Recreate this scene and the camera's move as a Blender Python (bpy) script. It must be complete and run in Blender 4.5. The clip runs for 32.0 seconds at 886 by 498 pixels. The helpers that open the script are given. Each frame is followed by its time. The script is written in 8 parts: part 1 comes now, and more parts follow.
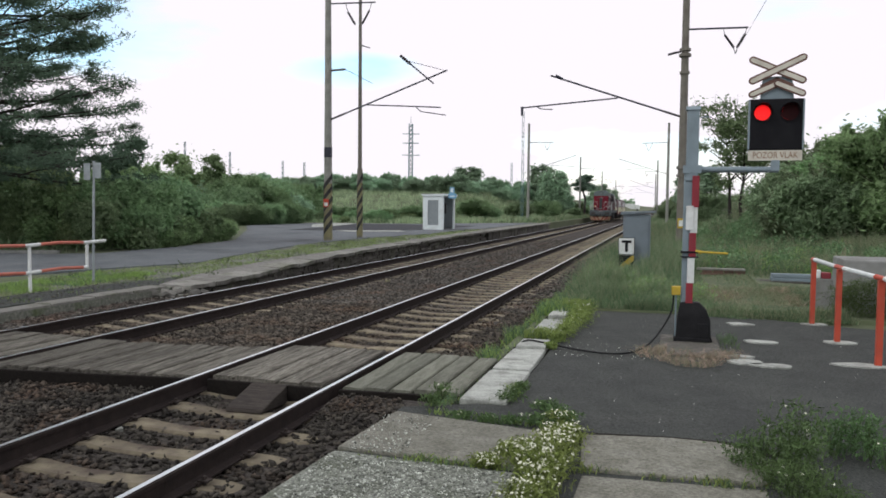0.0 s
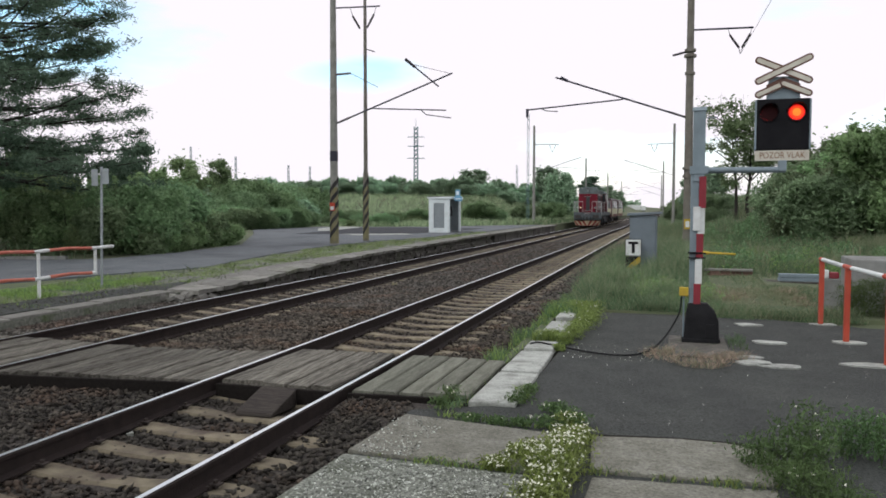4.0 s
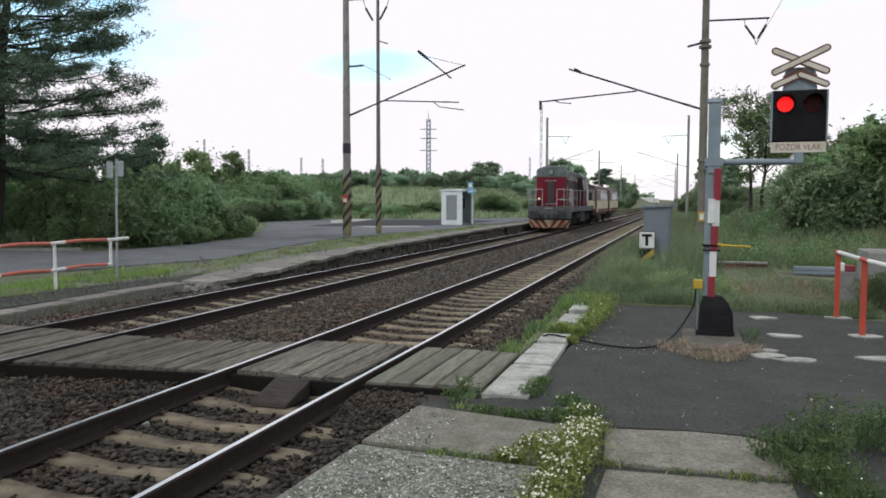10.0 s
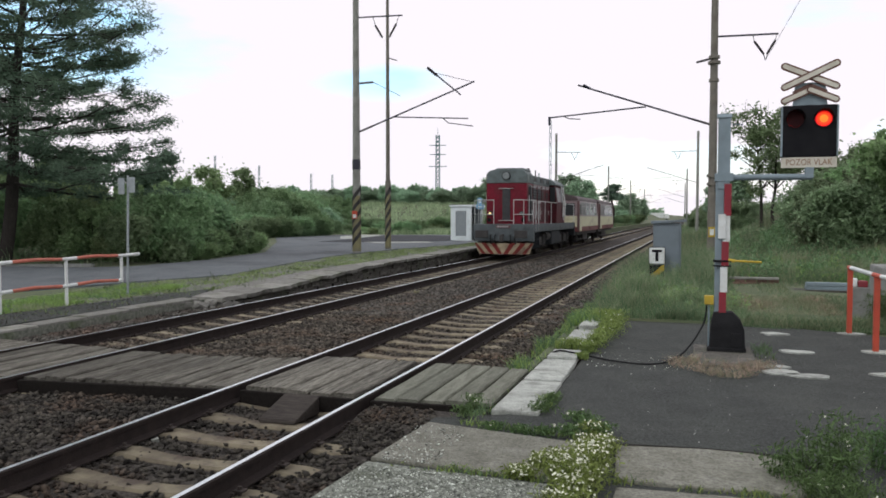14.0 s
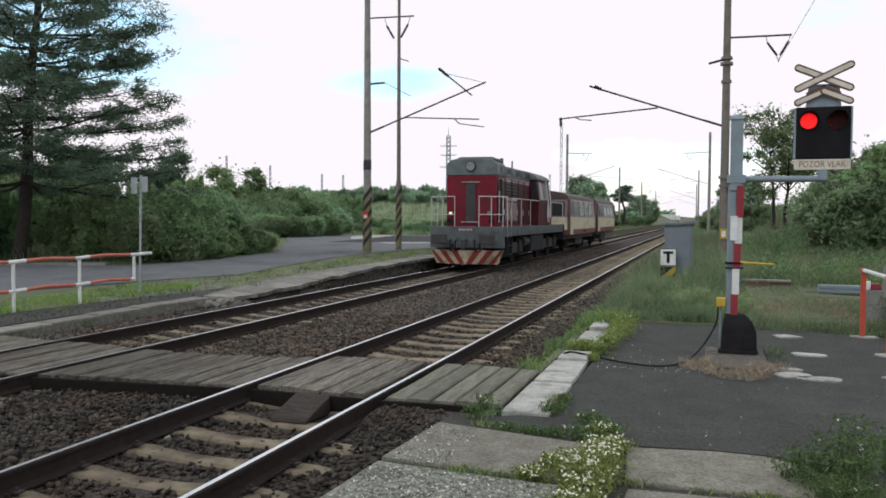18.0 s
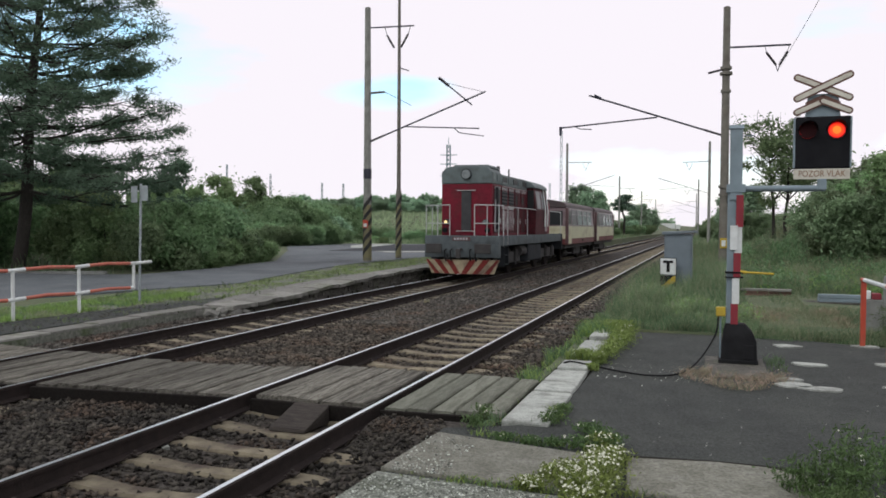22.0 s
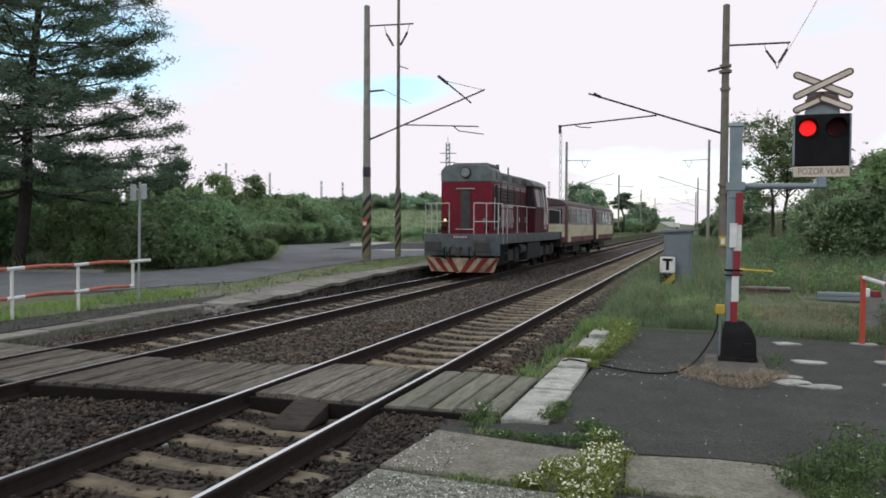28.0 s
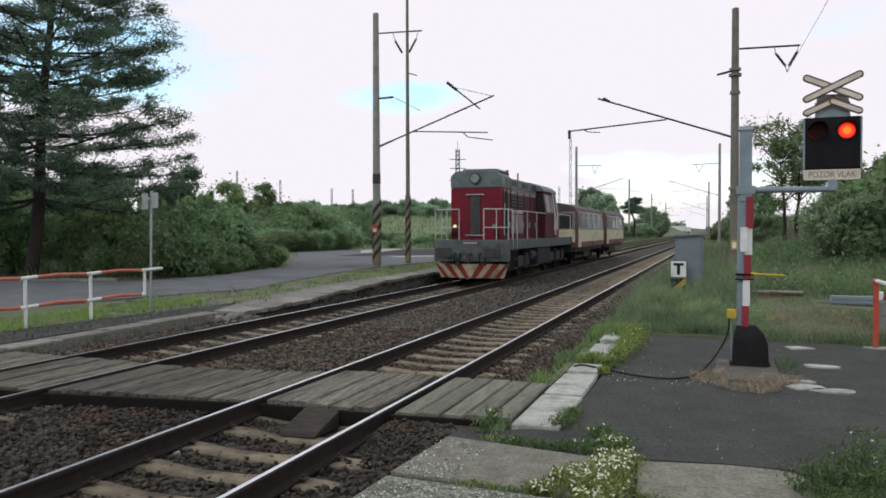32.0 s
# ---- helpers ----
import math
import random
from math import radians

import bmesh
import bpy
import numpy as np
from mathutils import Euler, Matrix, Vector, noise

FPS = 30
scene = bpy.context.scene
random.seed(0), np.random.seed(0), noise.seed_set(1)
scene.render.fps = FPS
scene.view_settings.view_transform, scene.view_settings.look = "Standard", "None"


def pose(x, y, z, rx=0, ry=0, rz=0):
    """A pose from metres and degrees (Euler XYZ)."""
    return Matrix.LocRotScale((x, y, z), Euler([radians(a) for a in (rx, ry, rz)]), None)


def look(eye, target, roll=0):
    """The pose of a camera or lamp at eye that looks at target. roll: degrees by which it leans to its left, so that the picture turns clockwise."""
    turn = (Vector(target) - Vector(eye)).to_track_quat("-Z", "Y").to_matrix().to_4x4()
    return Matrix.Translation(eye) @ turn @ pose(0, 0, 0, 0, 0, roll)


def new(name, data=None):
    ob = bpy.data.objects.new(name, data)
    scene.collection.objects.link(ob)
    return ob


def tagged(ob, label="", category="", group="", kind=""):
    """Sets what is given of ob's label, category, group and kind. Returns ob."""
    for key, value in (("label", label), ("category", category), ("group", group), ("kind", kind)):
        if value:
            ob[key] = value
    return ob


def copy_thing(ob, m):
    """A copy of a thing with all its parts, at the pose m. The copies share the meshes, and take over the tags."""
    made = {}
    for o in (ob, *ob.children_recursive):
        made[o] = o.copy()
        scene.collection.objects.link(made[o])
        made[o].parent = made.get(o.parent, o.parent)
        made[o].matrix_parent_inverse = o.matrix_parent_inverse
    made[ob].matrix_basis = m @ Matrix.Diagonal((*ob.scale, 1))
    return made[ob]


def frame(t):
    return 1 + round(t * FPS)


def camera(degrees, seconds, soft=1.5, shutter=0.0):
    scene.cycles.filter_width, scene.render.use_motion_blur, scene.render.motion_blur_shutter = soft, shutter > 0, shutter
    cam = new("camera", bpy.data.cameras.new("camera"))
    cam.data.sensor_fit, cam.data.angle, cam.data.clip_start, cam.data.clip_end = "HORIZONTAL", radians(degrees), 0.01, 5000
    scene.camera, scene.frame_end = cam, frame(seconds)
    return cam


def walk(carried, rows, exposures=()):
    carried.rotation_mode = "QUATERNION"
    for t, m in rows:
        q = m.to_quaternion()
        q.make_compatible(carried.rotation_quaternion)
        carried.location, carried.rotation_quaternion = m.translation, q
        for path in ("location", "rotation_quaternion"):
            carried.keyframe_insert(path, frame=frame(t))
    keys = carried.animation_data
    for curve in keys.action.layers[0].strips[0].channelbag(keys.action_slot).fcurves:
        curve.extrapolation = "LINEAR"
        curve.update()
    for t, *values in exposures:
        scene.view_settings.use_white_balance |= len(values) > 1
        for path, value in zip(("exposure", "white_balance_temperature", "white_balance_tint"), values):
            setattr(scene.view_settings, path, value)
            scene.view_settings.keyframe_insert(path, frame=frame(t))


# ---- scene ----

# ---- camera ----
cam = camera(60.0, 32.0, soft=1.7)
PATH = [  # seconds, x, y, z, yaw, pitch, roll
    (0.0, 0.027, 0.025, 1.785, 16.160, -3.191, -0.533),
    (0.5, 0.023, 0.021, 1.787, 16.474, -3.131, -0.468),
    (1.0, 0.022, 0.018, 1.789, 16.808, -3.009, -0.288),
    (1.5, 0.018, 0.018, 1.787, 16.841, -3.012, -0.151),
    (2.0, 0.023, 0.016, 1.790, 16.667, -3.025, -0.209),
    (2.5, 0.022, 0.005, 1.790, 16.595, -2.997, -0.262),
    (3.0, 0.021, 0.010, 1.789, 16.613, -2.872, -0.268),
    (3.5, 0.018, 0.008, 1.788, 16.484, -2.950, -0.086),
    (5.5, 0.012, 0.003, 1.787, 17.011, -3.004, 0.038),
    (6.0, 0.015, 0.003, 1.787, 17.072, -2.972, 0.144),
    (6.5, 0.014, 0.009, 1.783, 17.326, -3.244, 0.281),
    (7.0, 0.005, 0.001, 1.784, 18.167, -3.243, -0.035),
    (7.5, 0.005, 0.002, 1.784, 18.080, -3.807, 0.238),
    (8.0, 0.001, 0.003, 1.786, 18.029, -3.606, 0.069),
    (8.5, -0.000, -0.001, 1.785, 17.940, -3.515, 0.134),
    (9.0, -0.000, 0.000, 1.786, 17.823, -3.443, -0.176),
    (9.5, 0.002, 0.006, 1.781, 17.571, -3.502, -0.044),
    (10.0, 0.006, 0.003, 1.784, 17.506, -3.560, -0.083),
    (10.5, 0.006, 0.006, 1.786, 17.393, -3.389, -0.311),
    (11.0, 0.005, 0.012, 1.786, 17.188, -3.053, -0.088),
    (11.5, 0.004, 0.006, 1.782, 17.573, -2.926, 0.253),
    (12.0, -0.003, 0.010, 1.778, 17.655, -3.058, -0.101),
    (12.5, 0.002, 0.007, 1.783, 17.655, -2.937, -0.036),
    (13.0, 0.004, 0.012, 1.785, 17.359, -2.932, -0.057),
    (13.5, 0.001, 0.008, 1.783, 17.614, -2.778, -0.091),
    (14.0, 0.004, 0.006, 1.783, 18.199, -2.385, -0.012),
    (14.5, 0.003, 0.011, 1.782, 18.487, -2.141, 0.039),
    (16.5, 0.002, 0.007, 1.783, 18.901, -2.028, -0.198),
    (17.0, -0.000, 0.005, 1.783, 19.195, -1.922, -0.141),
    (17.5, 0.002, -0.004, 1.789, 19.120, -2.102, -0.073),
    (18.0, -0.002, -0.008, 1.783, 18.970, -2.341, -0.259),
    (18.5, -0.001, -0.002, 1.785, 18.908, -2.337, -0.130),
    (19.0, 0.003, -0.004, 1.780, 18.755, -2.128, -0.281),
    (19.5, -0.000, 0.001, 1.781, 18.540, -1.842, -0.253),
    (20.0, 0.003, -0.009, 1.784, 18.760, -1.812, -0.138),
    (20.5, 0.001, -0.005, 1.785, 18.815, -1.751, -0.147),
    (21.0, 0.001, 0.004, 1.784, 18.909, -1.760, -0.143),
    (21.5, -0.005, 0.006, 1.782, 19.052, -1.768, -0.205),
    (22.0, 0.000, -0.001, 1.787, 18.973, -1.682, -0.313),
    (22.5, 0.003, -0.004, 1.788, 19.342, -1.091, 0.278),
    (23.0, 0.002, -0.011, 1.790, 20.263, -0.883, 0.161),
    (23.5, 0.004, -0.016, 1.788, 19.504, -0.854, -0.680),
    (24.0, -0.003, -0.013, 1.785, 19.398, -1.085, -0.412),
    (24.5, 0.001, -0.011, 1.782, 19.247, -1.148, -0.413),
    (25.0, 0.001, -0.011, 1.783, 19.066, -1.282, -0.154),
    (25.5, 0.005, -0.007, 1.784, 18.995, -1.283, -0.048),
    (27.5, 0.005, 0.003, 1.781, 18.949, -1.734, -0.161),
    (28.0, -0.002, 0.005, 1.780, 18.927, -1.802, -0.279),
    (28.5, 0.005, -0.001, 1.780, 19.288, -1.846, -0.145),
    (29.0, 0.006, -0.002, 1.780, 19.306, -1.915, -0.027),
    (29.5, 0.006, 0.011, 1.778, 19.181, -2.018, -0.012),
    (30.0, 0.013, 0.006, 1.778, 19.160, -1.941, -0.316),
    (30.5, 0.014, 0.003, 1.784, 19.530, -1.763, -0.088),
    (31.0, 0.011, -0.003, 1.784, 19.657, -1.692, -0.063),
    (31.5, 0.006, -0.005, 1.784, 19.811, -1.477, 0.078),
    (32.0, 0.013, -0.001, 1.784, 19.696, -1.351, 0.169),
]
walk(cam, [(t, pose(x, y, z, 90 + p, r, w)) for t, x, y, z, w, p, r in PATH], [(0.0, 0.12), (19.0, 0.09), (24.0, 0.03), (32.0, 0.02)])

# ---- sky and sun: thin bright overcast with small blue gaps ----
SUN = Vector((-0.45, -0.55, 0.75)).normalized()
world = bpy.data.worlds.new("sky")
scene.world = world
world.use_nodes = True
wn, wl = world.node_tree.nodes, world.node_tree.links
wn.clear()
sky = wn.new("ShaderNodeTexSky")
sky.sky_type, sky.sun_disc = "NISHITA", False
sky.sun_elevation = math.asin(SUN.z)
sky.sun_rotation = math.atan2(SUN.x, SUN.y)
clear = wn.new("ShaderNodeBackground")
clear.inputs[1].default_value = 0.15
tint = wn.new("ShaderNodeHueSaturation")
tint.inputs["Saturation"].default_value, tint.inputs["Value"].default_value, tint.inputs["Hue"].default_value = 1.25, 1.9, 0.475
wl.new(sky.outputs[0], tint.inputs["Color"])
wl.new(tint.outputs[0], clear.inputs[0])
cloud = wn.new("ShaderNodeBackground")
cloud.inputs[0].default_value, cloud.inputs[1].default_value = (0.982, 0.932, 1.0, 1), 0.95
coord = wn.new("ShaderNodeTexCoord")
stretch = wn.new("ShaderNodeMapping")
stretch.inputs["Scale"].default_value = (1.0, 1.0, 3.4)
wl.new(coord.outputs["Generated"], stretch.inputs[0])
puffs = wn.new("ShaderNodeTexNoise")
puffs.inputs["Scale"].default_value, puffs.inputs["Detail"].default_value, puffs.inputs["Roughness"].default_value = 3.0, 5.0, 0.55
wl.new(stretch.outputs[0], puffs.inputs[0])


def gap(direction, width, depth):
    """A hole in the cloud sheet round one direction, flattened towards the horizon."""
    away = wn.new("ShaderNodeVectorMath")
    away.operation = "SUBTRACT"
    wl.new(coord.outputs["Generated"], away.inputs[0])
    away.inputs[1].default_value = Vector(direction).normalized()
    flat = wn.new("ShaderNodeVectorMath")
    flat.operation = "MULTIPLY"
    flat.inputs[1].default_value = (1, 1, 4.0)
    wl.new(away.outputs[0], flat.inputs[0])
    size = wn.new("ShaderNodeVectorMath")
    size.operation = "LENGTH"
    wl.new(flat.outputs[0], size.inputs[0])
    ramp = wn.new("ShaderNodeMapRange")
    ramp.inputs["From Min"].default_value, ramp.inputs["From Max"].default_value = width * 0.35, width
    ramp.inputs["To Min"].default_value, ramp.inputs["To Max"].default_value = depth, 0.0
    wl.new(size.outputs["Value"], ramp.inputs["Value"])
    return ramp.outputs[0]


total = puffs.outputs[0]
for direction, width, depth in (((-0.377, 0.91, 0.172), 0.115, 0.34), ((-0.73, 0.655, 0.21), 0.38, 0.42), ((-0.78, 0.53, 0.36), 0.34, 0.42), ((0.02, 1.0, 0.035), 0.5, 0.16)):
    less = wn.new("ShaderNodeMath")
    less.operation = "SUBTRACT"
    wl.new(total, less.inputs[0])
    wl.new(gap(direction, width, depth), less.inputs[1])
    total = less.outputs[0]
cover = wn.new("ShaderNodeMapRange")
cover.inputs["From Min"].default_value, cover.inputs["From Max"].default_value = 0.10, 0.36
cover.inputs["To Min"].default_value, cover.inputs["To Max"].default_value = 0.22, 1.0
wl.new(total, cover.inputs["Value"])
blend = wn.new("ShaderNodeMixShader")
wl.new(cover.outputs[0], blend.inputs[0])
wl.new(clear.outputs[0], blend.inputs[1])
wl.new(cloud.outputs[0], blend.inputs[2])
wout = wn.new("ShaderNodeOutputWorld")
wl.new(blend.outputs[0], wout.inputs[0])
lamp = bpy.data.lights.new("sun", "SUN")
lamp.energy, lamp.angle, lamp.color = 0.75, radians(14), (1.0, 0.98, 0.95)
new("sun", lamp).matrix_world = look(SUN * 50, (0, 0, 0))


# ---- materials ----
def mat(name, a, b=None, scale=8.0, rough=0.7, metal=0.0, bump=0.15, fine=60.0, stain=None, stain_scale=1.2,
        amount=0.5, spread=0.0, island=0.0, stretch=(1, 1, 1), coat=0.0, spec=0.4, glow=0.0, speck=0.0, speck_scale=70.0):
    """A surface of two mixed colours at one scale, stains at a larger one, fine relief, and a spread of tone from piece to piece."""
    m = bpy.data.materials.new(name)
    m.use_nodes = True
    n, l = m.node_tree.nodes, m.node_tree.links
    s = n["Principled BSDF"]
    co = n.new("ShaderNodeTexCoord")
    mp = n.new("ShaderNodeMapping")
    mp.inputs["Scale"].default_value = stretch
    l.new(co.outputs["Object"], mp.inputs[0])
    b = b or tuple(c * 0.8 for c in a)
    a, b, stain = [c and (c[0] * 0.92, c[1], c[2]) for c in (a, b, stain)]
    t1 = n.new("ShaderNodeTexNoise")
    t1.inputs["Scale"].default_value, t1.inputs["Detail"].default_value = scale, 6
    l.new(mp.outputs[0], t1.inputs[0])
    r1 = n.new("ShaderNodeMapRange")
    r1.inputs[1].default_value, r1.inputs[2].default_value = 0.32, 0.68
    l.new(t1.outputs[0], r1.inputs[0])
    mix = n.new("ShaderNodeMix")
    mix.data_type = "RGBA"
    mix.inputs[6].default_value, mix.inputs[7].default_value = (*a, 1), (*b, 1)
    l.new(r1.outputs[0], mix.inputs[0])
    colour = mix.outputs[2]
    if stain:
        t2 = n.new("ShaderNodeTexNoise")
        t2.inputs["Scale"].default_value, t2.inputs["Detail"].default_value, t2.inputs["Roughness"].default_value = stain_scale, 7, 0.6
        l.new(mp.outputs[0], t2.inputs[0])
        r2 = n.new("ShaderNodeMapRange")
        r2.inputs[1].default_value, r2.inputs[2].default_value, r2.inputs[4].default_value = 0.5, 0.68, amount
        l.new(t2.outputs[0], r2.inputs[0])
        mx = n.new("ShaderNodeMix")
        mx.data_type = "RGBA"
        mx.inputs[7].default_value = (*stain, 1)
        l.new(r2.outputs[0], mx.inputs[0])
        l.new(colour, mx.inputs[6])
        colour = mx.outputs[2]
    if speck:
        t4 = n.new("ShaderNodeTexNoise")
        t4.inputs["Scale"].default_value, t4.inputs["Detail"].default_value, t4.inputs["Roughness"].default_value = speck_scale, 3, 0.7
        l.new(mp.outputs[0], t4.inputs[0])
        r4 = n.new("ShaderNodeMapRange")
        r4.inputs[1].default_value, r4.inputs[2].default_value = 0.3, 0.7
        r4.inputs[3].default_value, r4.inputs[4].default_value = 1 - speck, 1 + speck
        l.new(t4.outputs[0], r4.inputs[0])
        hv = n.new("ShaderNodeHueSaturation")
        l.new(r4.outputs[0], hv.inputs["Value"])
        l.new(colour, hv.inputs["Color"])
        colour = hv.outputs[0]
    for amount_, node, out in ((spread, "ShaderNodeObjectInfo", "Random"), (island, "ShaderNodeNewGeometry", "Random Per Island")):
        if amount_:
            info = n.new(node)
            r3 = n.new("ShaderNodeMapRange")
            r3.inputs[3].default_value, r3.inputs[4].default_value = 1 - amount_, 1 + amount_
            l.new(info.outputs[out], r3.inputs[0])
            hs = n.new("ShaderNodeHueSaturation")
            l.new(r3.outputs[0], hs.inputs["Value"])
            l.new(colour, hs.inputs["Color"])
            colour = hs.outputs[0]
    l.new(colour, s.inputs["Base Color"])
    s.inputs["Roughness"].default_value, s.inputs["Metallic"].default_value = rough, metal
    s.inputs["Coat Weight"].default_value = coat
    s.inputs["Specular IOR Level"].default_value = spec
    if glow:
        l.new(colour, s.inputs["Emission Color"])
        s.inputs["Emission Strength"].default_value = glow
    if bump:
        t3 = n.new("ShaderNodeTexNoise")
        t3.inputs["Scale"].default_value, t3.inputs["Detail"].default_value = fine, 4
        l.new(mp.outputs[0], t3.inputs[0])
        bp = n.new("ShaderNodeBump")
        bp.inputs["Strength"].default_value, bp.inputs["Distance"].default_value = bump, 0.02
        l.new(t3.outputs[0], bp.inputs["Height"])
        l.new(bp.outputs[0], s.inputs["Normal"])
    return m


def leaf_mat(name, a, b, through_=0.25, island=0.45):
    """Leaves: matt, a little light shining through, each one of its own tone."""
    m = mat(name, a, b, scale=0.9, rough=0.65, bump=0, island=island, spread=0.25, spec=0.2)
    n, l = m.node_tree.nodes, m.node_tree.links
    s = n["Principled BSDF"]
    info, turn_, hue = n.new("ShaderNodeObjectInfo"), n.new("ShaderNodeMapRange"), n.new("ShaderNodeHueSaturation")
    turn_.inputs[3].default_value, turn_.inputs[4].default_value = 0.475, 0.515
    hue.inputs["Saturation"].default_value = 0.94
    l.new(info.outputs["Random"], turn_.inputs[0])
    l.new(turn_.outputs[0], hue.inputs["Hue"])
    l.new(s.inputs["Base Color"].links[0].from_socket, hue.inputs["Color"])
    l.new(hue.outputs[0], s.inputs["Base Color"])
    tr = n.new("ShaderNodeBsdfTranslucent")
    l.new(s.inputs["Base Color"].links[0].from_socket, tr.inputs[0])
    mx = n.new("ShaderNodeMixShader")
    mx.inputs[0].default_value = through_
    l.new(s.outputs[0], mx.inputs[1])
    l.new(tr.outputs[0], mx.inputs[2])
    l.new(mx.outputs[0], n["Material Output"].inputs[0])
    return m


EARTH = mat("earth", (0.105, 0.122, 0.064), (0.08, 0.096, 0.05), 0.7, 0.95, bump=0.6, fine=9, stain=(0.165, 0.15, 0.08), stain_scale=0.25)
ASPHALT = mat("asphalt", (0.045, 0.047, 0.044), (0.060, 0.063, 0.057), 2.2, 0.9, bump=0.6, fine=150, stain=(0.074, 0.076, 0.068), stain_scale=0.7, amount=0.7, spec=0.25, speck=0.55, speck_scale=45)
ROAD = mat("road_asphalt", (0.118, 0.125, 0.134), (0.15, 0.157, 0.164), 1.4, 0.9, spec=0.2, speck=0.25, speck_scale=25, bump=0.3, fine=120, stain=(0.045, 0.045, 0.045), stain_scale=0.3)
GRAVEL = mat("platform_gravel", (0.11, 0.112, 0.092), (0.185, 0.185, 0.152), 14, 0.95, bump=0.8, fine=70, stain=(0.06, 0.085, 0.028), stain_scale=1.3, amount=0.95, speck=0.4, speck_scale=18)
BALLAST = mat("ballast_bed", (0.072, 0.062, 0.053), (0.035, 0.030, 0.027), 26, 0.95, speck=0.6, speck_scale=30, spec=0.15, bump=1.0, fine=34, stain=(0.085, 0.055, 0.04), stain_scale=0.8, amount=0.5)
# ballast stones in three tones, darkest for the near stretch
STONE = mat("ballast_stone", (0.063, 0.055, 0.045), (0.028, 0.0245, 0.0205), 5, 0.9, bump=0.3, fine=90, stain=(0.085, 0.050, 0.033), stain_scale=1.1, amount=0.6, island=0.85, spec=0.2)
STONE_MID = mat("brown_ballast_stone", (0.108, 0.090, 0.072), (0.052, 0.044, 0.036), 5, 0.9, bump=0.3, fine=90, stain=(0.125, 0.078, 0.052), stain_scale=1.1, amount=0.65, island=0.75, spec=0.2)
STONE_FAR = mat("pale_ballast_stone", (0.125, 0.112, 0.097), (0.066, 0.058, 0.05), 5, 0.9, bump=0.3, fine=90, stain=(0.13, 0.078, 0.055), stain_scale=1.1, amount=0.6, island=0.7, spec=0.2)
SLEEPER = mat("sleeper_concrete", (0.245, 0.205, 0.138), (0.145, 0.118, 0.082), 6, 0.9, bump=0.4, fine=80, stain=(0.07, 0.05, 0.038), stain_scale=2.4, amount=0.95, spread=0.24)
RAIL_TOP = mat("polished_rail_steel", (0.80, 0.80, 0.81), (0.68, 0.68, 0.70), 3, 0.34, 1.0, bump=0.03, fine=40, stretch=(30, 1, 1))
RAIL_RUST = mat("rusty_rail_steel", (0.029, 0.021, 0.018), (0.018, 0.013, 0.012), 9, 0.85, 0.0, spec=0.2, bump=0.3, fine=60)
CLIP = mat("rail_fastening_steel", (0.06, 0.045, 0.038), (0.035, 0.028, 0.025), 20, 0.8, 0.3)
WOOD = mat("weathered_timber", (0.225, 0.207, 0.172), (0.075, 0.065, 0.053), 7, 0.85, spec=0.2, speck=0.5, speck_scale=20, bump=0.9, fine=26, stain=(0.04, 0.034, 0.027), stain_scale=1.6, amount=0.85, spread=0.32, stretch=(7, 0.45, 7))
WOOD_GREY = mat("grey_green_timber", (0.235, 0.232, 0.185), (0.155, 0.152, 0.118), 5, 0.88, spec=0.2, speck=0.3, speck_scale=20, bump=0.5, fine=26, stain=(0.10, 0.098, 0.075), stain_scale=2.2, amount=0.7, spread=0.3, stretch=(4, 0.7, 4))
# near-black timber: the shadow beneath the deck is put into its colour
WOOD_DARK = mat("shadow_dark_timber", (0.019, 0.016, 0.014), (0.012, 0.010, 0.009), 8, 0.95, spec=0.08, bump=0.5, fine=30, spread=0.2, stretch=(5, 0.6, 5))
RAMP_WOOD = mat("worn_brown_timber", (0.062, 0.051, 0.043), (0.03, 0.025, 0.022), 8, 0.85, bump=0.6, fine=30, speck=0.3, speck_scale=25, stretch=(0.6, 5, 5), spec=0.2)
SOIL = mat("dark_joint_soil", (0.026, 0.024, 0.018), (0.016, 0.015, 0.011), 20, 0.95, bump=0.6, fine=50, spec=0.1)
NEW_ASPHALT = mat("newer_dark_asphalt", (0.036, 0.037, 0.042), (0.046, 0.047, 0.052), 2, 0.9, bump=0.3, fine=100, spec=0.2)
SLAB = mat("light_concrete", (0.45, 0.45, 0.41), (0.31, 0.31, 0.28), 9, 0.9, speck=0.3, speck_scale=55, bump=0.5, fine=70, stain=(0.15, 0.15, 0.13), stain_scale=2.6, amount=0.7, spread=0.12)
SLAB_OLD = mat("brown_concrete", (0.212, 0.202, 0.165), (0.145, 0.137, 0.108), 5, 0.9, speck=0.45, speck_scale=40, bump=0.6, fine=90, stain=(0.23, 0.22, 0.185), stain_scale=4, amount=0.8, spread=0.08)
AGGREGATE = mat("aggregate_concrete", (0.27, 0.275, 0.235), (0.095, 0.10, 0.078), 16, 0.95, bump=0.8, fine=45, stain=(0.07, 0.077, 0.05), stain_scale=3.0, amount=0.8, speck=0.85, speck_scale=50)
PEBBLE = mat("river_pebble", (0.50, 0.50, 0.45), (0.26, 0.26, 0.225), 9, 0.8, bump=0.1, island=0.85, spec=0.25)
CONCRETE = mat("grey_concrete", (0.27, 0.265, 0.25), (0.20, 0.195, 0.185), 5, 0.9, bump=0.4, fine=70, stain=(0.13, 0.125, 0.11), stain_scale=1.3, amount=0.7)
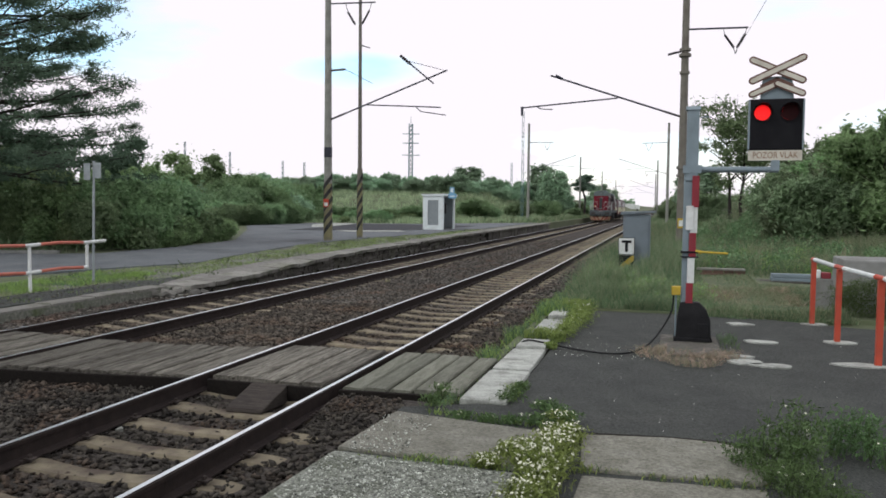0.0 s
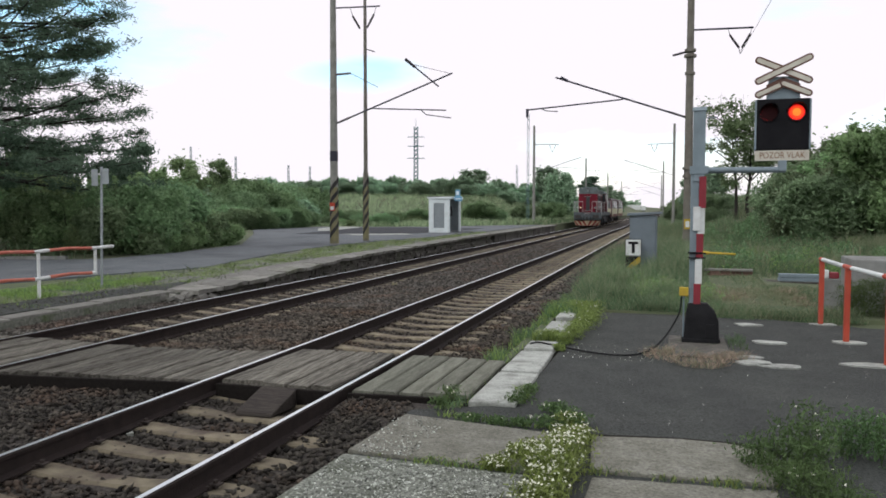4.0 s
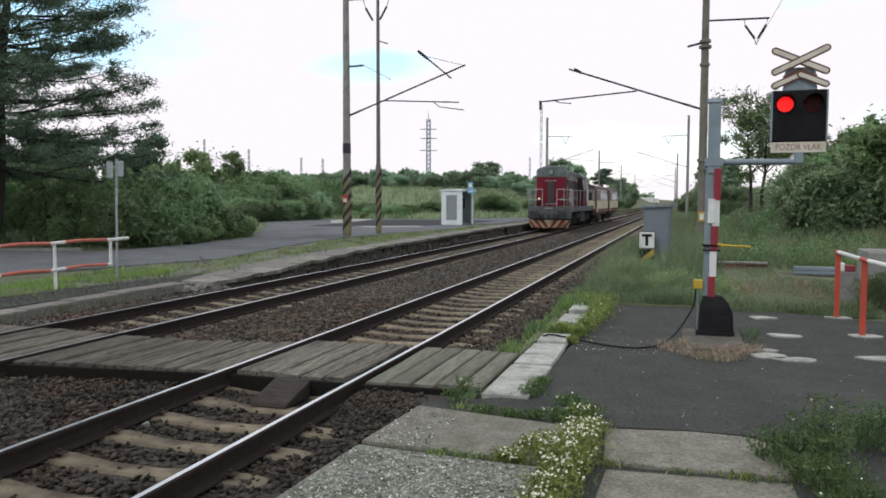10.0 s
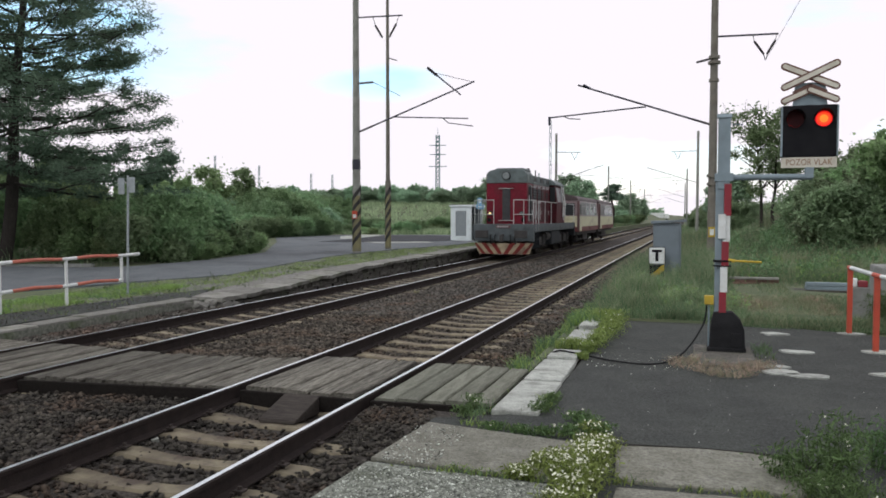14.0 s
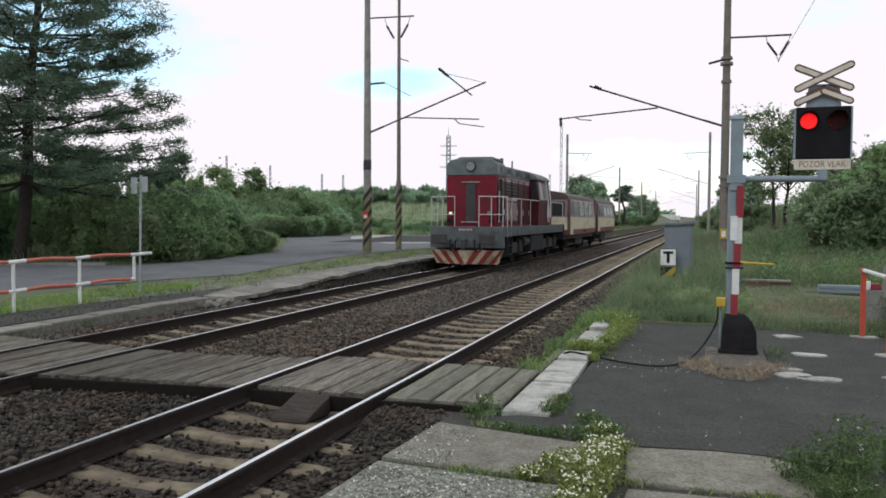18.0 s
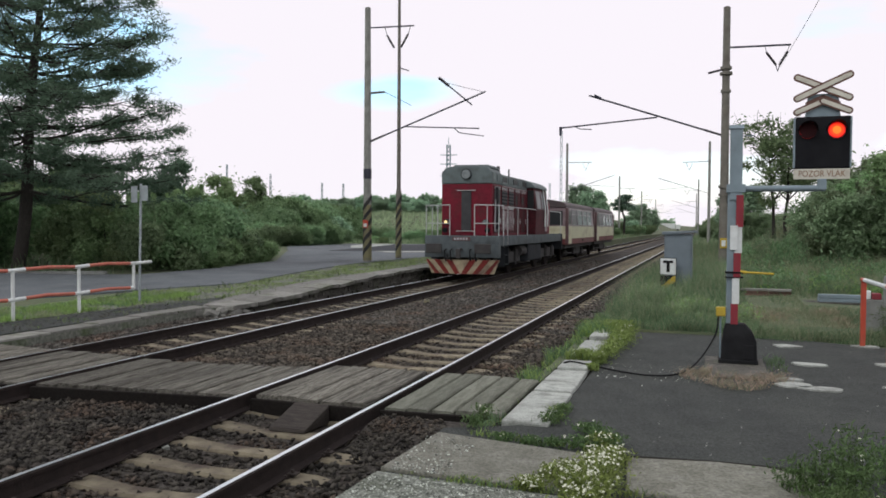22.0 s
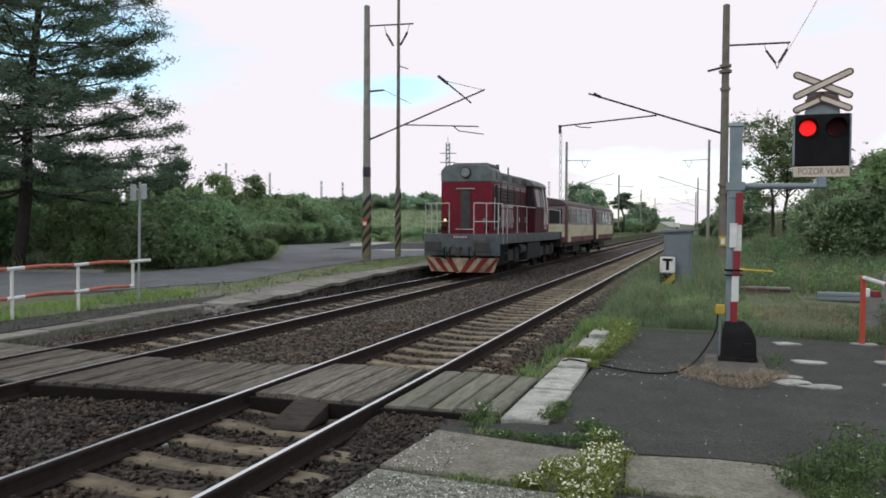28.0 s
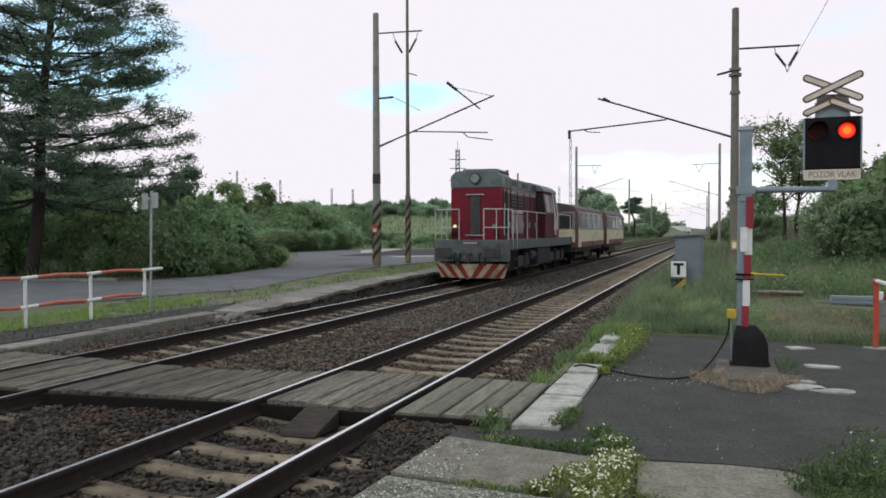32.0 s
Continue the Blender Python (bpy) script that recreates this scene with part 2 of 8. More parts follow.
PLAT_EDGE = mat("platform_edge_concrete", (0.235, 0.222, 0.198), (0.165, 0.155, 0.138), 6, 0.92, bump=0.5, fine=60, stain=(0.075, 0.085, 0.04), stain_scale=1.5, amount=0.7, spread=0.2)
PLAT_WALL = mat("platform_wall", (0.115, 0.104, 0.09), (0.06, 0.054, 0.047), 9, 0.95, bump=1.0, fine=22, speck=0.5, speck_scale=20, spread=0.28, stain=(0.05, 0.058, 0.03), stain_scale=2.0, amount=0.6)
PATH_GREY = mat("trodden_concrete", (0.22, 0.205, 0.19), (0.155, 0.143, 0.13), 4, 0.95, bump=0.6, fine=60, stain=(0.085, 0.09, 0.05), stain_scale=1.1, amount=0.7, speck=0.35, speck_scale=25)
MAST = mat("mast_concrete", (0.30, 0.29, 0.26), (0.22, 0.215, 0.195), 5, 0.85, bump=0.2, fine=60, stain=(0.17, 0.155, 0.13), stain_scale=1.5)
MAST_BROWN = mat("mast_painted_steel", (0.20, 0.18, 0.15), (0.15, 0.135, 0.115), 5, 0.7, 0.1, bump=0.2, stain=(0.12, 0.09, 0.07), stain_scale=2)
# distant steelwork, with the blue of the haze put into its colour
FAR_STEEL = mat("haze_tinted_far_steel", (0.15, 0.24, 0.255), (0.11, 0.185, 0.20), 1, 0.6, 0.2, bump=0)
INSULATOR = mat("brown_porcelain", (0.035, 0.028, 0.035), (0.025, 0.02, 0.025), 10, 0.3, bump=0)
TUBE = mat("dark_steel_tube", (0.055, 0.055, 0.075), (0.04, 0.04, 0.05), 6, 0.5, 0.5, bump=0)
BLACK = mat("black_paint", (0.009, 0.009, 0.011), (0.014, 0.014, 0.016), 6, 0.8, spec=0.15)
RUBBER = mat("black_rubber", (0.009, 0.009, 0.010), (0.016, 0.016, 0.017), 8, 0.75, spec=0.15, bump=0.3, fine=40)
FADED_YELLOW = mat("faded_yellow_paint", (0.24, 0.21, 0.11), (0.19, 0.17, 0.10), 5, 0.75, stain=(0.15, 0.14, 0.11), stain_scale=3, amount=0.8, spec=0.2)
FADED_BLACK = mat("faded_black_paint", (0.03, 0.03, 0.03), (0.05, 0.048, 0.045), 5, 0.8, stain=(0.10, 0.095, 0.085), stain_scale=4, amount=0.6, spec=0.2)
YELLOW = mat("yellow_paint", (0.52, 0.36, 0.03), (0.40, 0.27, 0.03), 9, 0.6, stain=(0.25, 0.2, 0.08), stain_scale=4)
WHITE = mat("white_paint", (0.72, 0.72, 0.70), (0.62, 0.62, 0.60), 7, 0.55, bump=0.1, stain=(0.42, 0.40, 0.36), stain_scale=3, amount=0.6)
HUT_WHITE = mat("shelter_white_paint", (0.80, 0.83, 0.83), (0.72, 0.75, 0.75), 4, 0.55, bump=0.1, stain=(0.52, 0.53, 0.50), stain_scale=2.5, amount=0.4)
RED = mat("red_paint", (0.27, 0.022, 0.034), (0.21, 0.02, 0.03), 7, 0.55, bump=0.1, stain=(0.17, 0.04, 0.045), stain_scale=4)
ORANGE = mat("orange_paint", (0.50, 0.07, 0.035), (0.41, 0.06, 0.032), 7, 0.6, bump=0.15, stain=(0.35, 0.09, 0.05), stain_scale=5)
SALMON = mat("faded_red_paint", (0.52, 0.15, 0.10), (0.42, 0.11, 0.075), 7, 0.6, bump=0.15, stain=(0.36, 0.16, 0.12), stain_scale=5)
GREY_STEEL = mat("blue_grey_steel", (0.24, 0.29, 0.32), (0.19, 0.235, 0.26), 5, 0.55, 0.2, bump=0.15, stain=(0.15, 0.17, 0.18), stain_scale=3)
GALV = mat("galvanised_steel", (0.36, 0.38, 0.39), (0.28, 0.30, 0.31), 12, 0.5, 0.5, bump=0.1)
BOX_GREY = mat("grey_cabinet_paint", (0.17, 0.20, 0.225), (0.145, 0.17, 0.19), 3, 0.6, bump=0.1, stain=(0.11, 0.125, 0.13), stain_scale=2)
LAMP_RED = mat("lit_red_glass", (0.9, 0.006, 0.008), (0.9, 0.01, 0.01), 4, 0.5, bump=0, glow=1.0)
LAMP_WARM = mat("lit_orange_red_glass", (1.0, 0.22, 0.02), (1.0, 0.13, 0.015), 4, 0.5, bump=0, glow=1.25)
LAMP_MID = mat("lit_scarlet_glass", (1.0, 0.055, 0.01), (1.0, 0.035, 0.008), 4, 0.5, bump=0, glow=1.1)
LAMP_RIM = mat("dim_lit_red_glass", (0.75, 0.008, 0.008), (0.6, 0.008, 0.008), 4, 0.5, bump=0, glow=0.75)
LAMP_DARK = mat("dark_red_glass", (0.035, 0.003, 0.004), (0.02, 0.002, 0.003), 4, 0.6, bump=0, spec=0.15)
LOUVRE_GREY = mat("dark_grey_board", (0.16, 0.16, 0.165), (0.12, 0.12, 0.125), 4, 0.7)
SIGN_CREAM = mat("cream_sign_paint", (0.66, 0.61, 0.52), (0.58, 0.53, 0.45), 8, 0.6, bump=0.1, stain=(0.42, 0.36, 0.29), stain_scale=5)
SIGN_MAROON = mat("maroon_sign_paint", (0.15, 0.07, 0.05), (0.12, 0.06, 0.045), 8, 0.6, bump=0)
SIGN_TEXT = mat("faded_brown_lettering", (0.30, 0.17, 0.10), (0.24, 0.14, 0.085), 8, 0.6, bump=0)
SIGN_BLUE = mat("blue_sign_paint", (0.20, 0.42, 0.62), (0.16, 0.36, 0.55), 5, 0.5, bump=0)
BRICK = mat("brick", (0.22, 0.13, 0.10), (0.16, 0.095, 0.075), 9, 0.9, bump=0.5, spread=0.25)
DRY = mat("dry_grass", (0.42, 0.31, 0.225), (0.27, 0.185, 0.14), 6, 0.9, bump=0, island=0.4)
BARK = mat("bark", (0.050, 0.042, 0.036), (0.030, 0.025, 0.022), 10, 0.95, bump=0.9, fine=14, stretch=(3, 3, 0.6))
GRASS = leaf_mat("meadow_grass", (0.155, 0.24, 0.115), (0.095, 0.158, 0.078), 0.45, 0.3)
GRASS_DRY = leaf_mat("ripe_grass", (0.315, 0.32, 0.20), (0.225, 0.25, 0.14), 0.45, 0.3)
# far bank only: ripe grass made paler, with haze in the colour
GRASS_PALE = leaf_mat("haze_paled_bank_grass", (0.38, 0.45, 0.27), (0.29, 0.37, 0.20), 0.5, 0.3)
WEED = leaf_mat("weed_leaves", (0.20, 0.29, 0.065), (0.25, 0.34, 0.095), 0.35, 0.4)
WEED_DARK = leaf_mat("dark_weed_leaves", (0.105, 0.17, 0.058), (0.07, 0.12, 0.04), 0.35, 0.45)
PETAL = mat("white_petals", (0.72, 0.70, 0.58), (0.62, 0.6, 0.46), 20, 0.8, bump=0, island=0.2)
LEAF_A = leaf_mat("bush_leaves", (0.265, 0.39, 0.195), (0.18, 0.28, 0.14), 0.5, 0.28)
LEAF_B = leaf_mat("light_bush_leaves", (0.30, 0.42, 0.195), (0.205, 0.305, 0.135), 0.5, 0.28)
LEAF_C = leaf_mat("tree_leaves", (0.235, 0.335, 0.16), (0.155, 0.24, 0.11), 0.5, 0.28)
NEEDLES = leaf_mat("pine_needles", (0.155, 0.225, 0.15), (0.10, 0.16, 0.108), 0.45, 0.3)
LEAF_D = leaf_mat("olive_bush_leaves", (0.245, 0.315, 0.17), (0.155, 0.21, 0.11), 0.45, 0.3)
# distant leaves: the haze of the air is mixed into their paler colour
LEAF_HAZED = leaf_mat("haze_tinted_leaves", (0.355, 0.49, 0.32), (0.27, 0.39, 0.25), 0.5, 0.3)


# ---- mesh helpers ----
class Geo:
    """Collects corners and faces of one part, and turns them into a mesh."""

    def __init__(self):
        self.v, self.f, self.m = [], [], []

    def add(self, verts, faces, slot=0):
        k = len(self.v)
        self.v += [tuple(p) for p in verts]
        self.f += [tuple(k + i for i in q) for q in faces]
        self.m += [slot] * len(faces)
        return self

    def box(self, x0, x1, y0, y1, z0, z1, slot=0, turn=None):
        p = [Vector((x, y, z)) for z in (z0, z1) for y in (y0, y1) for x in (x0, x1)]
        if turn is not None:
            p = [turn @ q for q in p]
        return self.add(p, [(0, 2, 3, 1), (4, 5, 7, 6), (0, 1, 5, 4), (2, 6, 7, 3), (0, 4, 6, 2), (1, 3, 7, 5)], slot)

    def tube(self, a, b, r, r2=None, n=8, slot=0):
        a, b = Vector(a), Vector(b)
        r2 = r if r2 is None else r2
        q = (b - a).to_track_quat("Z", "Y")
        p = []
        for c, s in ((a, r), (b, r2)):
            p += [c + q @ Vector((s * math.cos(6.28319 * i / n), s * math.sin(6.28319 * i / n), 0)) for i in range(n)]
        f = [(i, (i + 1) % n, n + (i + 1) % n, n + i) for i in range(n)] + [tuple(range(n))[::-1], tuple(range(n, 2 * n))]
        return self.add(p, f, slot)

    def path(self, pts, r, n=8, slot=0):
        for a, b in zip(pts, pts[1:]):
            self.tube(a, b, r, None, n, slot)
        return self

    def prism(self, outline, lo, hi, axis="z", slot=0):
        """An outline of (u, v) drawn out along an axis."""
        n = len(outline)
        lift = {"z": lambda u, v, w: (u, v, w), "y": lambda u, v, w: (u, w, v), "x": lambda u, v, w: (w, u, v)}[axis]
        p = [lift(u, v, lo) for u, v in outline] + [lift(u, v, hi) for u, v in outline]
        return self.add(p, [(i, (i + 1) % n, n + (i + 1) % n, n + i) for i in range(n)] + [tuple(range(n))[::-1], tuple(range(n, 2 * n))], slot)

    def mesh(self, name, mats, bevel=0.0, smooth=False):
        me = bpy.data.meshes.new(name)
        me.from_pydata(self.v, [], self.f)
        for m in mats if isinstance(mats, (list, tuple)) else [mats]:
            me.materials.append(m)
        me.polygons.foreach_set("material_index", self.m)
        bm = bmesh.new()
        bm.from_mesh(me)
        bmesh.ops.recalc_face_normals(bm, faces=bm.faces)
        if bevel:
            edges = [e for e in bm.edges if len(e.link_faces) == 2 and e.calc_face_angle(0) > 0.5]
            bmesh.ops.bevel(bm, geom=edges, offset=bevel, segments=2, affect="EDGES", profile=0.6, clamp_overlap=True)
        if smooth:
            for face in bm.faces:
                face.smooth = True
            for e in bm.edges:
                e.smooth = e.calc_face_angle(0) < 0.7 if len(e.link_faces) == 2 else False
        bm.to_mesh(me)
        bm.free()
        return me


def part(name, geo, mats, parent=None, label="", bevel=0.0, smooth=False):
    """One mesh object of a thing."""
    ob = new(name, geo if isinstance(geo, bpy.types.Mesh) else geo.mesh(name, mats, bevel, smooth))
    ob.parent = parent
    if label:
        tagged(ob, label)
    return ob


def thing(name, label, category, group="", kind="", at=(0, 0, 0), turn=0):
    ob = new(name)
    ob.empty_display_size = 0.2
    ob.matrix_basis = pose(*at, 0, 0, turn)
    return tagged(ob, label, category, group, kind)


def quads(name, centres, us, vs, mats, slots=None):
    """A mesh of many small separate four-cornered leaves."""
    n = len(centres)
    co = np.stack([centres - us - vs, centres + us - vs, centres + us * 0.55 + vs, centres - us * 0.55 + vs], 1).reshape(-1, 3)
    me = bpy.data.meshes.new(name)
    me.vertices.add(4 * n)
    me.vertices.foreach_set("co", co.astype(np.float32).ravel())
    me.loops.add(4 * n)
    me.loops.foreach_set("vertex_index", np.arange(4 * n, dtype=np.int32))
    me.polygons.add(n)
    me.polygons.foreach_set("loop_start", np.arange(0, 4 * n, 4, dtype=np.int32))
    for m in mats:
        me.materials.append(m)
    if slots is not None:
        me.polygons.foreach_set("material_index", slots.astype(np.int32))
    me.update(calc_edges=True)
    return me


def blades(name, roots, heights, widths, mats, lean=0.35, slots=None, seed=1):
    """Grass: one bent three-cornered blade at each root."""
    rng = np.random.default_rng(seed)
    n = len(roots)
    a = rng.uniform(0, 6.283, n)
    side = np.stack([np.cos(a), np.sin(a), np.zeros(n)], 1) * widths[:, None] * 0.5
    tip = rng.normal(0, lean, (n, 2)) * heights[:, None]
    top = roots + np.concatenate([tip, heights[:, None]], 1)
    mid = roots + np.concatenate([tip * 0.3, heights[:, None] * 0.55], 1)
    co = np.stack([roots - side, roots + side, mid + side * 0.8, top, mid - side * 0.8], 1).reshape(-1, 3)
    me = bpy.data.meshes.new(name)
    me.vertices.add(5 * n)
    me.vertices.foreach_set("co", co.astype(np.float32).ravel())
    me.loops.add(7 * n)
    me.loops.foreach_set("vertex_index", (np.array([0, 1, 2, 4, 4, 2, 3])[None] + 5 * np.arange(n)[:, None]).astype(np.int32).ravel())
    me.polygons.add(2 * n)
    me.polygons.foreach_set("loop_start", (np.array([0, 4])[None] + 7 * np.arange(n)[:, None]).astype(np.int32).ravel())
    for m in mats:
        me.materials.append(m)
    if slots is not None:
        me.polygons.foreach_set("material_index", np.repeat(slots, 2).astype(np.int32))
    me.update(calc_edges=True)
    return me


def step(v, lo, hi):
    t = np.clip((np.asarray(v, float) - lo) / (hi - lo), 0, 1)
    return t * t * (3 - 2 * t)


# ---- ground ----
RAILS = {"near": (-4.629, -3.122), "far": (-8.782, -7.275)}  # centre lines of the rail heads
NEAR_C, FAR_C = -3.876, -8.028


def plat(y):
    """Height of the far platform, which ramps down towards the crossing."""
    return 0.06 + 0.25 * step(y, 13.5, 24) + 0.1 * step(y, 22, 42)


def lay(x, y):
    """Height of the natural ground."""
    x, y = np.asarray(x, float), np.asarray(y, float)
    right = 0.02 + 0.10 * step(y, 14, 18) * step(x, -1.5, 0.5) - 0.2 * (1 - step(x, -2.2, -1.2)) * step(y, 12, 15)
    right = right + 2.1 * step(x, 0.4, 4.2) * step(y, 28, 66) + 0.5 * step(x, 3, 9) * step(y, 14, 30)
    right = np.where(y < 13.6, np.minimum(right, -0.05), right)
    left = plat(y) - 0.04 + 3.4 * step(y - 0.25 * x, 68, 108) * step(-x, 13.2, 24) + 2.3 * step(-x, 24, 38) * step(y - 18.2 + 0.344 * (-x - 22), 1, 9) * (1 - step(y, 36, 46))
    mid = np.full_like(x, -0.42)
    z = np.where(x > -1.95, right, np.where(x < -10.25, left, mid))
    bumps = 0.04 * np.sin(1.7 * x + 0.6 * y) * np.sin(1.1 * y - 0.4 * x) * ((x > 1) | (x < -24))
    return z + bumps * step(y, 14, 20)


xs = np.concatenate([np.linspace(-1500, -130, 14), np.linspace(-120, -32, 45), np.linspace(-31, -10.4, 53), [-10.251, -10.249, -6, -1.951, -1.949],
                     np.linspace(-1.7, 12, 50), np.linspace(13, 100, 40), np.linspace(150, 1500, 12)])
ys = np.concatenate([np.linspace(-1500, -30, 12), np.linspace(-20, 12, 20), [13.59, 13.61], np.linspace(14, 70, 90), np.linspace(71, 200, 60), np.linspace(240, 2500, 16)])
gx, gy = np.meshgrid(xs, ys)
gz = lay(gx, gy)
nx, ny = len(xs), len(ys)
me = bpy.data.meshes.new("ground")
me.from_pydata(np.stack([gx, gy, gz], -1).reshape(-1, 3).tolist(), [],
               [(j * nx + i, j * nx + i + 1, (j + 1) * nx + i + 1, (j + 1) * nx + i) for j in range(ny - 1) for i in range(nx - 1)])
me.materials.append(EARTH)
tagged(new("ground", me), "rough earth and meadow ground beside the railway", "ground", kind="structure")


def sheet(name, outline, mats, label, category, height=None, lift=0.0, thick=0.08, cell=1.0):
    """A paved sheet with a thickness, cut to an outline and laid on a height rule."""
    bm = bmesh.new()
    face = bm.faces.new([bm.verts.new((x, y, 0)) for x, y in outline])
    x0, x1 = min(p[0] for p in outline), max(p[0] for p in outline)
    y0, y1 = min(p[1] for p in outline), max(p[1] for p in outline)
    for axis, lo, hi in ((0, x0, x1), (1, y0, y1)):
        c = lo + cell
        while c < hi:
            co, no = ((c, 0, 0), (1, 0, 0)) if axis == 0 else ((0, c, 0), (0, 1, 0))
            bmesh.ops.bisect_plane(bm, geom=bm.verts[:] + bm.edges[:] + bm.faces[:], plane_co=co, plane_no=no)
            c += cell
    bm.normal_update()
    if bm.faces[:][0].normal.z < 0:
        bmesh.ops.reverse_faces(bm, faces=bm.faces[:])
    for v in bm.verts:
        v.co.z = (float(height(v.co.x, v.co.y)) if height else 0.0) + lift + 0.006 * noise.noise(v.co * 0.8)
    ext = bmesh.ops.extrude_face_region(bm, geom=bm.faces[:])
    lower = [v for v in bm.verts if v not in set(ext["geom"])]
    for v in lower:
        v.co.z -= thick
    bmesh.ops.recalc_face_normals(bm, faces=bm.faces[:])
    me = bpy.data.meshes.new(name)
    bm.to_mesh(me)
    bm.free()
    me.materials.append(mats)
    return tagged(new(name, me), label, category, kind="structure")


sheet("pavement", [(-1.36, -4), (9, -4), (9, 12.2), (2.9, 12.9), (1.6, 13.5), (0.2, 13.75), (-1.3, 13.95), (-1.33, 9), (-1.36, 6.9), (-2.2, 6.45), (-2.25, -4)], ASPHALT,
      "dark worn asphalt forecourt with pale patches", "pavement", lift=-0.015)
sheet("road", [(-30, 0), (-17.5, 8), (-15.2, 13.7), (-13.9, 16.2), (-12.3, 18.4), (-12.5, 22.7), (-12.9, 26.6), (-12.6, 31), (-11.4, 36), (-10.9, 44), (-10.9, 66), (-13, 64),
               (-18, 56), (-26, 53), (-26.5, 45), (-22, 37.5), (-16.7, 27.5), (-16.0, 22.6), (-16.8, 19.9), (-18.2, 19.2), (-22, 18.9), (-40, 12)], ROAD,
      "grey asphalt road turning beside the platform", "road", height=lambda x, y: plat(y), lift=0.01)
sheet("road_patch", [(-19.8, 38.2), (-17.3, 38.75), (-14.2, 40.4), (-13.0, 44), (-12.6, 52.5), (-18.7, 53.6), (-21.8, 52.4), (-20.3, 44.5)], NEW_ASPHALT, "dark patch of newer asphalt on the road", "pavement",
      height=lambda x, y: plat(y), lift=0.022)
sheet("concrete_strip", [(-20.5, 43.6), (-21.95, 52.4), (-22.9, 54.3), (-24.2, 53.6), (-23.6, 48.8), (-21.0, 43.4)], SLAB, "pale concrete strip beside the asphalt patch", "pavement",
      height=lambda x, y: plat(y), lift=0.024)
sheet("concrete_strip", [(-17.2, 38.55), (-14.1, 40.2), (-13.2, 38.7), (-15.9, 37.3)], SLAB, "pale concrete strip before the asphalt patch", "pavement",
      height=lambda x, y: plat(y), lift=0.024)
sheet("platform_verge", [(-13.75, 4), (-13.75, 16.2), (-12.6, 18.4), (-12.7, 22.7), (-13.1, 26.6), (-12.8, 31), (-11.7, 36), (-11.2, 44), (-11.2, 66), (-10.2, 66), (-10.2, 25), (-10.4, 20.5), (-10.4, 4)], GRAVEL,
      "mossy trodden gravel verge between platform edge and road", "verge", height=lambda x, y: plat(y), lift=-0.02, thick=0.1)

edge_kerb = Geo()
for i in range(14):
    t0 = i / 14
    x, y = -30.5 + 12.6 * t0, 15.9 + 4.15 * t0
    edge_kerb.box(-0.46, 0.46, -0.09, 0.09, -0.1, 0.06, 0, pose(x, y, float(plat(y)), 0, 0, 18.2))
tagged(part("road_kerb", edge_kerb, CONCRETE), "pale low concrete kerb along the road's far side", "kerb", kind="structure")

# ballast bed of both tracks
bed = Geo()
prof = [(-10.2, -0.32), (-9.9, -0.27), (-9.5, -0.185), (-8.95, -0.185), (-8.6, -0.19), (-8.35, -0.213), (-8.05, -0.228), (-7.6, -0.225), (-7.2, -0.205), (-7.1, -0.19), (-6.5, -0.18), (-5.9, -0.16), (-5.2, -0.175),
        (-4.8, -0.185), (-4.5, -0.203), (-4.2, -0.228), (-3.9, -0.237), (-3.5, -0.234), (-3.05, -0.21), (-2.95, -0.198), (-2.5, -0.195), (-2.2, -0.23), (-1.9, -0.36)]
by = np.concatenate([np.linspace(-6, 30, 120), np.linspace(31, 120, 60), np.linspace(125, 900, 30)])
pts, fs = [], []
for y in by:
    for k, (x, z) in enumerate(prof):
        pts.append((x, y, z + (0.018 * noise.noise(Vector((x * 2.2, y * 2.2, 0))) if 0 < k < len(prof) - 1 else 0)))
w = len(prof)
for j in range(len(by) - 1):
    for i in range(w - 1):
        fs.append((j * w + i, j * w + i + 1, (j + 1) * w + i + 1, (j + 1) * w + i))
bed.add(pts, fs)
tagged(part("ballast_bed", bed, BALLAST), "brown-grey crushed stone ballast bed", "ballast", kind="structure")


